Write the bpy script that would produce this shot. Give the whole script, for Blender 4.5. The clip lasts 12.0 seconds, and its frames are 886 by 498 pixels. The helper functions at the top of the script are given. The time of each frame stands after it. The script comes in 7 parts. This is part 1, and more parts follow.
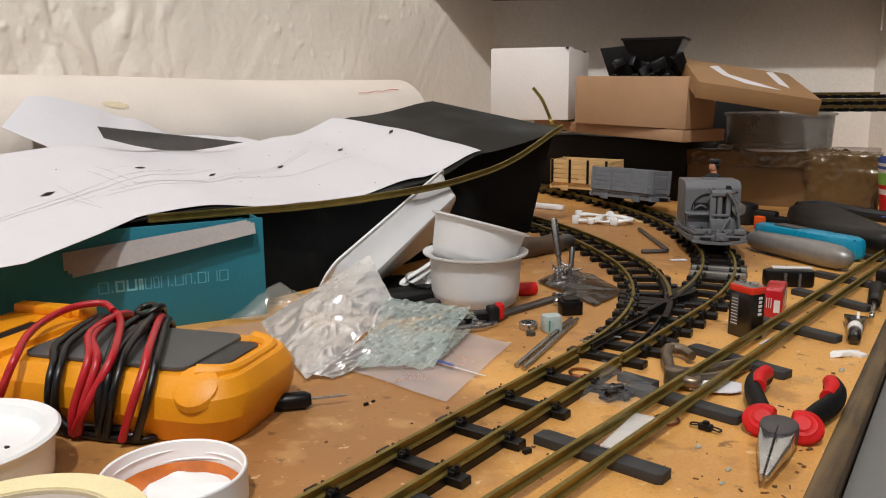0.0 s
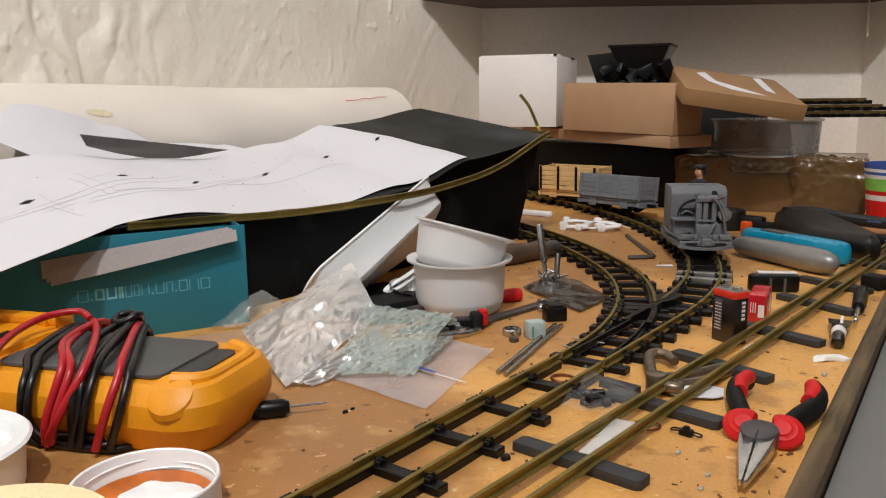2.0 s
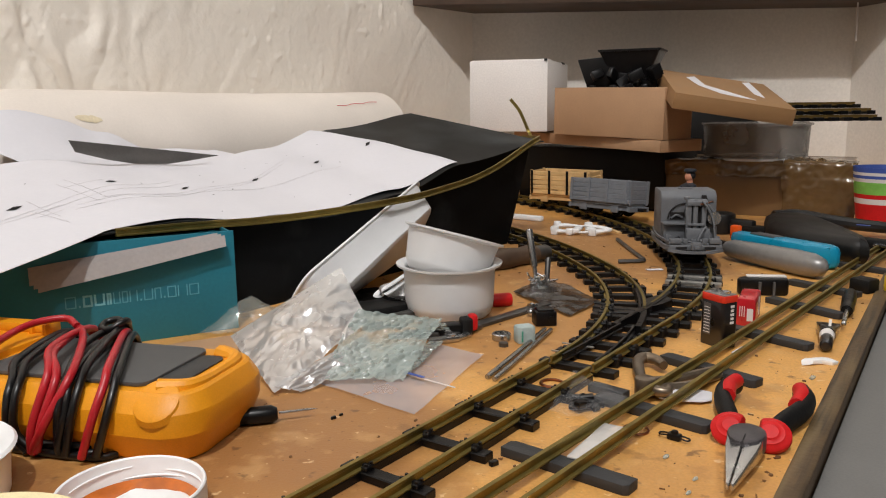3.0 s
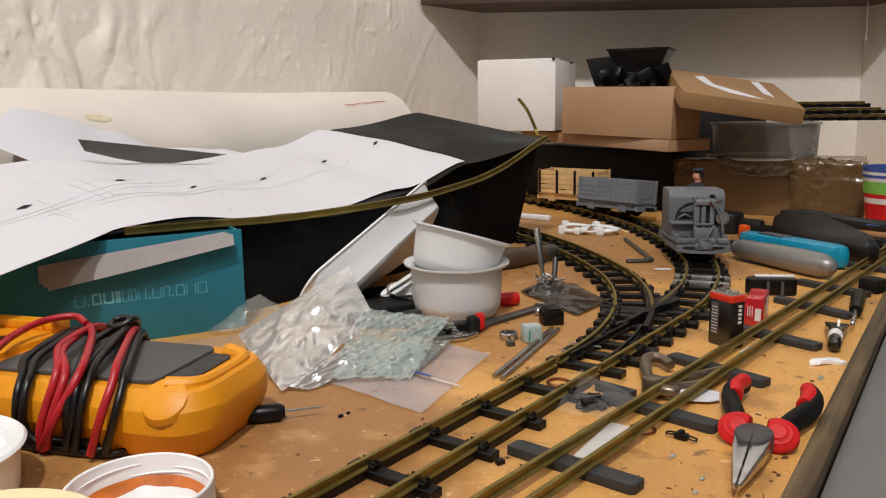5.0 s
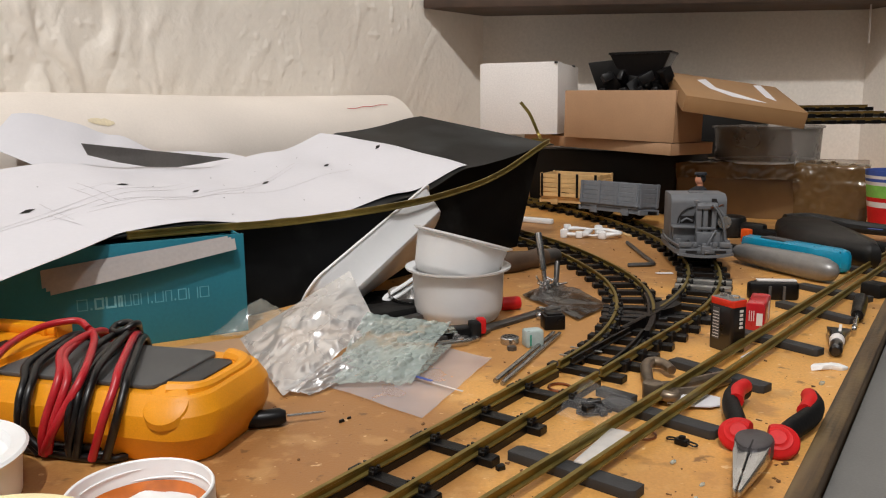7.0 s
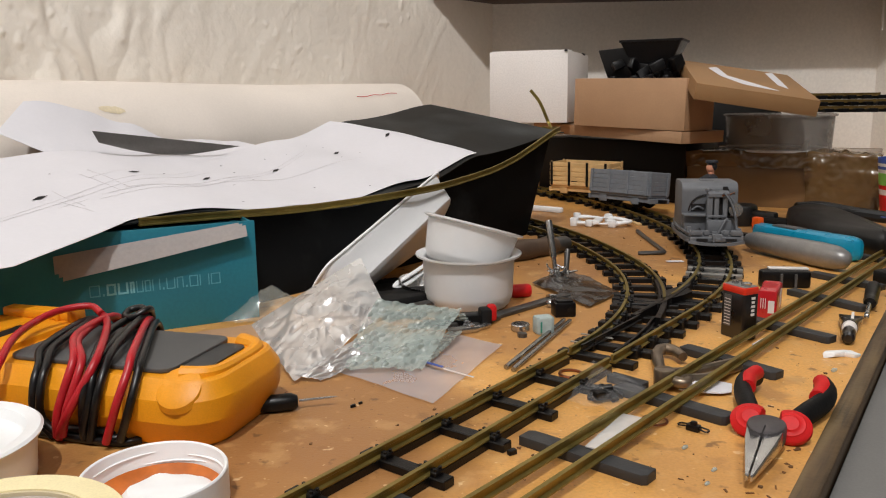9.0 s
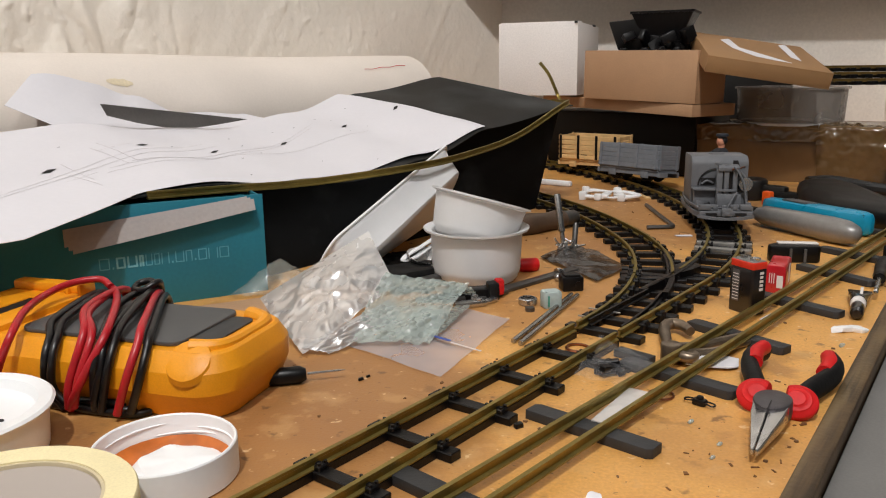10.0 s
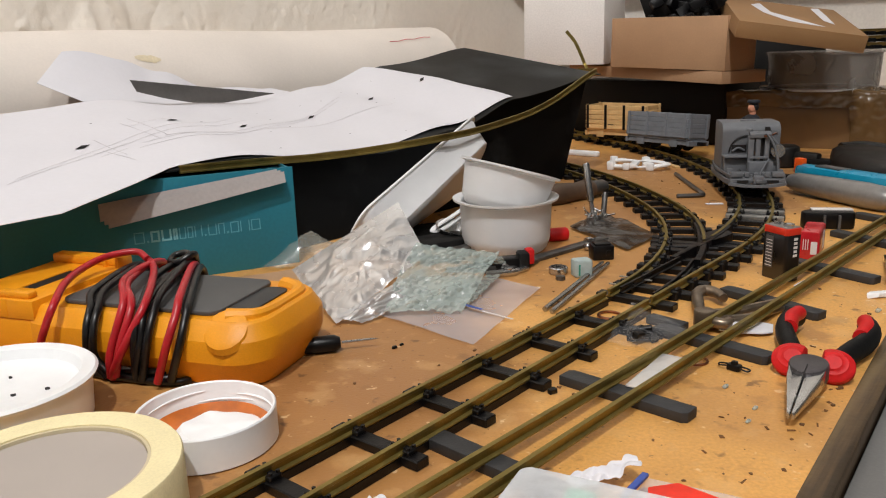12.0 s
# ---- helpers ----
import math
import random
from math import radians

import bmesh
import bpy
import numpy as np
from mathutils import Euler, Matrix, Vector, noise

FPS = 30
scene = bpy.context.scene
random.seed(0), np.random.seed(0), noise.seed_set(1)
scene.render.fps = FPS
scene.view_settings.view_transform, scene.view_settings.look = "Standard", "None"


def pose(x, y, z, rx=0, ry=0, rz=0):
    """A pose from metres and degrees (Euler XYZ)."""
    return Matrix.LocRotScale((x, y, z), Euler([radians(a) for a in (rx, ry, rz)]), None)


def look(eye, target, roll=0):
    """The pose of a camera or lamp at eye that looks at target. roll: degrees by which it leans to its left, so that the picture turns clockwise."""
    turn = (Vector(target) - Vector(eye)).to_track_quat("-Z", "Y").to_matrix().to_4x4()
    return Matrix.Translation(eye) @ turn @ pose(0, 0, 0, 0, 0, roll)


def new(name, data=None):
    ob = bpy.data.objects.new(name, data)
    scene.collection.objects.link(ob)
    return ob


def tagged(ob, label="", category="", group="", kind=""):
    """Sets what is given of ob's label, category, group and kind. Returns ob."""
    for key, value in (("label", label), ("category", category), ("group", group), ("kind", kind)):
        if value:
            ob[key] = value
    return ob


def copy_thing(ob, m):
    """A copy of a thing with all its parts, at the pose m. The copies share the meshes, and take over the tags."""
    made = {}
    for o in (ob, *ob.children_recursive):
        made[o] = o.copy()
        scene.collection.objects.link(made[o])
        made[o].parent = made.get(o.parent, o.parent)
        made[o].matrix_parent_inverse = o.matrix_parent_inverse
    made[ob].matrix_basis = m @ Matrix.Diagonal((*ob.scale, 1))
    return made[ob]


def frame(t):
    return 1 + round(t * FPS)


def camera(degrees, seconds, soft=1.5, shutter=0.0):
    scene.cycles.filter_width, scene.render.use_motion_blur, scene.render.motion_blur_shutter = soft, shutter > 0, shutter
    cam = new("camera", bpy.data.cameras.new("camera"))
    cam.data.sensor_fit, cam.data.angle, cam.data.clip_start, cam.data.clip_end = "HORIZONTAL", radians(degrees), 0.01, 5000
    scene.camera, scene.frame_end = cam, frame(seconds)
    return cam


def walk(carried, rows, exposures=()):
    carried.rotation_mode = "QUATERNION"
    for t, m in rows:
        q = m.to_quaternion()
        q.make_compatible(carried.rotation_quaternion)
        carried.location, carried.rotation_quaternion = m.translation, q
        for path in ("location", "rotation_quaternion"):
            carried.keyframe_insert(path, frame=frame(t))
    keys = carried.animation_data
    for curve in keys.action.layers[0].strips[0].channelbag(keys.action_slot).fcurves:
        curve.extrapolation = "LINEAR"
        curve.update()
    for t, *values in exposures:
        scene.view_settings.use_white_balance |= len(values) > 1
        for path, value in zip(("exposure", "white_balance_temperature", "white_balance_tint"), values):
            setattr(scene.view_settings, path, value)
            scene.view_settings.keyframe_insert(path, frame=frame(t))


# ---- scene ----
cam = camera(58.4, 12.0, soft=1.1)
PATH = [
    (0, (-0.0143, -0.0105, 0.2113), (-0.0208, 1.9523, -0.1724), -0.32),
    (0.5, (-0.0123, -0.0108, 0.2121), (-0.0275, 1.9522, -0.1702), -0.25),
    (1, (-0.0123, -0.0103, 0.2114), (-0.0342, 1.9522, -0.1735), -0.4),
    (1.5, (-0.0097, -0.0085, 0.2106), (-0.0241, 1.9552, -0.1683), -0.49),
    (2, (-0.0042, -0.0073, 0.2087), (0.0051, 1.9594, -0.1545), -0.53),
    (2.5, (-0.0007, -0.0068, 0.2084), (0.0258, 1.9612, -0.1465), -0.75),
    (3, (-0.0005, -0.007, 0.209), (0.0257, 1.9616, -0.1431), -0.67),
    (5, (-0.0001, -0.0078, 0.2089), (0.0066, 1.9607, -0.1446), -0.66),
    (5.5, (0.0005, -0.0086, 0.2096), (0.0083, 1.9599, -0.1444), -0.78),
    (6, (0.001, -0.008, 0.209), (0.005, 1.9609, -0.142), -0.8),
    (6.5, (0.0014, -0.0086, 0.2104), (0.0031, 1.9608, -0.1381), -0.69),
    (7, (0.0015, -0.0086, 0.2112), (0.0003, 1.9609, -0.1367), -0.66),
    (9, (-0.0007, -0.0089, 0.208), (-0.0229, 1.9561, -0.1636), -0.71),
    (9.5, (0.0001, -0.0089, 0.2066), (-0.0353, 1.9499, -0.1957), -0.61),
    (10, (-0.0, -0.0086, 0.2088), (-0.0444, 1.9424, -0.229), -0.71),
    (10.5, (-0.002, -0.0095, 0.2075), (-0.0465, 1.9345, -0.2604), -0.57),
    (11, (-0.0025, -0.0092, 0.2053), (-0.0566, 1.9271, -0.2925), -0.82),
    (11.5, (-0.0044, -0.0102, 0.2036), (-0.0757, 1.9218, -0.3088), -1.23),
    (12, (-0.0047, -0.0113, 0.2051), (-0.1125, 1.9226, -0.2932), -1.81),
]
walk(cam, [(t, look(e, g, r)) for t, e, g, r in PATH])

# ---------- world, lamps, exposure ----------
world = bpy.data.worlds.new("world")
scene.world = world
world.use_nodes = True
world.node_tree.nodes["Background"].inputs[0].default_value = (1.0, 0.9, 0.78, 1)
world.node_tree.nodes["Background"].inputs[1].default_value = 0.005
# first spot follows the shelf's shadow; second is an added weaker fill lamp
LAMP, FILL_LAMP = (-0.30, -0.98, 2.92), (0.85, -0.98, 2.92)
for place, power in ((LAMP, 242), (FILL_LAMP, 66)):
    lamp_data = bpy.data.lights.new("key_fill_light", "POINT")
    lamp_data.energy, lamp_data.color, lamp_data.shadow_soft_size = power, (1.0, 0.985, 0.975), 0.07
    new("key_fill_light", lamp_data).location = place
scene.view_settings.exposure = 0.0


# ---------- helpers ----------
def lin(r, g, b):
    return tuple((c / 255 / 12.92) if c < 10 else ((c / 255 + 0.055) / 1.055) ** 2.4 for c in (r, g, b))


def mat(name, col, rough=0.5, metal=0.0, var=0.12, scale=60.0, bump=0.0, bscale=300.0, trans=0.0,
        coat=0.0, rnd=0.0, ior=1.5, spec=0.5, col2=None, fine=0.05, lo=0.3, hi=0.7):
    """Node material: base colour with blotches and fine grain, uneven gloss, optional relief."""
    m = bpy.data.materials.new(name)
    m.use_nodes = True
    nt = m.node_tree
    nd, lk = nt.nodes, nt.links
    bs = nd["Principled BSDF"]
    tc = nd.new("ShaderNodeTexCoord")
    n1 = nd.new("ShaderNodeTexNoise")
    n1.inputs["Scale"].default_value, n1.inputs["Detail"].default_value = scale, 5
    n2 = nd.new("ShaderNodeTexNoise")
    n2.inputs["Scale"].default_value, n2.inputs["Detail"].default_value = bscale, 3
    lk.new(tc.outputs["Object"], n1.inputs["Vector"])
    lk.new(tc.outputs["Object"], n2.inputs["Vector"])
    ramp = nd.new("ShaderNodeValToRGB")
    c2 = col2 or tuple(min(1, c * (1 + var)) for c in col)
    ramp.color_ramp.elements[0].position, ramp.color_ramp.elements[1].position = lo, hi
    ramp.color_ramp.elements[0].color = (*[c * (1 - var) for c in col], 1)
    ramp.color_ramp.elements[1].color = (*c2, 1)
    lk.new(n1.outputs["Fac"], ramp.inputs["Fac"])
    last = ramp.outputs["Color"]
    if fine:
        mx = nd.new("ShaderNodeMix")
        mx.data_type, mx.blend_type = "RGBA", "MULTIPLY"
        mx.inputs["Factor"].default_value = 1.0
        mr = nd.new("ShaderNodeMapRange")
        mr.inputs["From Min"].default_value, mr.inputs["From Max"].default_value = 0.3, 0.7
        mr.inputs["To Min"].default_value, mr.inputs["To Max"].default_value = 1 - fine, 1 + fine
        lk.new(n2.outputs["Fac"], mr.inputs["Value"])
        lk.new(last, mx.inputs["A"])
        lk.new(mr.outputs["Result"], mx.inputs["B"])
        last = mx.outputs["Result"]
    if rnd:
        oi = nd.new("ShaderNodeObjectInfo")
        mr = nd.new("ShaderNodeMapRange")
        mr.inputs["To Min"].default_value, mr.inputs["To Max"].default_value = 1 - rnd, 1 + rnd
        lk.new(oi.outputs["Random"], mr.inputs["Value"])
        mx = nd.new("ShaderNodeMix")
        mx.data_type, mx.blend_type = "RGBA", "MULTIPLY"
        mx.inputs["Factor"].default_value = 1.0
        lk.new(last, mx.inputs["A"])
        lk.new(mr.outputs["Result"], mx.inputs["B"])
        last = mx.outputs["Result"]
    lk.new(last, bs.inputs["Base Color"])
    rr = nd.new("ShaderNodeMapRange")
    rr.inputs["To Min"].default_value, rr.inputs["To Max"].default_value = max(0.02, rough - 0.1), min(1, rough + 0.1)
    lk.new(n1.outputs["Fac"], rr.inputs["Value"])
    lk.new(rr.outputs["Result"], bs.inputs["Roughness"])
    bs.inputs["Metallic"].default_value = metal
    bs.inputs["Transmission Weight"].default_value = trans
    bs.inputs["Coat Weight"].default_value = coat
    bs.inputs["IOR"].default_value = ior
    bs.inputs["Specular IOR Level"].default_value = spec
    if bump:
        b = nd.new("ShaderNodeBump")
        b.inputs["Strength"].default_value, b.inputs["Distance"].default_value = min(1.0, bump), 0.001
        lk.new(n2.outputs["Fac"], b.inputs["Height"])
        lk.new(b.outputs["Normal"], bs.inputs["Normal"])
    return m


def film(name, col, clear=0.5, rough=0.12, scale=60.0, bump=0.6, ior=1.5):
    """Thin clear plastic: see-through mixed with a glossy milky skin."""
    m = mat(name, col, rough=rough, var=0.05, scale=scale, bump=bump, bscale=scale * 2, ior=ior)
    nt = m.node_tree
    tr = nt.nodes.new("ShaderNodeBsdfTransparent")
    mix = nt.nodes.new("ShaderNodeMixShader")
    mix.inputs[0].default_value = clear
    nt.links.new(nt.nodes["Principled BSDF"].outputs[0], mix.inputs[1])
    nt.links.new(tr.outputs[0], mix.inputs[2])
    nt.links.new(mix.outputs[0], nt.nodes["Material Output"].inputs[0])
    return m


def box(sx, sy, sz, bev=0.0, at=(0, 0, 0), rot=(0, 0, 0), seg=2):
    """Box of that size, its base centre at the given place."""
    bm = bmesh.new()
    bmesh.ops.create_cube(bm, size=1, matrix=Matrix.Translation((0, 0, 0.5)))
    bmesh.ops.scale(bm, vec=(sx, sy, sz), verts=bm.verts)
    if bev:
        bmesh.ops.bevel(bm, geom=bm.edges[:], offset=bev, segments=seg, profile=0.5, affect="EDGES")
    bmesh.ops.transform(bm, matrix=pose(*at, *rot), verts=bm.verts)
    return bm


def cyl(r, h, seg=24, r2=None, at=(0, 0, 0), rot=(0, 0, 0), bev=0.0):
    bm = bmesh.new()
    bmesh.ops.create_cone(bm, cap_ends=True, segments=seg, radius1=r, radius2=r if r2 is None else r2, depth=h,
                          matrix=Matrix.Translation((0, 0, h / 2)))
    if bev:
        rim = [e for e in bm.edges if abs(e.verts[0].co.z - e.verts[1].co.z) < 1e-6]
        bmesh.ops.bevel(bm, geom=rim, offset=bev, segments=2, profile=0.5, affect="EDGES")
    bmesh.ops.transform(bm, matrix=pose(*at, *rot), verts=bm.verts)
    return bm


def lathe(profile, seg=40, at=(0, 0, 0), rot=(0, 0, 0), wob=0.0):
    """Turned body: (radius, height) pairs from the inside bottom round to the outside bottom."""
    bm = bmesh.new()
    rings = []
    for r, z in profile:
        if r < 1e-6:
            rings.append([bm.verts.new((0, 0, z))])
        else:
            rings.append([bm.verts.new((r * math.cos(2 * math.pi * i / seg) * (1 + wob * math.sin(4 * math.pi * i / seg)),
                                        r * math.sin(2 * math.pi * i / seg), z)) for i in range(seg)])
    for a, b in zip(rings, rings[1:]):
        for i in range(seg):
            j = (i + 1) % seg
            if len(a) == 1 and len(b) > 1:
                bm.faces.new((a[0], b[i], b[j]))
            elif len(b) == 1 and len(a) > 1:
                bm.faces.new((a[i], b[0], a[j]))
            elif len(a) > 1:
                bm.faces.new((a[i], b[i], b[j], a[j]))
    bmesh.ops.recalc_face_normals(bm, faces=bm.faces)
    bmesh.ops.transform(bm, matrix=pose(*at, *rot), verts=bm.verts)
    return bm


def smooth_path(pts, n=8):
    """Catmull-Rom through the given points."""
    p = [Vector(q) for q in pts]
    p = [p[0] * 2 - p[1]] + p + [p[-1] * 2 - p[-2]]
    out = []
    for a, b, c, d in zip(p, p[1:], p[2:], p[3:]):
        for i in range(n):
            t = i / n
            out.append(0.5 * (2 * b + (c - a) * t + (2 * a - 5 * b + 4 * c - d) * t * t + (3 * b - a - 3 * c + d) * t ** 3))
    out.append(p[-2])
    return out


def sweep(profile, pts, up=(0, 0, 1), closed=False, caps=True):
    """Sweep a flat (side, height) outline along a line of points."""
    bm = bmesh.new()
    pts = [Vector(q) for q in pts]
    rings = []
    n = len(pts)
    upv = Vector(up)
    for i, q in enumerate(pts):
        a = pts[(i - 1) % n] if (closed or i > 0) else q
        b = pts[(i + 1) % n] if (closed or i < n - 1) else q
        d = (b - a).normalized()
        side = d.cross(upv)
        if side.length < 1e-4:
            side = Vector((1, 0, 0))
        side.normalize()
        u = side.cross(d)
        rings.append([bm.verts.new(q + side * x + u * y) for x, y in profile])
    m = len(profile)
    for k in range(n if closed else n - 1):
        a, b = rings[k], rings[(k + 1) % n]
        for i in range(m):
            j = (i + 1) % m
            bm.faces.new((a[i], a[j], b[j], b[i]))
    if caps and not closed:
        bm.faces.new(rings[0][::-1])
        bm.faces.new(rings[-1])
    bmesh.ops.recalc_face_normals(bm, faces=bm.faces)
    return bm


def tube(pts, r, seg=12, closed=False):
    """Round wire; keeps its frame steady along the line."""
    bm = bmesh.new()
    pts = [Vector(q) for q in pts]
    n = len(pts)
    rings, ref = [], None
    for i, q in enumerate(pts):
        a = pts[(i - 1) % n] if (closed or i > 0) else q
        b = pts[(i + 1) % n] if (closed or i < n - 1) else q
        d = (b - a).normalized()
        if ref is None:
            ref = d.orthogonal().normalized()
        ref = (ref - d * ref.dot(d)).normalized()
        w = d.cross(ref)
        rad = r(i / max(1, n - 1)) if callable(r) else r
        rings.append([bm.verts.new(q + (ref * math.cos(2 * math.pi * k / seg) + w * math.sin(2 * math.pi * k / seg)) * rad) for k in range(seg)])
    for k in range(n if closed else n - 1):
        a, b = rings[k], rings[(k + 1) % n]
        for i in range(seg):
            j = (i + 1) % seg
            bm.faces.new((a[i], a[j], b[j], b[i]))
    if not closed:
        bm.faces.new(rings[0][::-1])
        bm.faces.new(rings[-1])
    bmesh.ops.recalc_face_normals(bm, faces=bm.faces)
    return bm


def sheet(nu, nv, fn, thick=0.0004):
    """A thin sheet with a top and an underside over u, v in 0..1."""
    bm = bmesh.new()
    g = [[bm.verts.new(fn(i / nu, j / nv)) for j in range(nv + 1)] for i in range(nu + 1)]
    for i in range(nu):
        for j in range(nv):
            bm.faces.new((g[i][j], g[i + 1][j], g[i + 1][j + 1], g[i][j + 1]))
    bm.normal_update()
    if thick:
        bmesh.ops.solidify(bm, geom=bm.faces[:], thickness=thick)
    bmesh.ops.recalc_face_normals(bm, faces=bm.faces)
    return bm


def prism(outline, h, at=(0, 0, 0), rot=(0, 0, 0), bev=0.0):
    """Upright prism on a flat outline."""
    bm = bmesh.new()
    lo = [bm.verts.new((x, y, 0)) for x, y in outline]
    hi = [bm.verts.new((x, y, h)) for x, y in outline]
    n = len(outline)
    bm.faces.new(lo[::-1])
    bm.faces.new(hi)
    for i in range(n):
        j = (i + 1) % n
        bm.faces.new((lo[i], lo[j], hi[j], hi[i]))
    bmesh.ops.recalc_face_normals(bm, faces=bm.faces)
    if bev:
        bmesh.ops.bevel(bm, geom=bm.edges[:], offset=bev, segments=2, profile=0.5, affect="EDGES")
    bmesh.ops.transform(bm, matrix=pose(*at, *rot), verts=bm.verts)
    return bm


def rrect(sx, sy, r, n=5):
    """Rounded rectangle outline."""
    out = []
    for cx, cy, a0 in ((sx / 2 - r, sy / 2 - r, 0), (-sx / 2 + r, sy / 2 - r, 90), (-sx / 2 + r, -sy / 2 + r, 180), (sx / 2 - r, -sy / 2 + r, 270)):
        for i in range(n + 1):
            a = radians(a0 + 90 * i / n)
            out.append((cx + r * math.cos(a), cy + r * math.sin(a)))
    return out


def shell(levels, n=6):
    """Open tray: rounded rectangles (sx, sy, r, z) one after another, the last one closed."""
    bm = bmesh.new()
    rings = [[bm.verts.new((x, y, z)) for x, y in rrect(sx, sy, r, n)] for sx, sy, r, z in levels]
    m = len(rings[0])
    for a, b in zip(rings, rings[1:]):
        for i in range(m):
            j = (i + 1) % m
            bm.faces.new((a[i], a[j], b[j], b[i]))
    bm.faces.new(rings[-1])
    bm.faces.new(rings[0][::-1])
    bmesh.ops.recalc_face_normals(bm, faces=bm.faces)
    return bm


def join(*bms, mats=None):
    """Several bmeshes as one; mats: a material slot for each."""
    out = bmesh.new()
    for k, b in enumerate(bms):
        me = bpy.data.meshes.new("joined")
        b.to_mesh(me)
        b.free()
        before = len(out.faces)
        out.from_mesh(me)
        bpy.data.meshes.remove(me)
        if mats:
            out.faces.ensure_lookup_table()
            for f in out.faces[before:]:
                f.material_index = mats[k]
    return out


def moved(bm, m):
    bmesh.ops.transform(bm, matrix=m, verts=bm.verts)
    return bm


def rough_up(bm, amount, scale, seed=0.0):
    """Push the points about by smooth noise."""
    for v in bm.verts:
        q = v.co * scale + Vector((seed, seed * 1.7, -seed))
        v.co += Vector((noise.noise(q), noise.noise(q + Vector((31, 0, 0))), noise.noise(q + Vector((0, 47, 0))))) * amount
    return bm


def to_mesh(name, bm, materials, soft=35):
    me = bpy.data.meshes.new(name)
    bm.to_mesh(me)
    bm.free()
    for mt in (materials if isinstance(materials, (list, tuple)) else [materials]):
        me.materials.append(mt)
    me.polygons.foreach_set("use_smooth", [True] * len(me.polygons))
    me.set_sharp_from_angle(angle=radians(soft))
    return me


def part(name, bm, material, parent, label="", soft=35):
    ob = new(name, to_mesh(name, bm, material, soft))
    ob.parent = parent
    return tagged(ob, label)


def thing(name, m, label, category, group="", kind=""):
    ob = new(name)
    ob.empty_display_size = 0.02
    ob.matrix_basis = m
    return tagged(ob, label, category, group, kind)


def solo(name, bm, material, m, label, category, group="", kind="", soft=35):
    ob = new(name, to_mesh(name, bm, material, soft))
    ob.matrix_basis = m
    return tagged(ob, label, category, group, kind)


def shared(name, mesh, parent, m):
    ob = new(name, mesh)
    ob.parent = parent
    ob.matrix_basis = m
    return ob


def curve_value(keys, u):
    """Smooth value between (u, value) keys."""
    if u <= keys[0][0]:
        return keys[0][1]
    for (a, x), (b, y) in zip(keys, keys[1:]):
        if u <= b:
            t = (u - a) / (b - a)
            t = t * t * (3 - 2 * t)
            return x + (y - x) * t
    return keys[-1][1]


def curve_line(keys, u):
    """Straight value between (u, value) keys."""
    for (a, x), (b, y) in zip(keys, keys[1:]):
        if u <= b:
            return x + (y - x) * (u - a) / (b - a)
    return keys[-1][1]


# ---------- materials ----------
M_table = mat("hardboard", lin(216, 160, 86), rough=0.45, var=0.10, scale=7, bump=0.2, bscale=450, fine=0.10)


def stain(m, col, scale, lo, hi, amount, detail=4.0, shift=0.0, stretch=(1, 1, 1)):
    """Lay blotches of another colour over a material."""
    nt = m.node_tree
    nd, lk = nt.nodes, nt.links
    bs = nd["Principled BSDF"]
    last = bs.inputs["Base Color"].links[0].from_socket
    tc = nd.new("ShaderNodeTexCoord")
    mp = nd.new("ShaderNodeMapping")
    mp.inputs["Location"].default_value, mp.inputs["Scale"].default_value = (shift, shift * 0.7, 0), stretch
    no = nd.new("ShaderNodeTexNoise")
    no.inputs["Scale"].default_value, no.inputs["Detail"].default_value = scale, detail
    lk.new(tc.outputs["Object"], mp.inputs["Vector"])
    lk.new(mp.outputs["Vector"], no.inputs["Vector"])
    mr = nd.new("ShaderNodeMapRange")
    mr.inputs["From Min"].default_value, mr.inputs["From Max"].default_value = lo, hi
    mr.inputs["To Max"].default_value = amount
    lk.new(no.outputs["Fac"], mr.inputs["Value"])
    mx = nd.new("ShaderNodeMix")
    mx.data_type = "RGBA"
    lk.new(mr.outputs["Result"], mx.inputs["Factor"])
    lk.new(last, mx.inputs["A"])
    mx.inputs["B"].default_value = (*col, 1)
    lk.new(mx.outputs["Result"], bs.inputs["Base Color"])


stain(M_table, lin(140, 96, 58), 16, 0.60, 0.68, 0.5, 5, 4.0)
stain(M_table, lin(160, 112, 66), 5, 0.54, 0.68, 0.4, 6, 11.0)


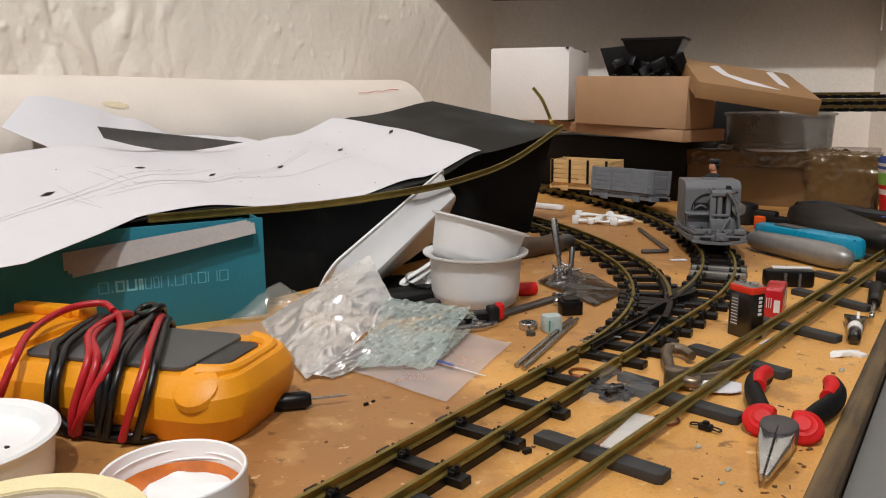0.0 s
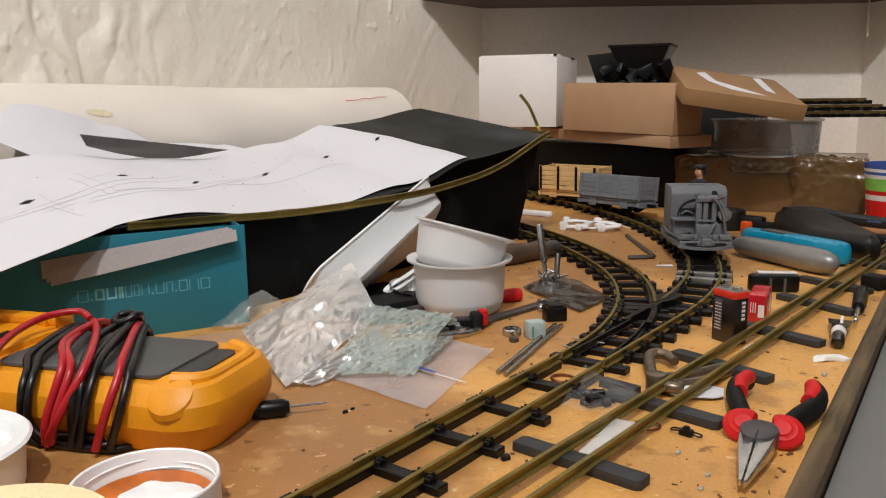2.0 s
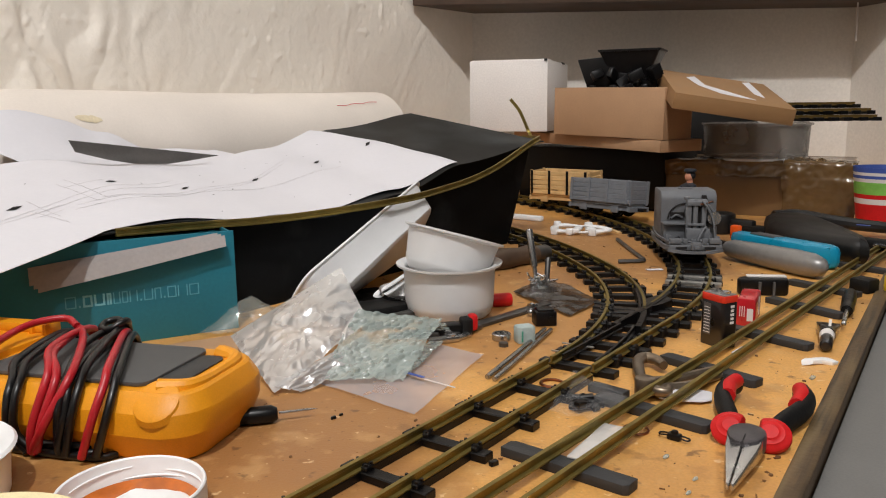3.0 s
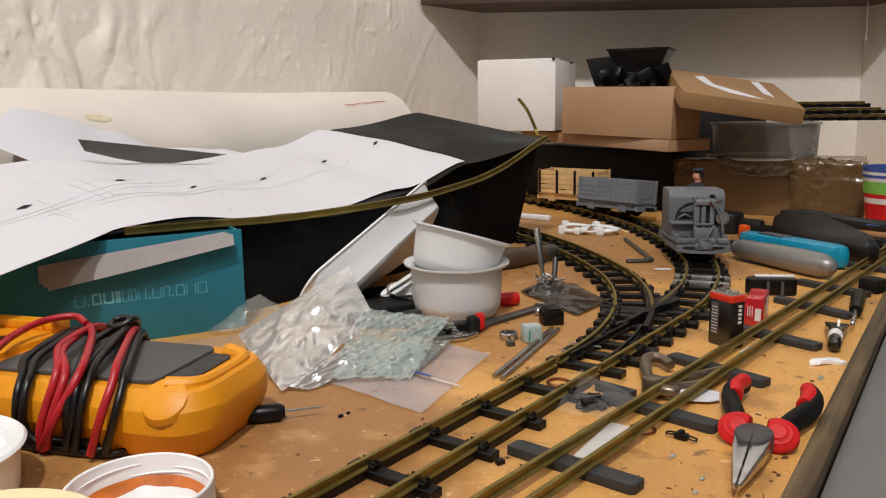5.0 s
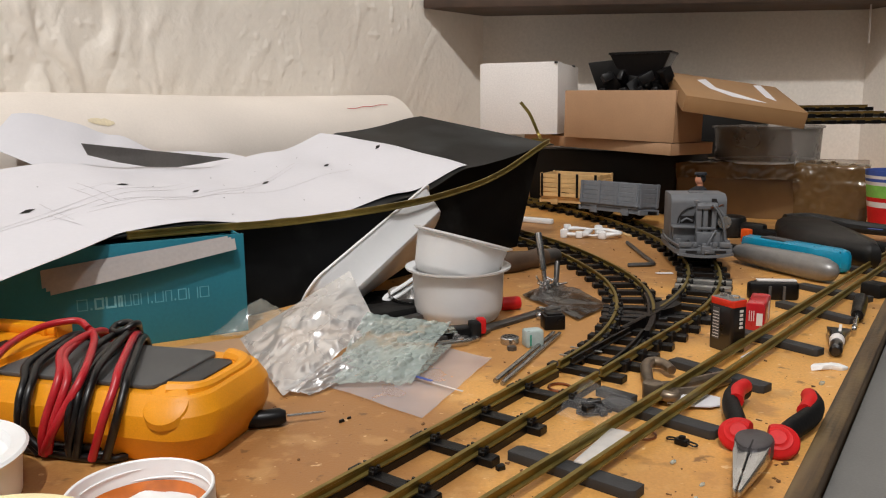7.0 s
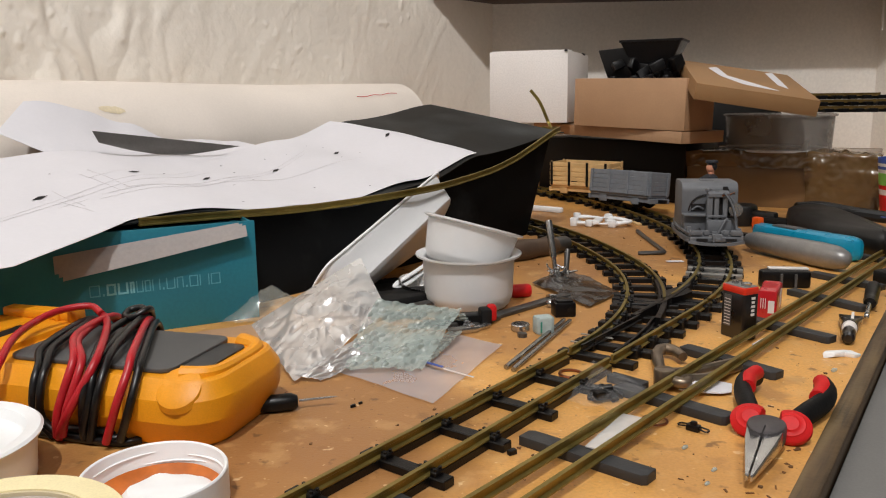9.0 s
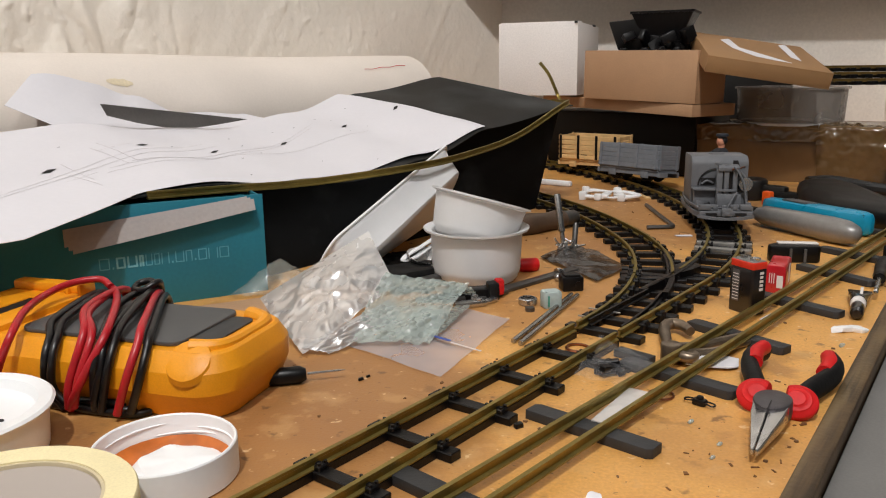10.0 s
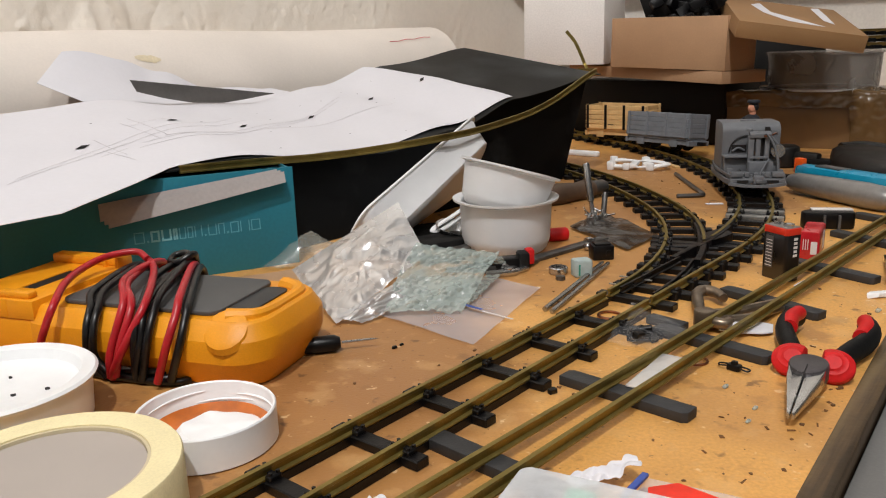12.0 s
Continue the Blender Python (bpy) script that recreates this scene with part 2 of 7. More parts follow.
def ragged_patch(m, col, centre, radius, amount):
    """One large patch of another colour with a ragged outline."""
    nt = m.node_tree
    nd, lk = nt.nodes, nt.links
    bs = nd["Principled BSDF"]
    last = bs.inputs["Base Color"].links[0].from_socket
    tc, no = nd.new("ShaderNodeTexCoord"), nd.new("ShaderNodeTexNoise")
    no.inputs["Scale"].default_value, no.inputs["Detail"].default_value = 14, 5
    lk.new(tc.outputs["Object"], no.inputs["Vector"])
    dist, add = nd.new("ShaderNodeVectorMath"), nd.new("ShaderNodeMath")
    dist.operation = "DISTANCE"
    dist.inputs[1].default_value = centre
    lk.new(tc.outputs["Object"], dist.inputs[0])
    add.operation = "MULTIPLY_ADD"
    add.inputs[1].default_value = 0.12
    lk.new(no.outputs["Fac"], add.inputs[0])
    lk.new(dist.outputs["Value"], add.inputs[2])
    mr = nd.new("ShaderNodeMapRange")
    mr.inputs["From Min"].default_value, mr.inputs["From Max"].default_value = radius + 0.09, radius + 0.03
    mr.inputs["To Max"].default_value = amount
    lk.new(add.outputs[0], mr.inputs["Value"])
    mx = nd.new("ShaderNodeMix")
    mx.data_type = "RGBA"
    lk.new(mr.outputs["Result"], mx.inputs["Factor"])
    lk.new(last, mx.inputs["A"])
    mx.inputs["B"].default_value = (*col, 1)
    lk.new(mx.outputs["Result"], bs.inputs["Base Color"])


ragged_patch(M_table, lin(150, 104, 62), (-0.08, 0.49, 0.0), 0.105, 0.85)
ragged_patch(M_table, lin(160, 112, 66), (-0.10, 0.36, 0.0), 0.10, 0.8)
ragged_patch(M_table, lin(132, 88, 52), (-0.245, 0.43, 0.0), 0.05, 0.8)
ragged_patch(M_table, lin(168, 118, 68), (0.06, 0.80, 0.0), 0.19, 0.7)
ragged_patch(M_table, lin(160, 112, 66), (0.22, 1.20, 0.0), 0.30, 0.75)
ragged_patch(M_table, lin(150, 106, 64), (0.55, 1.25, 0.0), 0.22, 0.7)
stain(M_table, lin(222, 180, 122), 26, 0.57, 0.66, 0.28, 4, 1.0)
stain(M_table, lin(206, 160, 104), 70, 0.60, 0.68, 0.35, 5, 6.0)
stain(M_table, lin(120, 82, 48), 38, 0.62, 0.70, 0.5, 6, 13.0)
stain(M_table, lin(96, 64, 40), 60, 0.66, 0.72, 0.7, 3, 7.0)
stain(M_table, lin(236, 206, 160), 110, 0.68, 0.72, 0.6, 2, 3.0)
stain(M_table, lin(104, 70, 42), 240, 0.68, 0.74, 0.6, 2, 17.0)
M_lip = mat("stained_wood", lin(84, 66, 44), rough=0.5, var=0.3, scale=30, bump=0.3, bscale=250)
stain(M_lip, lin(120, 101, 70), 90, 0.50, 0.66, 0.55, 6, 2.0, (1, 0.06, 1))
stain(M_lip, lin(36, 28, 20), 150, 0.50, 0.64, 0.75, 6, 5.0, (1, 0.05, 1))
stain(M_lip, lin(30, 24, 18), 14, 0.58, 0.70, 0.5, 5, 9.0)
# unseen ceiling and side wall: dark only to weaken bounced light
M_bounce_cut = mat("bounce_cut_dark", lin(42, 41, 40), rough=0.8, var=0.05, scale=5)
# unseen near walls: pale to brighten faces turned to the camera
M_fill_wall = mat("fill_wall_grey", lin(132, 129, 125), rough=0.8, var=0.05, scale=5)
M_greytop = mat("grey_laminate", lin(108, 107, 105), rough=0.5, var=0.06, scale=30, bump=0.1, bscale=600)
M_floor = mat("grey_floor", lin(100, 98, 95), rough=0.7, var=0.1, scale=14, bump=0.2, bscale=200)
M_wall = mat("rough_plaster", lin(240, 232, 221), rough=0.65, var=0.04, scale=6, bump=0.7, bscale=95, fine=0.02)
M_wall.node_tree.nodes["Bump"].inputs["Distance"].default_value = 0.0020
M_paint = mat("white_paint", lin(228, 222, 214), rough=0.7, var=0.04, scale=6, bump=0.15, bscale=150)
M_shelf = mat("dark_shelf_wood", lin(74, 56, 44), rough=0.55, var=0.3, scale=18, bump=0.2, bscale=200)
M_brass = mat("brass_rail", lin(144, 127, 70), rough=0.46, metal=0.85, var=0.18, scale=60, bump=0.1, bscale=600)
M_rail_side = mat("dull_brass", lin(120, 96, 50), rough=0.5, metal=0.7, var=0.2, scale=80)
M_blackpl = mat("black_plastic", lin(14, 13, 14), rough=0.36, spec=0.3, var=0.25, scale=120, bump=0.15, bscale=700, rnd=0.2)
M_sleeper = mat("black_strip", lin(47, 47, 48), rough=0.6, var=0.2, scale=90, bump=0.2, bscale=600, rnd=0.12)
M_black = mat("black_card", lin(9, 10, 11), rough=0.6, var=0.1, scale=9, bump=0.1, bscale=300, spec=0.12, col2=lin(58, 60, 60), lo=0.56, hi=0.82)
M_blackdust = mat("dusty_black_card", lin(12, 13, 14), rough=0.5, var=0.1, scale=7, bump=0.1, bscale=300, spec=0.2, col2=lin(74, 77, 78), lo=0.50, hi=0.80)
M_paper = mat("white_paper", lin(219, 217, 222), rough=0.8, var=0.02, scale=12, bump=0.05, bscale=200, fine=0.01)
M_cream = mat("cream_paper", lin(232, 222, 212), rough=0.75, var=0.06, scale=6, fine=0.02)
M_ink = mat("black_ink", lin(40, 38, 40), rough=0.7)
M_faint = mat("pencil_line", lin(208, 204, 207), rough=0.8)
M_steel = mat("steel", lin(190, 190, 190), rough=0.24, metal=0.95, var=0.2, scale=60, bump=0.05)
M_darksteel = mat("dark_steel", lin(92, 90, 88), rough=0.4, metal=0.7, var=0.25, scale=50, bump=0.1)
M_teal = mat("teal_card", lin(36, 124, 145), rough=0.5, var=0.1, scale=10, bump=0.05)
M_print = mat("pale_print", lin(92, 164, 184), rough=0.55)
M_printbold = mat("bold_print", lin(120, 184, 198), rough=0.55)
M_yellow = mat("yellow_plastic", lin(232, 152, 20), rough=0.45, var=0.08, scale=25, bump=0.15, bscale=900)
M_greypl = mat("grey_plastic", lin(80, 80, 80), rough=0.5, var=0.1, scale=40, bump=0.2, bscale=900)
M_red = mat("red_plastic", lin(200, 28, 30), rough=0.5, var=0.12, scale=50, spec=0.3)
M_redwire = mat("red_wire", lin(176, 28, 38), rough=0.35, var=0.1, scale=80)
M_blackwire = mat("black_wire", lin(13, 12, 13), rough=0.35, var=0.2, scale=80)
M_thin = mat("thin_white_plastic", lin(244, 245, 247), rough=0.35, var=0.03, scale=30, fine=0.01)
M_white = mat("white_plastic", lin(242, 243, 244), rough=0.38, var=0.03, scale=30, fine=0.01)
M_cupwhite = mat("cup_white", lin(226, 220, 216), rough=0.4, var=0.03, scale=30, fine=0.01)
M_amber = mat("amber_glue", lin(188, 98, 26), rough=0.4, var=0.3, scale=70, coat=0.2)
M_tape = mat("masking_tape", lin(236, 222, 176), rough=0.7, var=0.05, scale=40, bump=0.2, bscale=800)
M_kraft = mat("kraft_card", lin(182, 144, 110), rough=0.65, var=0.06, scale=14, bump=0.1, bscale=500)
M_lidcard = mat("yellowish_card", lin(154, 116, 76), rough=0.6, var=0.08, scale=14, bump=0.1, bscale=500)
M_brown = mat("brown_taped_card", lin(116, 88, 56), rough=0.32, var=0.14, scale=9, bump=0.3, bscale=40, coat=0.3)
M_whitebox = mat("white_card", lin(240, 234, 230), rough=0.6, var=0.03, scale=10)
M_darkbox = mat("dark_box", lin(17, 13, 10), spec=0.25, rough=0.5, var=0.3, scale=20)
M_primer = mat("grey_primer", lin(104, 106, 110), rough=0.6, var=0.08, scale=80, bump=0.25, bscale=700)
M_grey_wagon = mat("grey_wagon", lin(116, 121, 128), rough=0.6, var=0.1, scale=60, bump=0.2)
M_pine = mat("pine_strip", lin(212, 176, 122), rough=0.6, var=0.12, scale=40, bump=0.15, rnd=0.08)
M_blue = mat("blue_plastic", lin(16, 140, 176), rough=0.3, var=0.08, scale=40)
M_silver = mat("silver_paint", lin(140, 138, 136), rough=0.38, metal=0.4, var=0.12, scale=60)
M_orange = mat("orange_plastic", lin(240, 92, 24), rough=0.4)
M_rust = mat("worn_steel", lin(128, 114, 98), rough=0.34, metal=0.7, var=0.3, scale=70, bump=0.2)
M_copper = mat("copper", lin(150, 96, 70), rough=0.3, metal=0.9)
M_foil = mat("silver_foil", lin(186, 186, 186), rough=0.22, metal=0.95, bump=0.8, bscale=500)
M_navy = mat("navy_cloth", lin(24, 29, 38), rough=0.7)
M_skin = mat("painted_skin", lin(206, 140, 110), rough=0.6)
# figure's hair; also black plates carrying the shade inside holes
M_hair_gaps = mat("dark_hair_gaps", lin(24, 20, 20), rough=0.6)
M_brownwood = mat("dark_handle", lin(80, 62, 48), rough=0.5, var=0.25, scale=40)
M_clear = film("clear_bag", (0.76, 0.77, 0.78), clear=0.14, rough=0.27, scale=40, bump=0.10, ior=3.0)
M_clear_mix = M_clear.node_tree
M_clear_mix.nodes["Principled BSDF"].inputs["Metallic"].default_value = 0.45     # pearly sheen
glow, blend = M_clear_mix.nodes.new("ShaderNodeBsdfTranslucent"), M_clear_mix.nodes.new("ShaderNodeMixShader")
glow.inputs[0].default_value, blend.inputs[0].default_value = (0.80, 0.79, 0.78, 1), 0.18     # light passes through the thin film
M_clear_mix.links.new(M_clear_mix.nodes["Principled BSDF"].outputs[0], blend.inputs[1])
M_clear_mix.links.new(glow.outputs[0], blend.inputs[2])
M_clear_mix.links.new(blend.outputs[0], M_clear_mix.nodes["Mix Shader"].inputs[1])
M_zip = film("zip_bag", (0.70, 0.74, 0.84), clear=0.66, rough=0.30, scale=14, bump=0.15, ior=1.6)
M_bubble = film("bubble_film", (0.46, 0.55, 0.52), clear=0.46, rough=0.05, scale=120, bump=0.25, ior=2.2)
M_bubble_thin = film("single_bubble_film", (0.50, 0.56, 0.54), clear=0.72, rough=0.05, scale=120, bump=0.25, ior=2.2)
# clear film darkened: the lid's shadow on the tub is put into this colour
M_shaded_tub = film("clear_tub", (0.30, 0.27, 0.24), clear=0.45, rough=0.25, scale=20, bump=0.1)
M_rubber = mat("dark_rubber", lin(15, 14, 14), rough=0.6, spec=0.3, var=0.2, scale=60, bump=0.2)
M_green = mat("green_print", lin(130, 190, 84), rough=0.5)
M_blueprint = mat("blue_print", lin(60, 84, 160), rough=0.5)


def let_through(m, share):
    """Thin plastic that passes some of the light from behind."""
    nt = m.node_tree
    tl, mix = nt.nodes.new("ShaderNodeBsdfTranslucent"), nt.nodes.new("ShaderNodeMixShader")
    tl.inputs[0].default_value = (0.95, 0.94, 0.92, 1)
    mix.inputs[0].default_value = share
    nt.links.new(nt.nodes["Principled BSDF"].outputs[0], mix.inputs[1])
    nt.links.new(tl.outputs[0], mix.inputs[2])
    nt.links.new(mix.outputs[0], nt.nodes["Material Output"].inputs[0])


let_through(M_thin, 0.28)

# ---------- setting ----------
CORNER = Vector((0.107, 2.05, 0))          # where the plaster wall meets the back wall
RIGHT = Vector((1.05, 2.0, 0))
A40 = radians(40.6)
EU = Vector((math.sin(A40), math.cos(A40), 0))       # along the plaster wall, away from the camera
EV = Vector((-math.cos(A40), math.sin(A40), 0))      # into the plaster wall
FLOOR, CEIL = -0.78, 3.10
EDGE = Vector((math.sin(radians(34)), math.cos(radians(34)), 0))   # along the open edge of the bench
EDGE_P = Vector((0.18, 0.385, 0))


def wall(name, a, b, out, z0, z1, material, thick=0.1):
    """Straight wall from a to b whose room face lies on that line; out: the way away from the room."""
    o = Vector(out) * thick
    pts = [(a.x, a.y), (b.x, b.y), (b.x + o.x, b.y + o.y), (a.x + o.x, a.y + o.y)]
    return solo(name, prism(pts, z1 - z0, at=(0, 0, z0)), material, Matrix(), "", "", kind="structure")


FAR_LEFT = CORNER - EU * 2.9
NEAR_LEFT = Vector((FAR_LEFT.x, -1.6, 0))
NEAR_RIGHT = Vector((1.75, -1.6, 0))


def plaster(u, v):
    """Hand-trowelled face of the old wall: heavy daubs in one stretch, small lumps and trowel drags elsewhere."""
    along = curve_line(((0, 0), (0.10, 0.42), (1, 1)), u)
    up = curve_line(((0, FLOOR), (0.12, 0.0), (0.88, 0.75), (1, CEIL)), v)
    q = FAR_LEFT.lerp(CORNER, along) + Vector((0, 0, up))
    s = Vector(((q - CORNER).dot(EU), q.z, 0))
    lump = noise.fractal(s * 2.6, 1.0, 2.1, 2) * 0.006
    heavy = 0.12 + math.exp(-((s.x + 1.03) / 0.15) ** 2)
    # daubs hang down the wall: narrow across, long downwards
    warp = Vector((0.05 * noise.noise(s * 9), 0.04 * noise.noise(s * 7 + Vector((3, 8, 0))), 0))
    w = s + warp
    daub = noise.noise(Vector((w.x * 17, w.y * 7, 2))) * 0.0100 + noise.noise(Vector((w.x * 36, w.y * 15, 5))) * 0.0050 + abs(noise.noise(Vector((w.x * 24, w.y * 9, 9)))) * 0.009
    # small splashes gather in patches
    patch = max(0.0, noise.noise(s * 4.5 + Vector((11, 3, 0))) + 0.18)
    spot = max(0.0, noise.noise(Vector((s.x * 62, s.y * 50, 1))) - 0.18) * 0.010 + max(0.0, noise.noise(s * 120) - 0.2) * 0.003
    # trowel drags: faint long ridges leaning to one side
    t = s.x * 0.55 + s.y * 0.83
    drag = max(0.0, noise.noise(Vector((t * 5, (s.x * 0.83 - s.y * 0.55) * 26, 4))) - 0.22) * 0.0045
    keep = min(1.0, (1 - along) * 40)
    return q - EV * (lump + heavy * daub + spot * (0.08 + 0.75 * patch + 0.3 * heavy) + drag) * keep


bm = sheet(820, 300, plaster, thick=0)
bmesh.ops.reverse_faces(bm, faces=bm.faces)
bm2 = prism([(FAR_LEFT + EV * 0.03).to_2d()[:], (CORNER + EV * 0.03).to_2d()[:], (CORNER + EV * 0.15).to_2d()[:], (FAR_LEFT + EV * 0.15).to_2d()[:]], CEIL - FLOOR, at=(0, 0, FLOOR))
tagged(solo("wall_west", join(bm, bm2), M_wall, Matrix(), "", "", kind="structure", soft=60), "lumpy off-white plastered wall behind the bench", "wall")
tagged(wall("wall_north", CORNER, RIGHT, (0.05, 1, 0), FLOOR, CEIL, M_paint), "plain white painted wall under the shelf", "wall")
WHITE_END = RIGHT.lerp(NEAR_RIGHT, 0.13)       # white stops here so that less light bounces from the right
tagged(wall("wall_east", RIGHT, WHITE_END, (1, 0.2, 0), FLOOR, CEIL, M_paint), "plain white painted wall at the bench end", "wall")
# added unseen stretch of wall, darkened to reduce fill
tagged(wall("wall_southeast", WHITE_END, NEAR_RIGHT, (1, 0.2, 0), FLOOR, CEIL, M_bounce_cut), "unseen wall, dark to cut bounce from the right", "wall")
tagged(wall("wall_south", NEAR_LEFT, NEAR_RIGHT, (0, -1, 0), FLOOR, CEIL, M_fill_wall), "unseen wall behind the camera, pale for front fill", "wall")
tagged(wall("wall_southwest", FAR_LEFT, NEAR_LEFT, (-1, 0, 0), FLOOR, CEIL, M_fill_wall), "unseen side wall, pale for front fill", "wall")
tagged(solo("ceiling", box(5.4, 5.4, 0.1, at=(0, 0.3, CEIL)), M_bounce_cut, Matrix(), "", "", kind="structure"), "unseen ceiling, dark to cut bounced light", "ceiling")
tagged(solo("floor", box(5.4, 5.4, 0.1, at=(0, 0.3, FLOOR - 0.1)), M_floor, Matrix(), "", "", kind="structure"), "plain grey floor below the bench", "floor")

# bench top: open edge on one side, walls on the others
e0, e1 = EDGE_P - EDGE * 0.75, EDGE_P + EDGE * 1.95
pts = [e0, e1, RIGHT + Vector((-0.02, -0.01, 0)), CORNER + Vector((0.01, -0.01, 0)), FAR_LEFT + EU * 1.2 - EV * 0.012]
bench = thing("workbench", Matrix(), "hardboard-topped workbench with a dark wooden edge strip", "workbench")
part("tabletop", prism([(p.x, p.y) for p in pts], 0.018, at=(0, 0, -0.018)), M_table, bench, "tan stained hardboard top")
out = Vector((EDGE.y, -EDGE.x, 0))
lip_c = (e0 + e1) / 2 + out * 0.0072
part("edge_strip", rough_up(box(0.014, (e1 - e0).length, 0.022, bev=0.002, at=(0, 0, -0.019)), 0.0008, 25), M_lip, bench, "dark stained wooden edge strip").matrix_basis = Matrix.Translation(lip_c) @ Matrix.Rotation(-radians(34), 4, "Z")
for p in (e0 + EV * 0.06 - EDGE * -0.05, e1 - EDGE * 0.15 + EV * 0.06):
    part("leg", box(0.06, 0.06, -FLOOR - 0.02, bev=0.003, at=(p.x, p.y, FLOOR)), M_lip, bench)

# grey worktop standing lower, on the open side of the bench
gt = e0 + (e1 - e0) * 0.5 + out * 0.3152
cab = thing("grey_worktop", Matrix.Translation((gt.x, gt.y, 0)) @ Matrix.Rotation(-radians(34), 4, "Z"), "plain grey laminate worktop beside the bench", "worktop")
part("top", box(0.60, 2.5, 0.03, bev=0.002, at=(0, 0, -0.037)), M_greytop, cab)
part("carcass", box(0.56, 2.4, -FLOOR - 0.038, at=(0, 0, FLOOR)), M_greytop, cab)

# shelf across the alcove
SH = 0.438
bn = (RIGHT - CORNER).normalized()
inw = Vector((bn.y, -bn.x, 0))
sa = CORNER - EU * 0.236 - EV * 0.012
sd = (sa - CORNER).dot(inw)
ta = (RIGHT - CORNER).length
sb = CORNER + bn * (ta + 0.05) + inw * sd
shelf = thing("wall_shelf", Matrix(), "dark brown wooden shelf fixed across the alcove", "shelf")
pts = [CORNER + bn * 0.004 + inw * 0.004, sa - inw * 0.012, sb - inw * 0.012, RIGHT + inw * 0.004]
part("board", prism([(p.x, p.y) for p in pts], 0.027, at=(0, 0, SH + 0.0005), bev=0.001), M_shelf, shelf)
pts = [sa - inw * 0.0118, sa, sb, sb - inw * 0.0118]
part("front_edge", prism([(p.x, p.y) for p in pts], 0.028, at=(0, 0, SH), bev=0.001), M_shelf, shelf)

# unseen lamp fittings hung at both spots, the second only for fill
for place in (LAMP, FILL_LAMP):
    bulb = thing("ceiling_lamp", Matrix.Translation((place[0], place[1], CEIL)), "unseen fitting, white holder on a short flex", "lamp", "ceiling lamps")
    drop = CEIL - place[2] - 0.095
    part("flex", cyl(0.003, drop, 8, at=(0, 0, -drop)), M_white, bulb)
    part("bulb_holder", lathe([(0, -drop), (0.014, -drop), (0.018, -drop - 0.04), (0, -drop - 0.04)], 20), M_white, bulb)


# ---------- railway track ----------
def centre_line(p, h, segs, ds=0.006):
    """Points (x, y, heading) of a line of straights and bends: each a length and a turn in degrees."""
    out = [(p[0], p[1], h)]
    for length, turn in segs:
        n = max(2, round(length / ds))
        for _ in range(n):
            h += turn / n / 2
            p = (p[0] + length / n * math.sin(radians(h)), p[1] + length / n * math.cos(radians(h)))
            h += turn / n / 2
            out.append((p[0], p[1], h))
    return out


def on_line(line, s, ds):
    i = min(len(line) - 2, max(0, int(s / ds)))
    t = s / ds - i
    a, b = line[i], line[i + 1]
    return tuple(x + (y - x) * t for x, y in zip(a, b))


GAUGE = 0.0365
RAIL = [(-0.0028, 0), (0.0028, 0), (0.0028, 0.0009), (0.0007, 0.0016), (0.0007, 0.0042), (0.0014, 0.0048), (0.0014, 0.0064), (-0.0014, 0.0064),
        (-0.0014, 0.0048), (-0.0007, 0.0042), (-0.0007, 0.0016), (-0.0028, 0.0009)]
SLEEPER_TOP = 0.0055


def offset_points(line, off, z, i0=0, i1=None):
    return [(x + off * math.cos(radians(h)), y - off * math.sin(radians(h)), z) for x, y, h in line[i0:i1]]


def sleeper_mesh(length, width):
    """Moulded sleeper with two rail chairs, x across the track."""
    bms = [box(length, width, SLEEPER_TOP, bev=0.0006, seg=1)]
    for sx in (-1, 1):
        for d in (-1, 1):
            bms.append(box(0.0045, width * 0.8, 0.0034, bev=0.0007, at=(sx * GAUGE / 2 + d * 0.0045, 0, SLEEPER_TOP - 0.0003), seg=1))
            bms.append(box(0.0026, width * 0.35, 0.0022, bev=0.0005, at=(sx * GAUGE / 2 + d * 0.0024, 0, SLEEPER_TOP + 0.0012), seg=1))
            for e in (-1, 1):
                bms.append(cyl(0.0011, 0.0016, 6, at=(sx * GAUGE / 2 + d * 0.0052, e * width * 0.24, SLEEPER_TOP + 0.0028)))
    return to_mesh("sleeper", join(*bms), M_blackpl)


MAIN = centre_line((-0.0616 - 0.30 * math.sin(radians(37)), 0.365 - 0.30 * math.cos(radians(37))), 37, [(0.30 + 0.4554, 0), (0.405, -34.07), (0.575, -28.6), (0.3, -6)])
BRANCH = centre_line((-0.0616, 0.365), 37, [(0.2814, 0), (0.3876, -43.6), (0.54, -27.4)])
DS = 0.006
S_JOIN = 0.585                              # where the turnout begins on the main line

near_sleeper = sleeper_mesh(0.063, 0.0095)
mid_sleeper = sleeper_mesh(0.064, 0.0105)


def lay(name, line, i0, i1, spacing, mesh, label, start=0.0, turn=1.0):
    """One length of track: two rails and its sleepers."""
    tr = thing(name, Matrix(), label, "model track", "model railway track")
    for sgn in (-1, 1):
        part("rail", sweep(RAIL, offset_points(line, sgn * GAUGE / 2, SLEEPER_TOP, i0, i1)), M_brass, tr, "brass rail")
        part("runner", sweep([(-0.0030, 0), (0.0030, 0), (0.0030, 0.0046), (-0.0030, 0.0046)], offset_points(line, sgn * GAUGE / 2, 0.0003, i0, i1)), M_blackpl, tr, "black web joining the sleepers")
    s, end = i0 * DS + start, (i1 if i1 else len(line) - 1) * DS
    k = 0
    while s < end:
        x, y, h = on_line(line, s, DS)
        shared("sleeper", mesh, tr, pose(x, y, 0, 0, 0, -h + random.uniform(-turn, turn)))
        s += spacing
        k += 1
    return tr


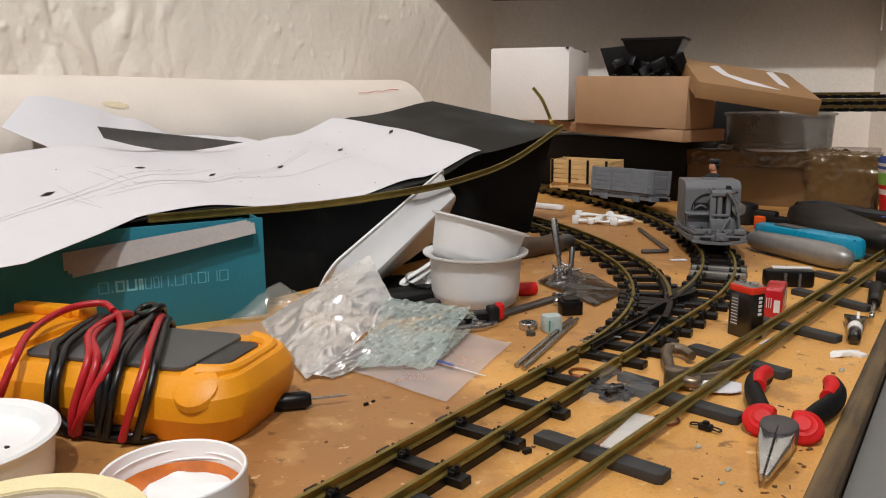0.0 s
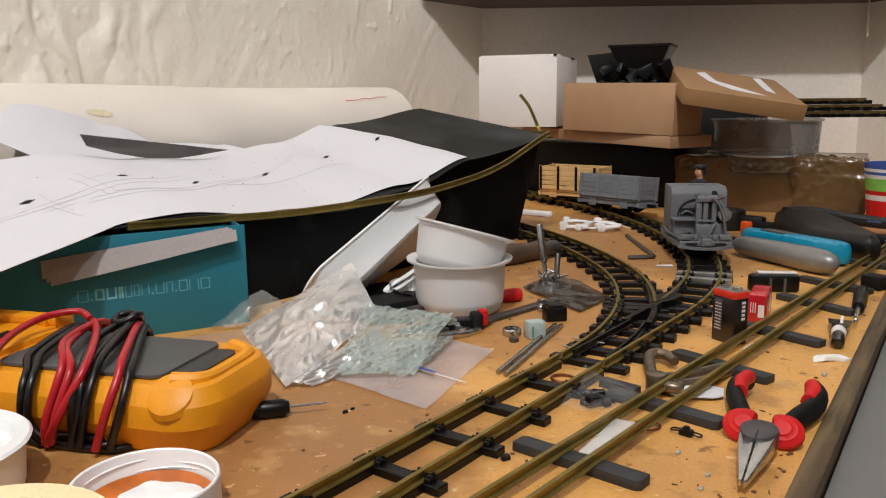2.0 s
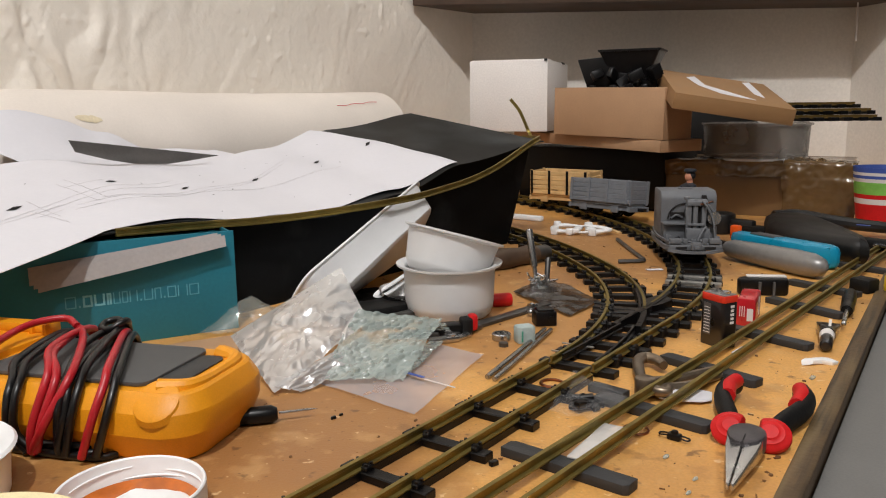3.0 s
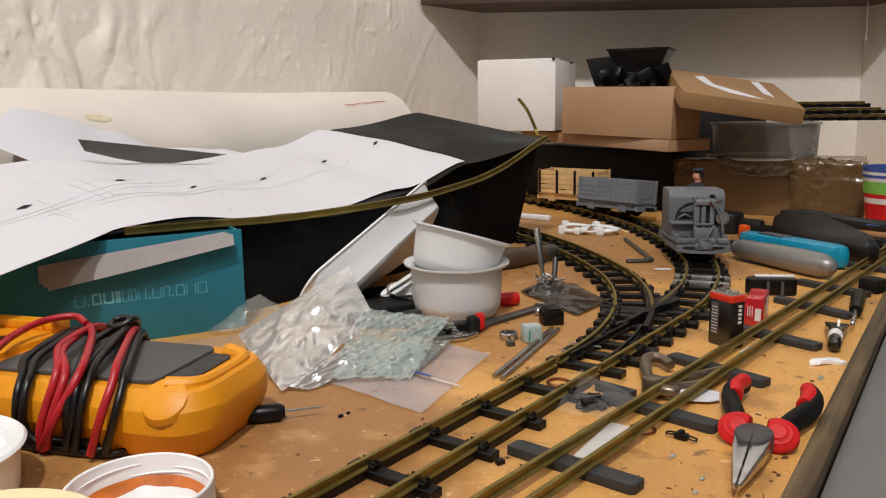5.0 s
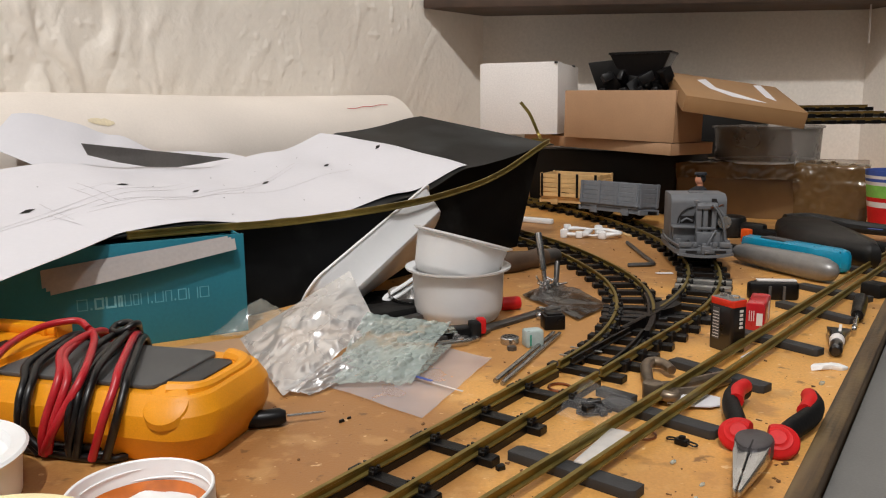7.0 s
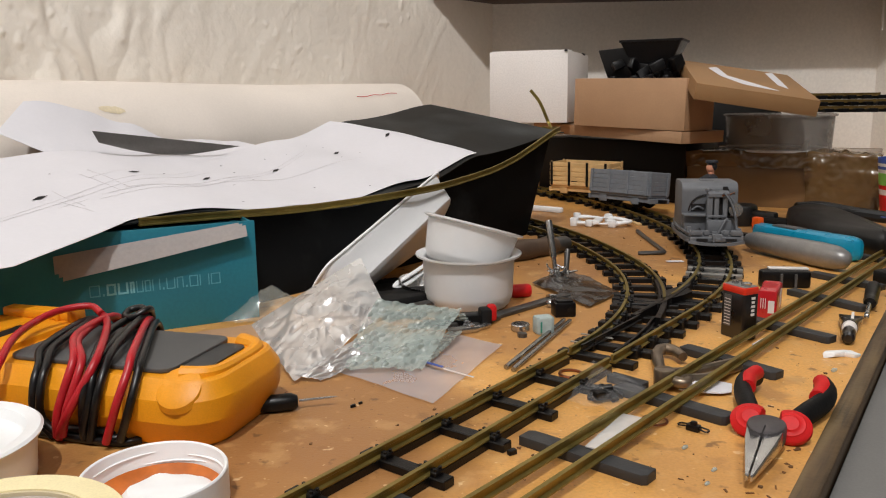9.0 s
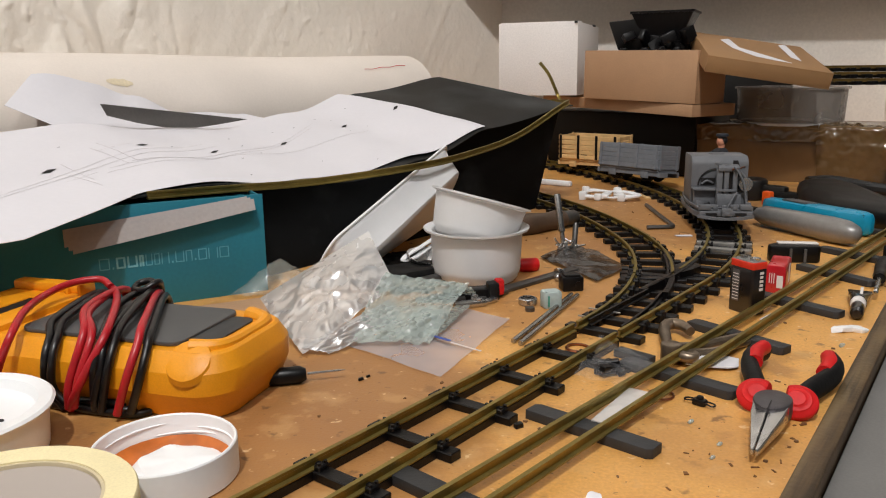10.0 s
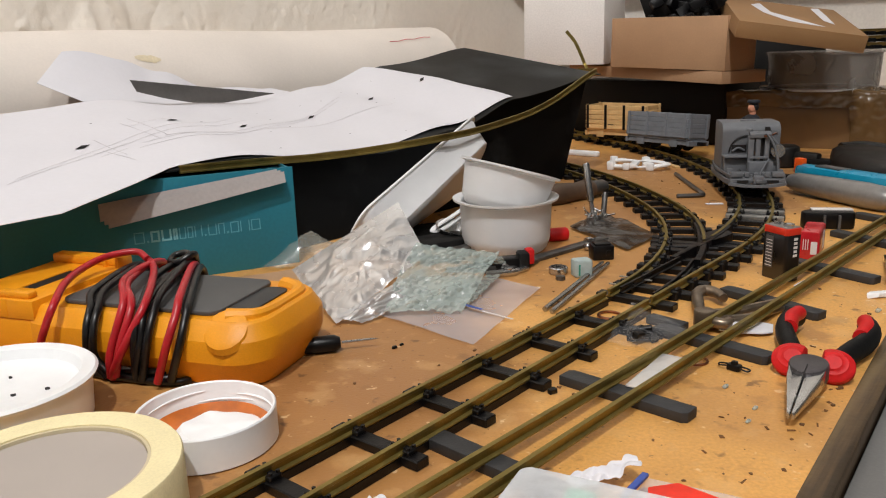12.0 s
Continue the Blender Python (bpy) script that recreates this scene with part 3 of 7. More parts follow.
n_join = round(S_JOIN / DS)
n_frog = round(0.80 / DS)
lay("straight_track", MAIN, 8, n_join, 0.0575, near_sleeper, "straight length of brass-railed model track on black sleepers", start=0.02)
lay("curved_track", MAIN, n_frog, None, 0.036, mid_sleeper, "curved length of brass-railed model track on black sleepers", start=0.01)
n_bf = round(0.47 / DS)
lay("branch_track", BRANCH, n_bf, None, 0.038, mid_sleeper, "curved branch of brass-railed model track leaving the turnout", start=0.008)

turnout = thing("turnout", Matrix(), "printed black turnout with brass running rails", "model track", "model railway track")
part("rail", sweep(RAIL, offset_points(MAIN, GAUGE / 2, SLEEPER_TOP, n_join, n_frog)), M_brass, turnout, "brass rail")
n_b0 = round((S_JOIN - 0.30) / DS)
part("rail", sweep(RAIL, offset_points(BRANCH, -GAUGE / 2, SLEEPER_TOP, n_b0, n_bf)), M_brass, turnout, "brass rail")
part("frog", sweep(RAIL, offset_points(MAIN, -GAUGE / 2, SLEEPER_TOP, n_join + 22, n_frog)), M_blackpl, turnout, "black plastic crossing nose")
part("frog", sweep(RAIL, offset_points(BRANCH, GAUGE / 2, SLEEPER_TOP, n_b0 + 22, n_bf)), M_blackpl, turnout, "black plastic crossing nose")
part("point_blade", sweep([(x * 0.7, y * 0.9) for x, y in RAIL], offset_points(MAIN, -GAUGE / 2 + 0.004, SLEEPER_TOP, n_join + 2, n_join + 22)), M_blackpl, turnout)
part("point_blade", sweep([(x * 0.7, y * 0.9) for x, y in RAIL], offset_points(BRANCH, GAUGE / 2 - 0.004, SLEEPER_TOP, n_b0 + 2, n_b0 + 22)), M_blackpl, turnout)
k = 0
s = S_JOIN + 0.008
while s < 0.80:
    x, y, h = on_line(MAIN, s, DS)
    bx, by, bh = on_line(BRANCH, s - 0.30, DS)
    gap = math.hypot(bx - x, by - y)
    cx, cy = (x + bx) / 2, (y + by) / 2
    ob = new("sleeper", to_mesh("turnout_sleeper", join(box(0.066 + gap, 0.0105, SLEEPER_TOP, bev=0.0006, seg=1)), M_blackpl))
    ob.parent, ob.matrix_basis = turnout, pose(cx, cy, 0, 0, 0, -(h + bh) / 2)
    s += 0.033

# solid black crossing piece and two bare metal joint plates
def narrow(line, off, s0, s1, wide, high, name, label):
    i0, i1 = round(s0 / DS), round(s1 / DS)
    part(name, sweep([(-wide, 0), (wide, 0), (wide * 0.8, high), (-wide * 0.8, high)], offset_points(line, off, 0.0004, i0, i1)), M_blackpl, turnout, label)


fx, fy, fh = on_line(MAIN, 0.815, DS)
part("frog_block", rough_up(prism([(-0.024, -0.022), (-0.008, -0.030), (-0.002, -0.012), (0.002, 0.008), (-0.010, 0.024), (-0.018, 0.020), (-0.022, 0.002)], 0.0112, at=(fx - 0.006, fy, 0.0004), rot=(0, 0, -fh)), 0.0008, 160), M_blackpl, turnout, "solid black moulded crossing block")
narrow(MAIN, -GAUGE / 2 + 0.0045, 0.75, 0.86, 0.0016, 0.0118, "check_rail", "black moulded check rail")
narrow(BRANCH, GAUGE / 2 - 0.0045, 0.45, 0.56, 0.0016, 0.0118, "check_rail", "black moulded check rail")
narrow(MAIN, -GAUGE / 2, 0.70, 0.90, 0.0032, 0.0112, "frog", "black plastic crossing nose")
narrow(BRANCH, GAUGE / 2, 0.40, 0.58, 0.0032, 0.0112, "frog", "black plastic crossing nose")
for line, s0 in ((MAIN, 0.0), (BRANCH, -0.30)):
    for k in range(6):
        x, y, h = on_line(line, 0.62 + 0.033 * k + s0, DS)
        off = (GAUGE / 2) * (1 if line is MAIN else -1)
        part("chair", join(box(0.013, 0.011, 0.0085, bev=0.0012, seg=1), box(0.006, 0.0045, 0.0105, bev=0.001, at=(-0.004, 0, 0), seg=1), box(0.0035, 0.008, 0.0102, bev=0.001, at=(0.0045, 0, 0), seg=1)), M_blackpl, turnout, "black rail chair").matrix_basis = pose(x + off * math.cos(radians(h)), y - off * math.sin(radians(h)), 0.0003, 0, 0, -h)
M_plate = mat("bare_plate", lin(176, 174, 170), rough=0.32, metal=0.8, var=0.25, scale=90, bump=0.2)
for s in (0.935, 0.967):
    x, y, h = on_line(MAIN, s, DS)
    solo("joint_plate", box(0.062, 0.0095, 0.0078, bev=0.001), M_plate, pose(x, y, 0, 0, 0, -h), "bare grey metal plate laid across under the rails", "joint plate", "joint plates")

for a, b in (((0.1108, 0.6540, 0.0062), (0.1352, 0.6385, 0.0062)), ((0.0985, 0.6330, 0.0062), (0.1150, 0.6225, 0.0062))):
    h = Vector(b) - Vector(a)
    solo("metal_strip", box(h.length, 0.0026, 0.0010, bev=0.0003), M_plate, Matrix.Translation((Vector(a) + Vector(b)) / 2) @ Matrix.Rotation(math.atan2(h.y, h.x), 4, "Z"), "thin bright metal strip laid across the turnout sleepers", "metal strip", "metal strips")

# second line: loose rails on loose strips
for name, a, b in (("loose_rail", (-0.11, 0.222), (0.70, 1.165)), ("loose_rail", (-0.06, 0.245), (0.72, 1.165))):
    h = math.atan2(b[0] - a[0], b[1] - a[1])
    n = 30
    pts = []
    for i in range(n + 1):
        t = i / n
        pts.append((a[0] + (b[0] - a[0]) * t, a[1] + (b[1] - a[1]) * t, 0.0064))
    rail = thing(name, Matrix(), "loose straight brass rail lying across black strips", "rail", "loose rails")
    part("foot", sweep([RAIL[k] for k in (0, 1, 2, 3, 4, 9, 10, 11)], pts), M_brass, rail)
    part("head", sweep([RAIL[k] for k in (4, 5, 6, 7, 8, 9)], pts), M_brass, rail)
strip_mesh = prism([(-0.042, -0.0065), (0.039, -0.0065), (0.042, -0.004), (0.042, 0.0065), (-0.039, 0.0065), (-0.042, 0.004)], 0.0062, bev=0.0004)
strip0 = None
for cx, cy, ang in ((0.075, 0.422, -41), (-0.005, 0.345, -41), (0.147, 0.503, -45), (0.216, 0.588, -52), (0.297, 0.675, -54), (0.379, 0.776, -60), (0.44, 0.86, -58), (0.54, 0.97, -55)):
    m = pose(cx, cy, 0, 0, 0, ang + random.uniform(-2, 2))
    if strip0 is None:
        strip0 = solo("loose_sleeper", strip_mesh, M_sleeper, m, "matt black plastic strip laid as a sleeper", "sleeper", "loose sleepers")
    else:
        copy_thing(strip0, m)

# ---------- black card cover, drawing and rolled paper along the wall ----------
COVER0 = Vector((0.135, 1.21, 0))           # foot of the cover's front corner
RIDGE = [(-0.95, 0.100), (-0.8, 0.1), (-0.68, 0.104), (-0.6, 0.106), (-0.5, 0.096), (-0.41, 0.09), (-0.28, 0.104), (-0.16, 0.134), (0.05, 0.157)]


def cover(u, v, lift=0.0):
    """Place on the sagging cover, u along the wall and v towards it."""
    p = COVER0 + EU * u + EV * v
    p.z = curve_value(RIDGE, u) + 0.17 * v + lift
    return p


box_black = thing("black_card_box", Matrix(), "long black card box with a sagging dusty lid beside the wall", "box")
part("lid", sheet(70, 16, lambda a, b: cover(-0.95 + a * (1.0 - 0.018 * b), -0.012 + 0.262 * b + 0.0015 * math.sin(a * 40), 0.0), 0.0016), M_blackdust, box_black, "sagging dusty black lid")
part("front_panel", sheet(60, 6, lambda a, b: (lambda p: Vector((p.x - (0.020 - 0.016 * (1 - a)) * (1 - b), p.y + (0.006 * a - 0.020 - 0.015 * (1 - a)) * (1 - b), (p.z - 0.0045) * b)))(cover(-0.56 + (0.595 - 0.030 * (1 - b)) * a, 0.004)), 0.002), M_black, box_black)
part("end_panel", sheet(10, 6, lambda a, b: (lambda p: Vector((p.x - 0.036 * (1 - b), p.y - 0.02 * (1 - b) * (1 - a), (p.z - 0.0045) * b)))(cover(0.03 - 0.018 * a, 0.004 + 0.24 * a)), 0.002), M_black, box_black)
part("back_panel", sheet(40, 2, lambda a, b: (lambda p: Vector((p.x, p.y, (p.z - 0.006) * b)))(cover(-0.95 + 0.95 * a, 0.245)), 0.002), M_black, box_black)


def on_paper(u, v, lift=0.0026):
    return cover(u, v, lift + 0.0008 * math.sin(u * 38) + 0.0006 * math.sin(v * 60))


def drawing_edge(a, b):
    v = -0.010 + 0.274 * b - 0.066 * (1 - b) * min(1.0, max(0.0, (0.36 - a) / 0.16)) + 0.012 * (1 - b) * math.exp(-((-0.95 + a * 0.79 + 0.33) / 0.14) ** 2)
    right = -0.162 - 0.027 * b + 0.012 * math.sin(b * math.pi)
    u = -0.95 + a * (right + 0.95)
    v -= 0.014 * b * b * max(0.0, min(1.0, (-0.615 - u) / 0.10))
    q = on_paper(u, v)
    return q


drawing = thing("track_plan_sheet", Matrix(), "long white paper track plan draped over the black box", "paper")
part("sheet", sheet(90, 20, drawing_edge, 0.0004), M_paper, drawing)
for u, v, s in ((-0.576, 0.149, 1), (-0.703, 0.0895, 1), (-0.501, 0.124, 0.8), (-0.382, 0.1505, 0.9), (-0.270, 0.159, 0.9), (-0.185, 0.142, 0.9)):
    w = 0.0085 * s
    c = [on_paper(u - w * 1.1, v - w * 0.5, 0.0032), on_paper(u - w * 0.1, v - w * 0.55, 0.0032), on_paper(u + w * 1.1, v + w * 0.5, 0.0032), on_paper(u + w * 0.1, v + w * 0.55, 0.0032)]
    bm = bmesh.new()
    bm.faces.new([bm.verts.new(q) for q in c])
    bmesh.ops.solidify(bm, geom=bm.faces[:], thickness=0.0001)
    part("diamond_mark", bm, M_ink, drawing, "small black diamond mark")
for i in range(16):
    u, v = random.uniform(-0.8, -0.22), random.uniform(0.0, 0.23)
    q = on_paper(u, v, 0.0031)
    part("dot_mark", cyl(0.0011, 0.0002, 6, at=q[:]), M_ink, drawing, "tiny black dot")
lines = []
# ruled pairs that follow the two lines of the plan, and the little crossed boxes at its near end
for u0, v0, u1, v1, bow in ((-0.80, 0.010, -0.48, 0.150, 0.010), (-0.79, 0.020, -0.49, 0.165, 0.010), (-0.66, 0.060, -0.31, 0.180, -0.012), (-0.65, 0.074, -0.30, 0.192, -0.012), (-0.62, 0.086, -0.26, 0.120, 0.006)):
    lines.append(sheet(30, 1, lambda a, b: on_paper(u0 + (u1 - u0) * a, v0 + (v1 - v0) * a + bow * math.sin(math.pi * a) + 0.0006 * b, 0.0030), 0.0001))
for u0, v0, u1, v1 in ((-0.6365, 0.131, -0.580, 0.158), (-0.620, 0.166, -0.615, 0.086), (-0.636, 0.150, -0.628, 0.080), (-0.6845, 0.107, -0.6815, 0.044), (-0.6934, 0.069, -0.6837, 0.023), (-0.700, 0.062, -0.664, 0.082), (-0.705, 0.048, -0.668, 0.066)):
    lines.append(sheet(8, 1, lambda a, b: on_paper(u0 + (u1 - u0) * a + 0.0007 * b, v0 + (v1 - v0) * a, 0.0030), 0.0001))
part("pencil_line", join(*lines), M_faint, drawing, "faint grey pencil line work")

roll = thing("paper_roll", Matrix(), "long roll of cream lining paper lying against the plaster wall", "paper roll")
rc = COVER0 + EV * 0.455 + Vector((0, 0, 0.132))


def roll_skin(a, b):
    ang = radians(-100 + 330 * b)
    u = -1.35 + a * (1.500 - 0.012 * math.sin(ang))
    r = 0.104 + 0.004 * b + 0.002 * math.sin(u * 9 + ang)
    return rc + EU * u - EV * (r * math.sin(ang)) + Vector((0, 0, r * math.cos(ang)))


part("outer_sheet", sheet(40, 48, roll_skin, 0.0008), M_cream, roll)
part("inner_sheet", sheet(30, 40, lambda a, b: rc + EU * (-1.3 + 1.44 * a) - EV * (0.09 * math.sin(6.28 * b)) + Vector((0, 0, 0.09 * math.cos(6.28 * b) - 0.008)), 0.0008), M_cream, roll)


def on_roll(u, deg, lift=0.0012):
    r = 0.1075 + lift + 0.002
    return rc + EU * u - EV * (r * math.sin(radians(deg))) + Vector((0, 0, r * math.cos(radians(deg))))


part("pen_stroke", tube(smooth_path([on_roll(-0.022 + 0.022 * k, 42 + (1.2 if k % 2 else 0) - 1.2 * k) for k in range(6)], 4), 0.0006, 5), M_red, roll, "thin red pen stroke")


def on_skin(u, deg):
    """Just above the roll's outer sheet."""
    ang = radians(deg)
    r = 0.104 + 0.004 * (deg + 100) / 330 + 0.002 * math.sin(u * 9 + ang) + 0.0013
    return rc + EU * u - EV * (r * math.sin(ang)) + Vector((0, 0, r * math.cos(ang)))


# stain drawn as a thin added patch just above the roll
part("yellow_stain", sheet(16, 8, lambda a, b: on_skin(-0.502 + 0.036 * a, 50 + 2.5 * a + (b - 0.5) * (6.5 + 2.5 * noise.noise(Vector((a * 5, b * 3, 2)))) * math.sqrt(max(0.1, 1 - (2 * a - 1) ** 2))), 0), mat("stain_skin", lin(226, 211, 180), rough=0.6, var=0.10, scale=60), roll, "yellowish ragged stain on the roll")


def spare(a, b):
    """Loose sheet behind the plan, its near corner pointing along the wall, its top edge leaning on the roll."""
    u = -0.66 + 0.05 * abs(2 * b - 1) + (0.35 - 0.05 * abs(2 * b - 1)) * a
    z0 = curve_value(RIDGE, u) + 0.17 * 0.256 - 0.004
    rise = curve_value([(0, 0.066), (0.25, 0.062), (0.42, 0.046), (0.65, 0.028), (1.0, 0.010)], a)
    return COVER0 + EU * u + EV * (0.256 + 0.085 * b) + Vector((0, 0, z0 + b * rise + 0.0015 * math.sin(a * 17) * b))


solo("spare_sheet", sheet(40, 16, spare), M_paper, Matrix(), "loose white paper sheet lying against the cream roll", "paper")
bm = bmesh.new()
pl = [COVER0 + EU * u + EV * v + Vector((0, 0, z)) for u, v, z in ((-0.572, 0.249, 0.1761), (-0.5652, 0.249, 0.1618), (-0.5275, 0.249, 0.1509), (-0.4908, 0.249, 0.1434), (-0.4474, 0.249, 0.1403), (-0.4136, 0.249, 0.1427), (-0.3671, 0.249, 0.1474))]
bm.faces.new([bm.verts.new(q) for q in pl])
bmesh.ops.solidify(bm, geom=bm.faces[:], thickness=0.0014)
solo("steel_plate", bm, mat("bare_sheet_metal", lin(134, 130, 127), rough=0.55, metal=0.25, var=0.16, scale=14, bump=0.1), Matrix(), "pointed grey steel plate stuck between the papers", "metal plate", soft=70)

pts = [COVER0 + EU * u + EV * v + Vector((0, 0, z)) for u, v, z in ((-0.66, -0.013, 0.102), (-0.567, -0.0146, 0.0981), (-0.509, -0.0195, 0.0956), (-0.4618, -0.0353, 0.0969), (-0.407, -0.0659, 0.1025), (-0.368, -0.072, 0.1047), (-0.3136, -0.0659, 0.1056), (-0.2433, -0.0511, 0.1082),
                                                                    (-0.1643, -0.0354, 0.1136), (-0.0994, -0.0257, 0.1242), (-0.0507, -0.0208, 0.1373), (-0.010, -0.018, 0.1500), (0.020, -0.0150, 0.1580), (0.048, -0.004, 0.1600), (0.070, 0.020, 0.1590), (0.088, 0.055, 0.1585))]
bent = thing("bent_rail", Matrix(), "long brass rail bent along the black box, one end curling up", "rail")
part("rail", sweep([(x * 1.0, y * 1.15 - 0.004) for x, y in RAIL], smooth_path(pts, 5)), M_brass, bent)
part("rail_end", sweep([(x * 0.75, y * 0.8 - 0.003) for x, y in RAIL], smooth_path([(0.170, 1.345, 0.157), (0.167, 1.36, 0.166), (0.1606, 1.36, 0.1812), (0.150, 1.36, 0.2032), (0.1354, 1.36, 0.2213)], 6), up=(1, 0, 0.4)), M_brass, bent, "upturned rail end")

# ---------- teal carton ----------
TX = Vector((0.88, 0.475, 0)).normalized()
m_teal = Matrix.Translation((-0.19, 0.742, 0)) @ Matrix.Rotation(math.atan2(TX.y, TX.x), 4, "Z")
teal = thing("teal_carton", m_teal, "open teal card carton with pale print and papers sticking out", "carton")
part("front_panel", box(0.40, 0.0016, 0.096, bev=0.0004, at=(-0.20, 0.0008, 0)), M_teal, teal)
part("back_panel", box(0.40, 0.0016, 0.09, bev=0.0004, at=(-0.20, 0.05, 0)), M_teal, teal)
part("side_panel", box(0.0016, 0.048, 0.094, bev=0.0004, at=(-0.0008, 0.0255, 0)), M_teal, teal)
part("side_panel", box(0.0016, 0.048, 0.094, bev=0.0004, at=(-0.3992, 0.0255, 0)), M_teal, teal)
part("bottom_panel", box(0.396, 0.046, 0.0016, at=(-0.20, 0.0255, 0.0002)), M_teal, teal)
x = -0.150
for k, w in enumerate((9, 2.5, 8, 9, 4, 6, 5, 7, 2.5, 8, 6, 2.5, 8, 9, 9)):
    w *= 0.00098
    bold = 2 <= k <= 4
    st = 0.0017 if bold else 0.0009
    hh = 0.0105 if w > 0.003 else 0.0020
    if w > 0.0035:                           # thin-lined hollow blocks, plain shapes for the lettering
        bars = [box(st, 0.0003, hh, at=(x + st / 2, 0, 0)), box(st, 0.0003, hh, at=(x + w - st / 2, 0, 0))]
        if k % 3 != 1:
            bars.append(box(w - 2 * st, 0.0003, st, at=(x + w / 2, 0, 0)))
        if k % 2 == 0:
            bars.append(box(w - 2 * st, 0.0003, st, at=(x + w / 2, 0, hh - st)))
    else:
        bars = [box(w * 0.6, 0.0003, hh, at=(x + w / 2, 0, 0))]
    part("print_bar", moved(join(*bars), Matrix.Translation((0, -0.0002, 0.0385))), M_printbold if bold else M_print, teal, "pale printed block")
    x += w + 0.0015
# white papers greyed: shade under the plan's overhang is put into the colour
M_shaded_paper = mat("shaded_paper", lin(172, 166, 164), rough=0.8, var=0.05, scale=20)
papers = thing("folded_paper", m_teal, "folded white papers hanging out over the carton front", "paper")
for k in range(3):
    part("sheet", sheet(10, 3, lambda a, b: Vector((-0.176 + 0.160 * a + 0.003 * k, -0.0032 - 0.0022 * k - 0.004 * (1 - b) + 0.001 * math.sin(a * 6 + k), 0.0640 + 0.0215 * a - 0.0030 * k * (1 - 0.6 * a) + (0.0150 - 0.005 * a) * b)), 0.0006), M_shaded_paper, papers)

# ---------- multimeter and its leads ----------
m_meter = pose(-0.221, 0.505, 0, 0, 0, -16)
meter = thing("multimeter", m_meter, "yellow multimeter lying face down with a grey back panel", "multimeter")
part("body", shell([(0.174, 0.084, 0.020, 0.0), (0.179, 0.088, 0.022, 0.001), (0.191, 0.102, 0.027, 0.015), (0.1935, 0.105, 0.028, 0.0185), (0.1945, 0.105, 0.028, 0.030), (0.1935, 0.1040, 0.027, 0.0325), (0.183, 0.091, 0.022, 0.042), (0.179, 0.087, 0.020, 0.0435)], n=6), M_yellow, meter, "yellow rubbery holster", soft=19)
part("back_panel", prism(rrect(0.124, 0.074, 0.009), 0.003, at=(-0.004, 0.0, 0.0436), bev=0.0008), M_greypl, meter, "dark grey plastic back panel")
part("recess", prism(rrect(0.020, 0.054, 0.007), 0.0012, at=(0.066, 0, 0.0437), bev=0.0004), mat("shadow_grey", lin(56, 56, 56), rough=0.6), meter)
part("stand_lip", tube(smooth_path([(0.066, -0.036, 0.0435), (0.0795, -0.030, 0.0435), (0.0842, -0.020, 0.0435), (0.0850, 0, 0.0435), (0.0842, 0.02, 0.0435), (0.0795, 0.030, 0.0435), (0.066, 0.036, 0.0435)], 5), lambda t: 0.0036 + 0.0026 * abs(2 * t - 1), 10), M_yellow, meter)
part("boss", lathe([(0, 0.0030), (0.010, 0.0026), (0.014, 0.0010), (0.016, -0.003)], 32, at=(0.070, -0.0440, 0.0385), rot=(42, 0, 6)), M_yellow, meter)
part("holster_end", box(0.070, 0.1, 0.033, bev=0.004, at=(-0.112, 0, 0.002)), M_yellow, meter)
for sx, sy, x, y in ((0.023, 0.1, -0.0875, 0), (0.034, 0.1, -0.129, 0), (0.0134, 0.026, -0.1055, -0.037), (0.0134, 0.028, -0.1055, 0.036)):
    part("slot_rim", box(sx, sy, 0.0135, bev=0.0008, at=(x, y, 0.0342)), M_yellow, meter)
# black plate set high in the slot paints the hole's shade
part("slot_shade", box(0.0128, 0.0455, 0.0006, at=(-0.1055, -0.001, 0.0462)), M_hair_gaps, meter, "raised black plate giving the slot its shade")
part("ridge", box(0.062, 0.012, 0.0075, bev=0.002, at=(-0.112, 0.043, 0.0474)), M_yellow, meter)
for x in (-0.090, -0.078):
    part("rib", box(0.0035, 0.016, 0.0085, bev=0.001, at=(x, 0.042, 0.0474)), M_yellow, meter)
part("rib", box(0.028, 0.008, 0.005, bev=0.0018, at=(-0.095, -0.043, 0.0474)), M_yellow, meter)


def turn(pts, r=0.0026):
    return tube(smooth_path(pts, 6), r, 12)


BACK = 0.0570
lead = thing("black_test_lead", m_meter, "black test lead wound round the multimeter", "test lead")
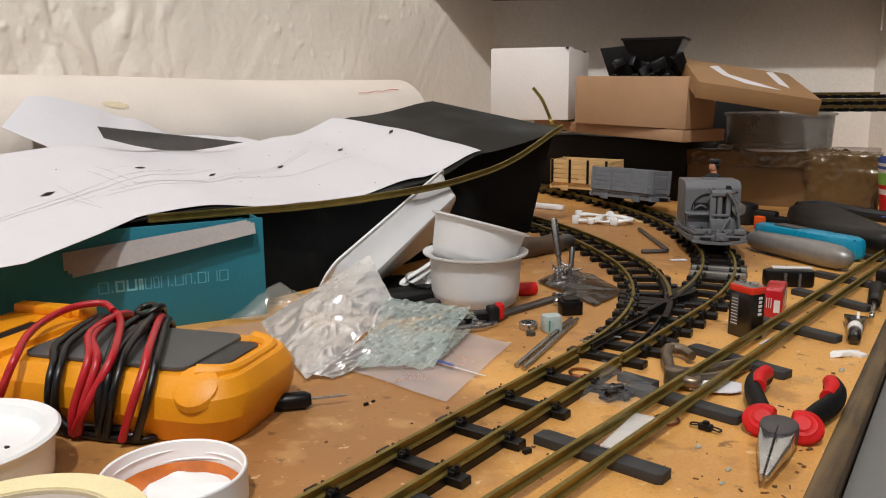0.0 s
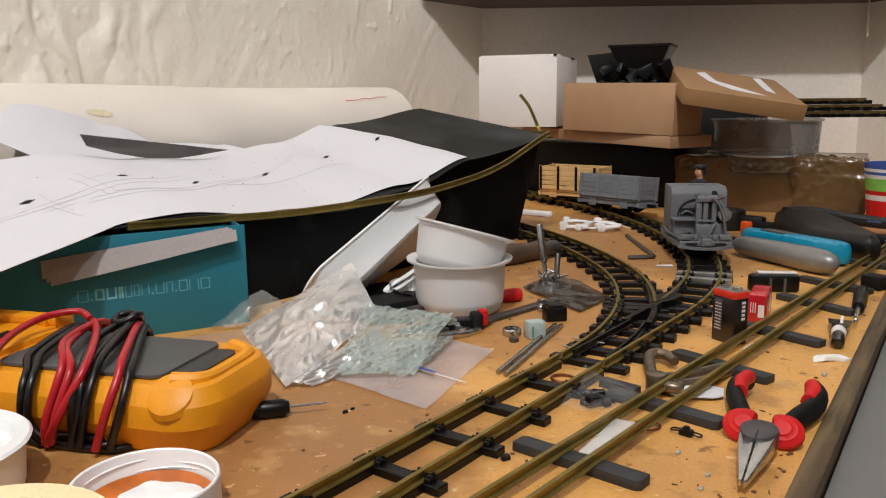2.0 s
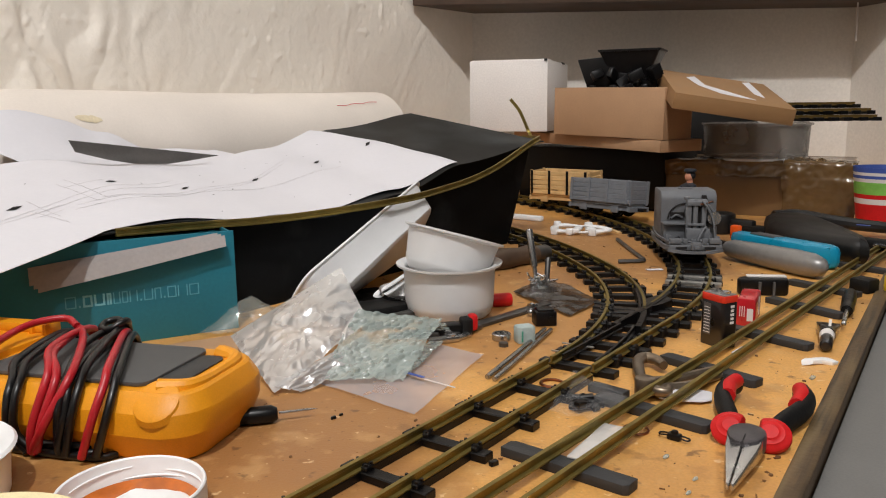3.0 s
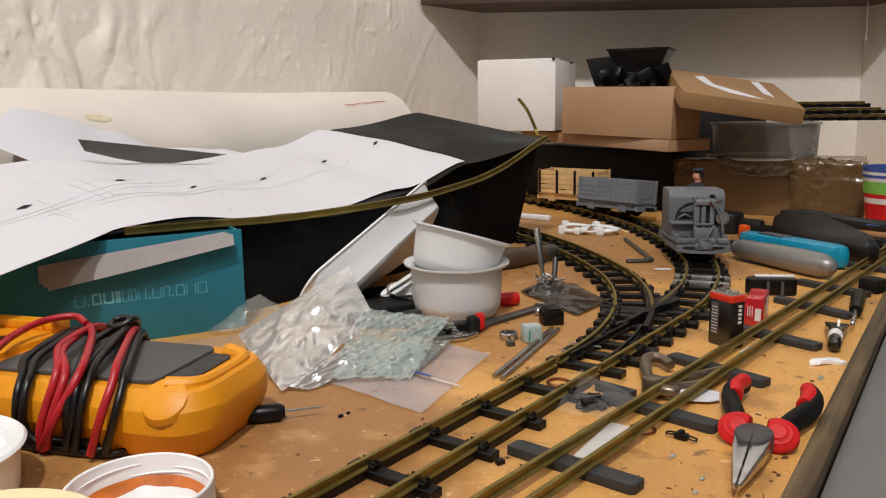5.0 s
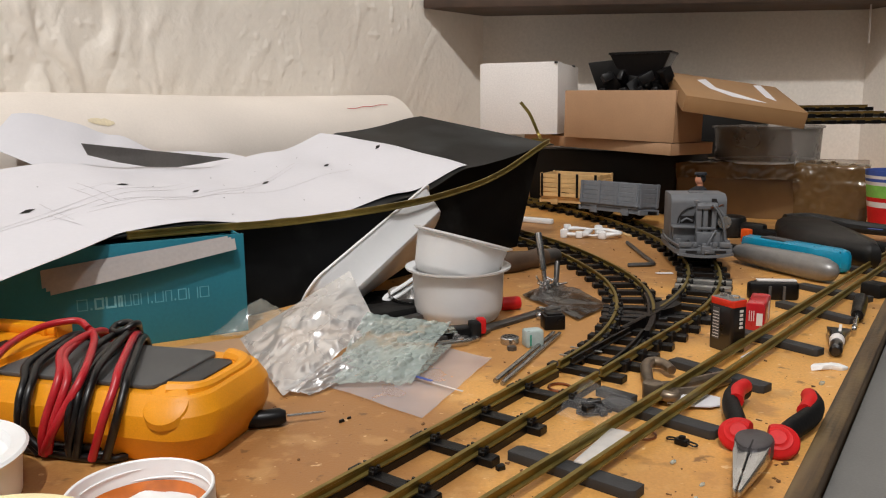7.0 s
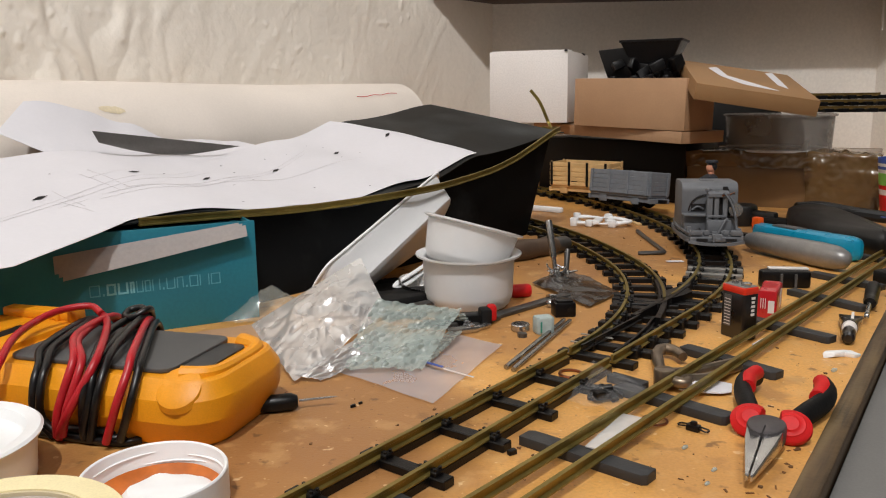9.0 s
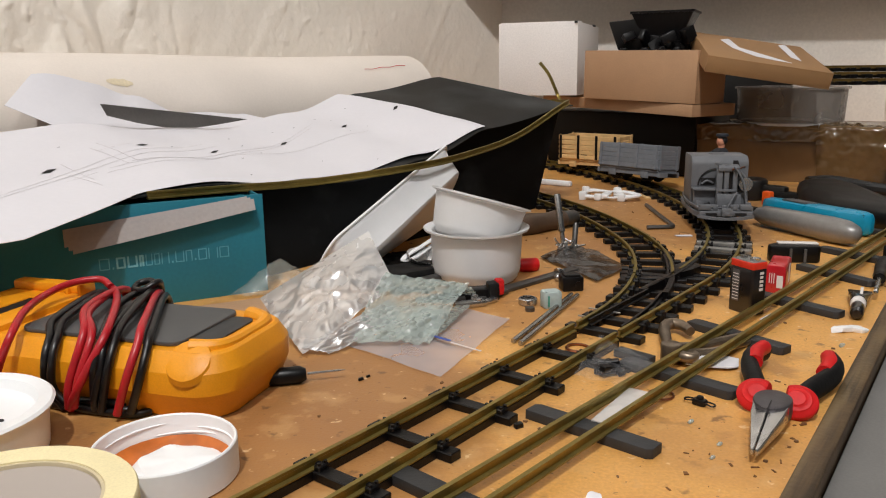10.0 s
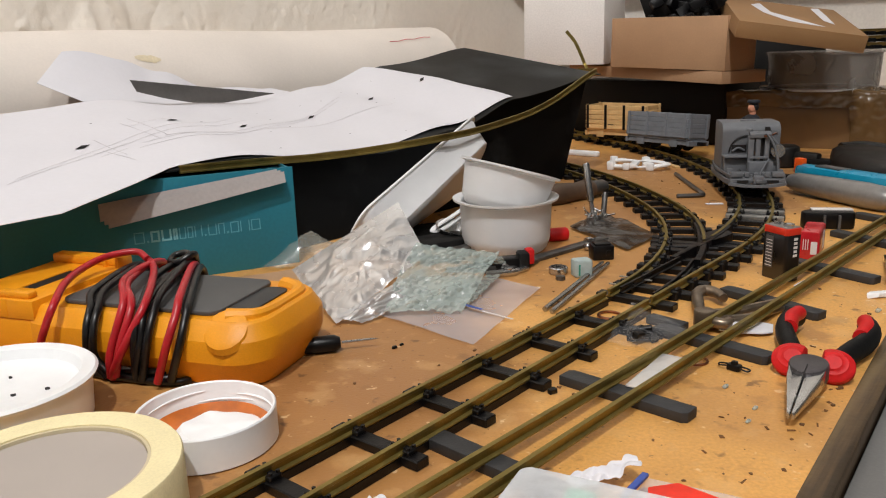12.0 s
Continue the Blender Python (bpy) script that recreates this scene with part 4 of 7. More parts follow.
for pts in ([(-0.066, BACK, 0.02), (-0.066, 0.046, 0.048), (-0.045, -0.025, 0.051), (-0.030, -0.047, 0.046), (-0.026, -0.0570, 0.036), (-0.027, -0.0575, 0.018), (-0.016, -0.056, 0.0028)],
            [(-0.060, BACK, 0.02), (-0.059, 0.046, 0.0485), (-0.038, -0.022, 0.0515), (-0.024, -0.047, 0.046), (-0.021, -0.0570, 0.034), (-0.022, -0.0575, 0.016), (-0.010, -0.056, 0.0028)],
            [(-0.034, BACK, 0.02), (-0.030, 0.048, 0.049), (-0.017, 0.002, 0.0540), (0.008, -0.044, 0.049), (0.012, -0.0572, 0.036), (0.009, -0.0572, 0.020), (0.008, -0.056, 0.005)],
            [(-0.028, BACK, 0.02), (-0.023, 0.048, 0.049), (-0.004, -0.008, 0.0520), (0.012, -0.046, 0.047), (0.015, -0.0570, 0.030), (0.009, -0.0575, 0.012), (0.006, -0.054, 0.003)],
            [(-0.026, BACK, 0.03), (-0.021, 0.049, 0.053), (0.010, -0.023, 0.0545), (0.019, -0.046, 0.047), (0.020, -0.0570, 0.030), (0.012, -0.056, 0.004)],
            [(-0.012, BACK, 0.02), (-0.011, 0.047, 0.049), (0.034, -0.029, 0.052), (0.043, -0.047, 0.045), (0.0436, -0.0570, 0.029), (0.034, -0.056, 0.006)],
            [(-0.018, 0.040, 0.052), (-0.024, 0.050, 0.058), (-0.033, 0.047, 0.057), (-0.031, 0.038, 0.0545), (-0.020, 0.034, 0.056), (-0.014, 0.043, 0.060), (-0.021, 0.055, 0.052), (-0.022, 0.058, 0.03)]):
    part("wire", turn(pts), M_blackwire, lead)
# extra wires along the foot stand in for shade under the meter
for x0, x1, y0, z0 in ((-0.074, 0.030, -0.0485, 0.0028), (-0.060, 0.040, -0.0525, 0.0028), (-0.066, 0.024, -0.0500, 0.0072)):
    part("wire", turn([(x0, y0 + 0.010, z0), (x0 + 0.008, y0 + 0.002, z0), ((x0 + x1) / 2, y0 - 0.002, z0 + 0.0005), (x1 - 0.010, y0, z0), (x1, y0 + 0.008, z0)]), M_blackwire, lead)
lead = thing("red_test_lead", m_meter, "red test lead wound round the multimeter", "test lead")
for pts in ([(-0.055, BACK, 0.02), (-0.057, 0.047, 0.050), (-0.022, 0.008, 0.0565), (0.012, -0.043, 0.0535), (0.006, -0.0605, 0.029), (-0.009, -0.059, 0.006), (-0.010, -0.048, 0.003)],
            [(-0.050, BACK, 0.02), (-0.049, 0.046, 0.0505), (-0.022, -0.019, 0.0560), (0.003, -0.047, 0.0505), (0.001, -0.0600, 0.026), (-0.006, -0.059, 0.006)],
            [(-0.045, BACK, 0.02), (-0.044, 0.046, 0.0515), (-0.026, -0.016, 0.0575), (-0.003, -0.047, 0.0515), (-0.0065, -0.0605, 0.022), (-0.010, -0.059, 0.005)],
            [(-0.018, BACK, 0.02), (-0.016, 0.047, 0.051), (0.029, -0.030, 0.0560), (0.038, -0.049, 0.048), (0.037, -0.0600, 0.031), (0.026, -0.059, 0.005)],
            [(-0.050, 0.036, 0.056), (-0.064, 0.041, 0.0595), (-0.078, 0.026, 0.0590), (-0.080, 0.002, 0.0560), (-0.066, -0.030, 0.0550), (-0.053, -0.054, 0.049), (-0.056, -0.0605, 0.036), (-0.064, -0.0605, 0.020), (-0.070, -0.058, 0.005)]):
    part("wire", turn(pts), M_redwire, lead)
probe = thing("test_probe", pose(-0.115, 0.502, 0.0062, 0, 0, 16), "black test probe with a thin steel tip beside the meter", "test probe")
part("grip", lathe([(0, -0.03), (0.005, -0.03), (0.0055, -0.012), (0.006, -0.01), (0.006, 0.004), (0.004, 0.008), (0, 0.008)], 16, rot=(0, 90, 0)), M_blackpl, probe)
part("tip", lathe([(0.0011, 0.009), (0.0009, 0.03), (0, 0.036)], 8, rot=(0, 90, 0)), M_steel, probe, "thin steel tip")

# ---------- lids and tape ----------
cap = thing("jar_lid", pose(-0.157, 0.374, 0), "upturned white jar lid with dried amber glue inside", "lid")
part("shell", lathe([(0, 0.0016), (0.0338, 0.0016), (0.0350, 0.004), (0.0355, 0.0192), (0.0361, 0.0198), (0.0368, 0.0198), (0.0374, 0.0190), (0.0374, 0.001), (0.036, 0), (0, 0)], 64), M_white, cap)
for a0, z0 in ((20, 0.0135), (110, 0.0145), (200, 0.0135), (290, 0.0145), (60, 0.0095), (250, 0.0095)):
    part("thread", tube([(0.0352 * math.cos(radians(a0 + 5 * i)), 0.0352 * math.sin(radians(a0 + 5 * i)), z0 - 0.00012 * i) for i in range(13)], lambda t: 0.0007 * math.sin(math.pi * (0.08 + 0.84 * t)) + 0.0001, 6), M_white, cap)
part("glue", rough_up(lathe([(0, 0.0045), (0.02, 0.0042), (0.029, 0.0046), (0.0338, 0.0072), (0.0338, 0.0018), (0, 0.0018)], 40), 0.0010, 60), M_amber, cap, "amber dried glue")
part("crust", rough_up(lathe([(0, 0.0098), (0.012, 0.0094), (0.020, 0.0082), (0.0245, 0.004), (0, 0.004)], 36, at=(0.006, 0.001, 0.0)), 0.0024, 90, 3), M_white, cap, "white crust")
lid = thing("pot_lid", pose(-0.286, 0.392, 0), "white round plastic tub with a wide rim", "tub")
part("shell", lathe([(0, 0.0225), (0.043, 0.0225), (0.0455, 0.0235), (0.0475, 0.0295), (0.049, 0.0303), (0.055, 0.0305), (0.0565, 0.029), (0.0555, 0.027), (0.053, 0.0265), (0.051, 0.002), (0.049, 0), (0, 0)], 60), M_white, lid)
part("speck", join(*[rough_up(cyl(random.uniform(0.0008, 0.0018), 0.001, 7, at=(random.uniform(-0.01, 0.035), random.uniform(-0.03, 0.03), 0.0224)), 0.0004, 300, k) for k in range(9)]), M_ink, lid, "dark specks")
tape = thing("masking_tape_roll", pose(-0.198, 0.291, 0), "roll of cream masking tape lying flat", "tape roll")
part("tape", lathe([(0.0432, 0), (0.0432, 0.0305), (0.044, 0.031), (0.0565, 0.031), (0.0572, 0.030), (0.0572, 0.0008), (0.0565, 0), (0.0432, 0)], 72), M_tape, tape)
part("core", lathe([(0.0416, 0.0004), (0.0416, 0.0298), (0.0431, 0.0298), (0.0431, 0.0004), (0.0416, 0.0004)], 60), mat("core_card", lin(206, 192, 160), rough=0.7, fine=0.0, var=0.03), tape, "grey-brown card core")

part("core_disc", lathe([(0, 0.0285), (0.030, 0.0283), (0.0414, 0.0280), (0.0414, 0.0262), (0, 0.0262)], 48), mat("grey_card_disc", lin(176, 166, 158), rough=0.7, fine=0.0, var=0.04, scale=20), tape, "pale grey card disc inside the core")

def crumple(corners, amp, f, seed, nu=70, nv=50, floor=0.0015, thick=0.0):
    a, b, c, d = [Vector(q) for q in corners]

    def fn(s, t):
        q = (a.lerp(b, s)).lerp(d.lerp(c, s), t)
        w = q * f + Vector((seed, 0, seed))
        k = abs(noise.noise(w)) + 0.6 * abs(noise.noise(w * 2.1)) + 0.3 * noise.noise(w * 4.5)
        q = q + Vector((0.3 * noise.noise(w + Vector((7, 0, 0))), 0.3 * noise.noise(w + Vector((0, 9, 0))), k)) * amp
        q.z = max(floor, q.z)
        return q
    return sheet(nu, nv, fn, thick)


# ---------- white trays and pots ----------
pa, pb = Vector((-0.1275, 0.7203, 0.0490)), Vector((-0.0095, 0.9890, 0.1250))
tx = (pb - pa).normalized()
tz = Vector((-0.66, 0.52, 0.54))
tz = (tz - tx * tz.dot(tx)).normalized()
ty = tz.cross(tx)
half = 0.0475
c0 = (pa + pb) / 2 + ty * half - tz * 0.0340
m_tray = Matrix(((tx.x, ty.x, tz.x, c0.x), (tx.y, ty.y, tz.y, c0.y), (tx.z, ty.z, tz.z, c0.z), (0, 0, 0, 1)))
L = (pb - pa).length
ltray = thing("leaning_tray", m_tray, "white plastic food tray propped up on its end", "tray")
tray_bowl = part("bowl", shell([(L - 0.066, 0.068, 0.014, 0), (L - 0.060, 0.073, 0.016, 0.0016), (L - 0.026, 0.082, 0.020, 0.026), (L - 0.023, 0.085, 0.021, 0.0275), (L - 0.018, 0.088, 0.022, 0.0325), (L - 0.026, 0.080, 0.019, 0.0325), (L - 0.030, 0.078, 0.018, 0.026), (L - 0.063, 0.068, 0.014, 0.003)], n=8), M_thin, ltray)
tray_rim = part("rim", shell([(L - 0.018, 0.088, 0.022, 0.0326), (L - 0.005, 0.0942, 0.025, 0.0330), (L - 0.0035, 0.095, 0.025, 0.0341), (L - 0.005, 0.0942, 0.025, 0.0352), (L - 0.009, 0.091, 0.023, 0.0355), (L - 0.021, 0.084, 0.020, 0.0348), (L - 0.0215, 0.0835, 0.020, 0.0326)], n=8), M_white, ltray, "rolled white rim")
for ob in (tray_bowl, tray_rim):                # the low corner is bent flat where it stands on the bench
    for v in ob.data.vertices:
        q = m_tray @ v.co
        if q.z < 0.001:
            q.z = 0.001
            v.co = m_tray.inverted() @ q
BOWL = [(0, 0.003), (0.036, 0.003), (0.0405, 0.008), (0.0440, 0.0478), (0.0452, 0.0484), (0.0464, 0.0478), (0.0460, 0.040), (0.0448, 0.014), (0.0440, 0.009), (0.0425, 0.0072), (0.0420, 0.004), (0.039, 0.0008), (0.03, 0), (0, 0)]
RIM = [(0.0444, 0.0486), (0.0450, 0.0502), (0.0460, 0.0510), (0.0525, 0.0518), (0.0536, 0.0526), (0.0540, 0.0518), (0.0530, 0.0504), (0.0468, 0.0490), (0.0460, 0.0485), (0.0444, 0.0486)]


def pot(m, size, label, flare=1.0):
    """Round plastic pot: a bowl with a wide rolled rim; flare widens it towards the top."""
    p = thing("plastic_pot", m, label, "pot", "white pots")
    part("bowl", lathe([(r * size * (1 + (flare - 1) * z / 0.05), z * size) for r, z in BOWL], 64), M_thin, p)
    part("rim", lathe([(min(r, 0.0535 / flare ** 0.5) * size * flare, z * size) for r, z in RIM], 64), M_thin, p, "wide rolled rim")


pot(pose(0.016, 0.778, 0.0015) @ Matrix.Diagonal((1, 1, 1.03, 1)), 1.0, "white round plastic pot standing on loose tools")
pot(pose(0.0105, 0.781, 0.0400, -9, 15, 0) @ Matrix.Diagonal((0.97, 0.97, 0.90, 1)), 0.95, "white round plastic pot tilted inside another", 1.10)
solo("metal_bowl", lathe([(0, 0.004), (0.015, 0.005), (0.024, 0.014), (0.030, 0.028), (0.033, 0.029), (0.0315, 0.0275), (0.025, 0.012), (0.014, 0.001), (0, 0)], 40), M_steel, pose(-0.036, 0.800, 0.001, 8, 8, 0) @ Matrix.Scale(0.72, 4), "small polished steel bowl among the trays", "bowl")


solo("plastic_loop", sweep([(-0.003, -0.0006), (0.003, -0.0006), (0.003, 0.0006), (-0.003, 0.0006)], smooth_path([(-0.020, 0.834, 0.0315), (-0.032, 0.822, 0.0255), (-0.048, 0.800, 0.0185), (-0.059, 0.790, 0.0175), (-0.056, 0.798, 0.0215), (-0.040, 0.815, 0.028), (-0.022, 0.838, 0.036)], 6)), M_white, Matrix(), "narrow white plastic loop beside the pots", "strap")
dt = thing("black_hand_tool", pose(-0.045, 0.775, 0, 0, 0, 28), "matt black hand tool lying under the white pots", "hand tool")
part("body", prism([(-0.055, -0.014), (-0.02, -0.020), (0.03, -0.016), (0.055, -0.008), (0.055, 0.012), (0.01, 0.022), (-0.05, 0.018)], 0.016, bev=0.004), M_rubber, dt)
part("arm", box(0.07, 0.012, 0.010, bev=0.003, at=(-0.01, -0.030, 0.001), rot=(0, 0, 14)), M_darksteel, dt, "dark steel arm")
part("arm", box(0.06, 0.010, 0.009, bev=0.003, at=(0.0, 0.034, 0.001), rot=(0, 0, -10)), M_darksteel, dt, "dark steel arm")

# added dark crumpled layer that hides the bench under tray and pots
solo("dark_filler", crumple([(-0.118, 0.770, 0.002), (-0.078, 0.890, 0.004), (0.004, 0.850, 0.004), (-0.030, 0.722, 0.002)], 0.006, 24, 6, 60, 50), mat("dark_filler_skin", lin(16, 15, 15), rough=0.8, var=0.25, scale=60, bump=0.4, bscale=900, spec=0.2), Matrix(), "added crumpled dark filler under the tray and pots", "cloth", soft=180)

# ---------- clear bags and bubble wrap ----------
bag = thing("clear_plastic_bag", Matrix(), "crumpled clear plastic bag with creased highlights", "plastic bag")


def creases(corners, nu, nv, amp, seed, belly, floor=0.0015):
    """Thin stiff film: flat along its upper edge, drawn into soft dents towards the lower corners."""
    a, b, c, d = [Vector(q) for q in corners]

    def fn(s, t):
        q = (a.lerp(b, s)).lerp(d.lerp(c, s), t)
        w = Vector((s * 6.5, t * 6.0, seed))
        w = w + Vector((noise.noise(w * 0.9), noise.noise(w * 0.9 + Vector((5, 5, 5))), 0)) * 0.35
        k = 0.8 * noise.noise(w) + 0.30 * noise.noise(w * 2.1) + 0.55 * (0.4 - 2 * abs(noise.noise(w * 0.55 + Vector((2, 0, 0))))) + 0.20 * (0.4 - 2 * abs(noise.noise(w * 1.5)))
        soft_top = min(1.0, 3.2 * t + 0.03) * min(1.0, 0.12 + 2.2 * max(0.0, 0.98 - s) * (0.35 + t))
        q = q + Vector((0.05, -0.45, 0.85)) * (amp * k * soft_top)
        q = q + Vector((0, 0, belly * math.sin(math.pi * s) * math.sin(math.pi * t)))
        q.z = max(floor, q.z)
        return q
    return sheet(nu, nv, fn, 0)


part("front_film", creases([(-0.176, 0.655, 0.017), (-0.083, 0.690, 0.069), (-0.055, 0.634, 0.034), (-0.119, 0.552, 0.003)], 170, 140, 0.0048, 4.0, 0.008), M_clear, bag, soft=180)
part("loose_edge", creases([(-0.122, 0.558, 0.006), (-0.056, 0.626, 0.026), (-0.048, 0.606, 0.010), (-0.100, 0.556, 0.002)], 90, 40, 0.0034, 9.0, 0.003), M_clear, bag, soft=180)


def bubbles(c, sx, sy, ang, h, seed, pitch=0.0072):
    """A sheet of bubble wrap in a loose heap: domes in staggered rows."""
    ca, sa_ = math.cos(radians(ang)), math.sin(radians(ang))

    def fn(a, b):
        x, y = (a - 0.5) * sx, (b - 0.5) * sy
        row = round(y / (pitch * 0.87))
        ox = (row % 2) * pitch / 2
        dx = (x - ox) / pitch
        dx = (dx - round(dx)) * pitch
        dy = y - row * pitch * 0.87
        r2 = (dx * dx + dy * dy) / (pitch * 0.46) ** 2
        dome = 0.0014 * math.sqrt(max(0.0, 1 - r2)) * (0.6 + 0.6 * noise.cell(Vector((round((x - ox) / pitch) + 0.5, row + 0.5, seed))))
        q = Vector((x * 20 + seed, y * 20, seed))
        heap = h * max(0.0, math.sin(math.pi * a)) ** 0.7 * max(0.0, math.sin(math.pi * b)) ** 0.7 + 0.012 * noise.noise(q) + 0.006 * noise.noise(q * 2.6)
        z = max(0.002, heap) + dome
        x += 0.006 * noise.noise(q + Vector((3, 3, 3)))
        return Vector((c[0] + ca * x - sa_ * y, c[1] + sa_ * x + ca * y, z))
    return sheet(int(sx / pitch * 7), int(sy / pitch * 7), fn, 0)


def bubble_fold(corners, nu, nv, amp, seed, pitch):
    """Bubble wrap slumped over a quadrilateral, with folds."""
    a, b, c, d = [Vector(q) for q in corners]
    lu, lv = (b - a).length, (d - a).length

    def fn(s, t):
        q = (a.lerp(b, s)).lerp(d.lerp(c, s), t)
        x, y = s * lu, t * lv
        row = round(y / (pitch * 0.87))
        ox = (row % 2) * pitch / 2
        dx = ((x - ox) / pitch - round((x - ox) / pitch)) * pitch
        r2 = (dx * dx + (y - row * pitch * 0.87) ** 2) / (pitch * 0.47) ** 2
        dome = 0.0019 * math.sqrt(max(0.0, 1 - r2)) * (0.4 + 0.9 * noise.cell(Vector((round((x - ox) / pitch) + 0.5, row + 0.5, seed))))
        w = Vector((x * 26 + seed, y * 26, seed))
        fold = noise.noise(w) + 0.5 * noise.noise(w * 2.3) + 0.35 * abs(noise.noise(w * 4))
        q = q + Vector((0.1, -0.45, 0.9)) * (fold * amp + dome) + Vector((noise.noise(w + Vector((9, 0, 0))), 0, 0)) * amp * 0.6
        q.z = max(0.0016, q.z)
        return q
    return sheet(nu, nv, fn, 0)


wrap = thing("bubble_wrap", Matrix(), "heap of pale green-tinged clear bubble wrap", "bubble wrap")
part("sheet", bubble_fold([(-0.090, 0.572, 0.004), (-0.024, 0.574, 0.004), (0.006, 0.650, 0.030), (-0.064, 0.640, 0.042)], 130, 130, 0.0042, 3.0, 0.0062), M_bubble, wrap, soft=180)
part("sheet", bubble_fold([(-0.064, 0.640, 0.040), (0.006, 0.650, 0.030), (0.014, 0.690, 0.010), (-0.06, 0.70, 0.014)], 120, 90, 0.0045, 7.0, 0.0062), M_bubble, wrap, soft=180)
part("sheet", bubble_fold([(-0.07, 0.585, 0.003), (-0.018, 0.59, 0.003), (0.008, 0.668, 0.005), (-0.055, 0.66, 0.006)], 110, 110, 0.0045, 11.0, 0.0062), M_bubble, wrap, soft=180)
solo("bubble_wrap", bubbles((-0.030, 0.650), 0.02, 0.02, 20, 0.006, 3.0), M_bubble, Matrix(), "small offcut of bubble wrap under the heap", "bubble wrap", soft=180)
solo("bubble_wrap", bubbles((-0.186, 0.745), 0.085, 0.052, 20, 0.026, 9.0, 0.0062), M_bubble_thin, Matrix(), "scrap of clear bubble wrap beside the carton", "bubble wrap", soft=180)
solo("card_scrap", rough_up(box(0.12, 0.055, 0.0012, at=(0, 0, 0)), 0.0006, 30), M_kraft, pose(-0.2, 0.672, 0.001, 0, 0, 28), "flat scrap of brown card on the bench", "card")

zb = thing("zip_bag", Matrix(), "flat clear zip bag with a blue mark", "plastic bag")
part("bag", crumple([(-0.0905, 0.577, 0.001), (0.0, 0.676, 0.001), (0.0415, 0.640, 0.001), (-0.0147, 0.509, 0.001)], 0.0014, 14, 4, 40, 30, 0.0012), M_zip, zb, soft=180)
part("zip_strip", box(0.030, 0.0016, 0.0004, at=(0.0034, 0.5653, 0.0034), rot=(0, 0, -41)), film("zip_ridge", (0.8, 0.82, 0.86), clear=0.4, rough=0.3), zb, "clear zip ridge")
part("blue_mark", box(0.019, 0.0030, 0.0004, at=(-0.0158, 0.582, 0.0046), rot=(0, 0, -41)), M_blueprint, zb, "short blue stripe")


# ---------- small tools round the pots ----------
def rodlike(name, a, b, prof, material, label, cat, group=""):
    """Turned rod from a to b, profile (share of the length, radius)."""
    a, b = Vector(a), Vector(b)
    ln = (b - a).length
    q = (b - a).to_track_quat("Z", "Y").to_matrix().to_4x4()
    return solo(name, lathe([(0, 0)] + [(r, s * ln) for s, r in prof] + [(0, ln)], 18), material, Matrix.Translation(a) @ q, label, cat, group)


cutter = thing("tube_cutter", pose(0.012, 0.703, 0, 0, 0, 12) @ Matrix.Scale(0.75, 4), "black and red tube cutter under the white pot", "cutter")
part("body", box(0.058, 0.022, 0.015, bev=0.003, at=(-0.008, 0.004, 0)), M_blackpl, cutter)
part("jaw", box(0.014, 0.02, 0.022, bev=0.003, at=(0.024, 0, 0)), M_rubber, cutter)
part("knob", box(0.011, 0.015, 0.02, bev=0.003, at=(0.034, 0.006, 0.004)), M_red, cutter, "red plastic knob")
part("wheel", cyl(0.006, 0.006, 16, at=(-0.002, -0.012, 0.006), rot=(90, 0, 0)), M_steel, cutter)
rodlike("bottle_top", (0.062, 0.808, 0.0072), (0.082, 0.813, 0.0072), [(0, 0.0065), (0.2, 0.0072), (0.9, 0.0072), (1, 0.0062)], M_red, "short red plastic cap", "cap")
solo("side_cutter", join(box(0.03, 0.011, 0.006, bev=0.002), box(0.02, 0.008, 0.005, bev=0.002, at=(0.02, 0.004, 0), rot=(0, 0, 25)), cyl(0.004, 0.007, 14, at=(0.008, 0, 0))), M_steel, pose(0.008, 0.682, 0, 0, 0, 20), "small steel side-cutter jaws", "cutters")
solo("side_cutter", join(box(0.034, 0.01, 0.006, bev=0.002), box(0.02, 0.006, 0.005, bev=0.002, at=(-0.02, -0.005, 0), rot=(0, 0, 20))), M_darksteel, pose(-0.012, 0.70, 0, 0, 0, -10), "small dark steel cutter", "cutters")
ring = thing("ball_bearing", pose(0.061, 0.688, 0) @ Matrix.Scale(0.82, 4), "small steel ball bearing lying flat", "bearing")
part("outer_ring", lathe([(0.0075, 0), (0.0075, 0.008), (0.0095, 0.008), (0.0105, 0.007), (0.0105, 0.001), (0.0095, 0), (0.0075, 0)], 30), M_steel, ring)
part("inner_ring", lathe([(0.0035, 0.0005), (0.0035, 0.0078), (0.0058, 0.0078), (0.0058, 0.0005), (0.0035, 0.0005)], 24), M_steel, ring)
part("shield", lathe([(0.0057, 0.0062), (0.0076, 0.0062), (0.0076, 0.0058), (0.0057, 0.0058), (0.0057, 0.0062)], 24), M_darksteel, ring)
solo("nut", join(cyl(0.0045, 0.0035, 6)), M_darksteel, pose(0.061, 0.668, 0, 0, 0, 10), "tiny dark hex nut", "nut")
blk = thing("labelled_box", pose(0.081, 0.680, 0, 0, 0, 15) @ Matrix.Scale(0.82, 4), "small grey-green box with a printed label", "box")
part("body", prism(rrect(0.0205, 0.0175, 0.004), 0.019, at=(0, 0, 0), bev=0.002), mat("grey_green", lin(176, 190, 188), rough=0.45), blk)
part("label", box(0.0018, 0.0012, 0.012, at=(-0.0058, -0.0088, 0.003)), mat("label_green", lin(60, 150, 130), rough=0.5), blk, "green printed patch")
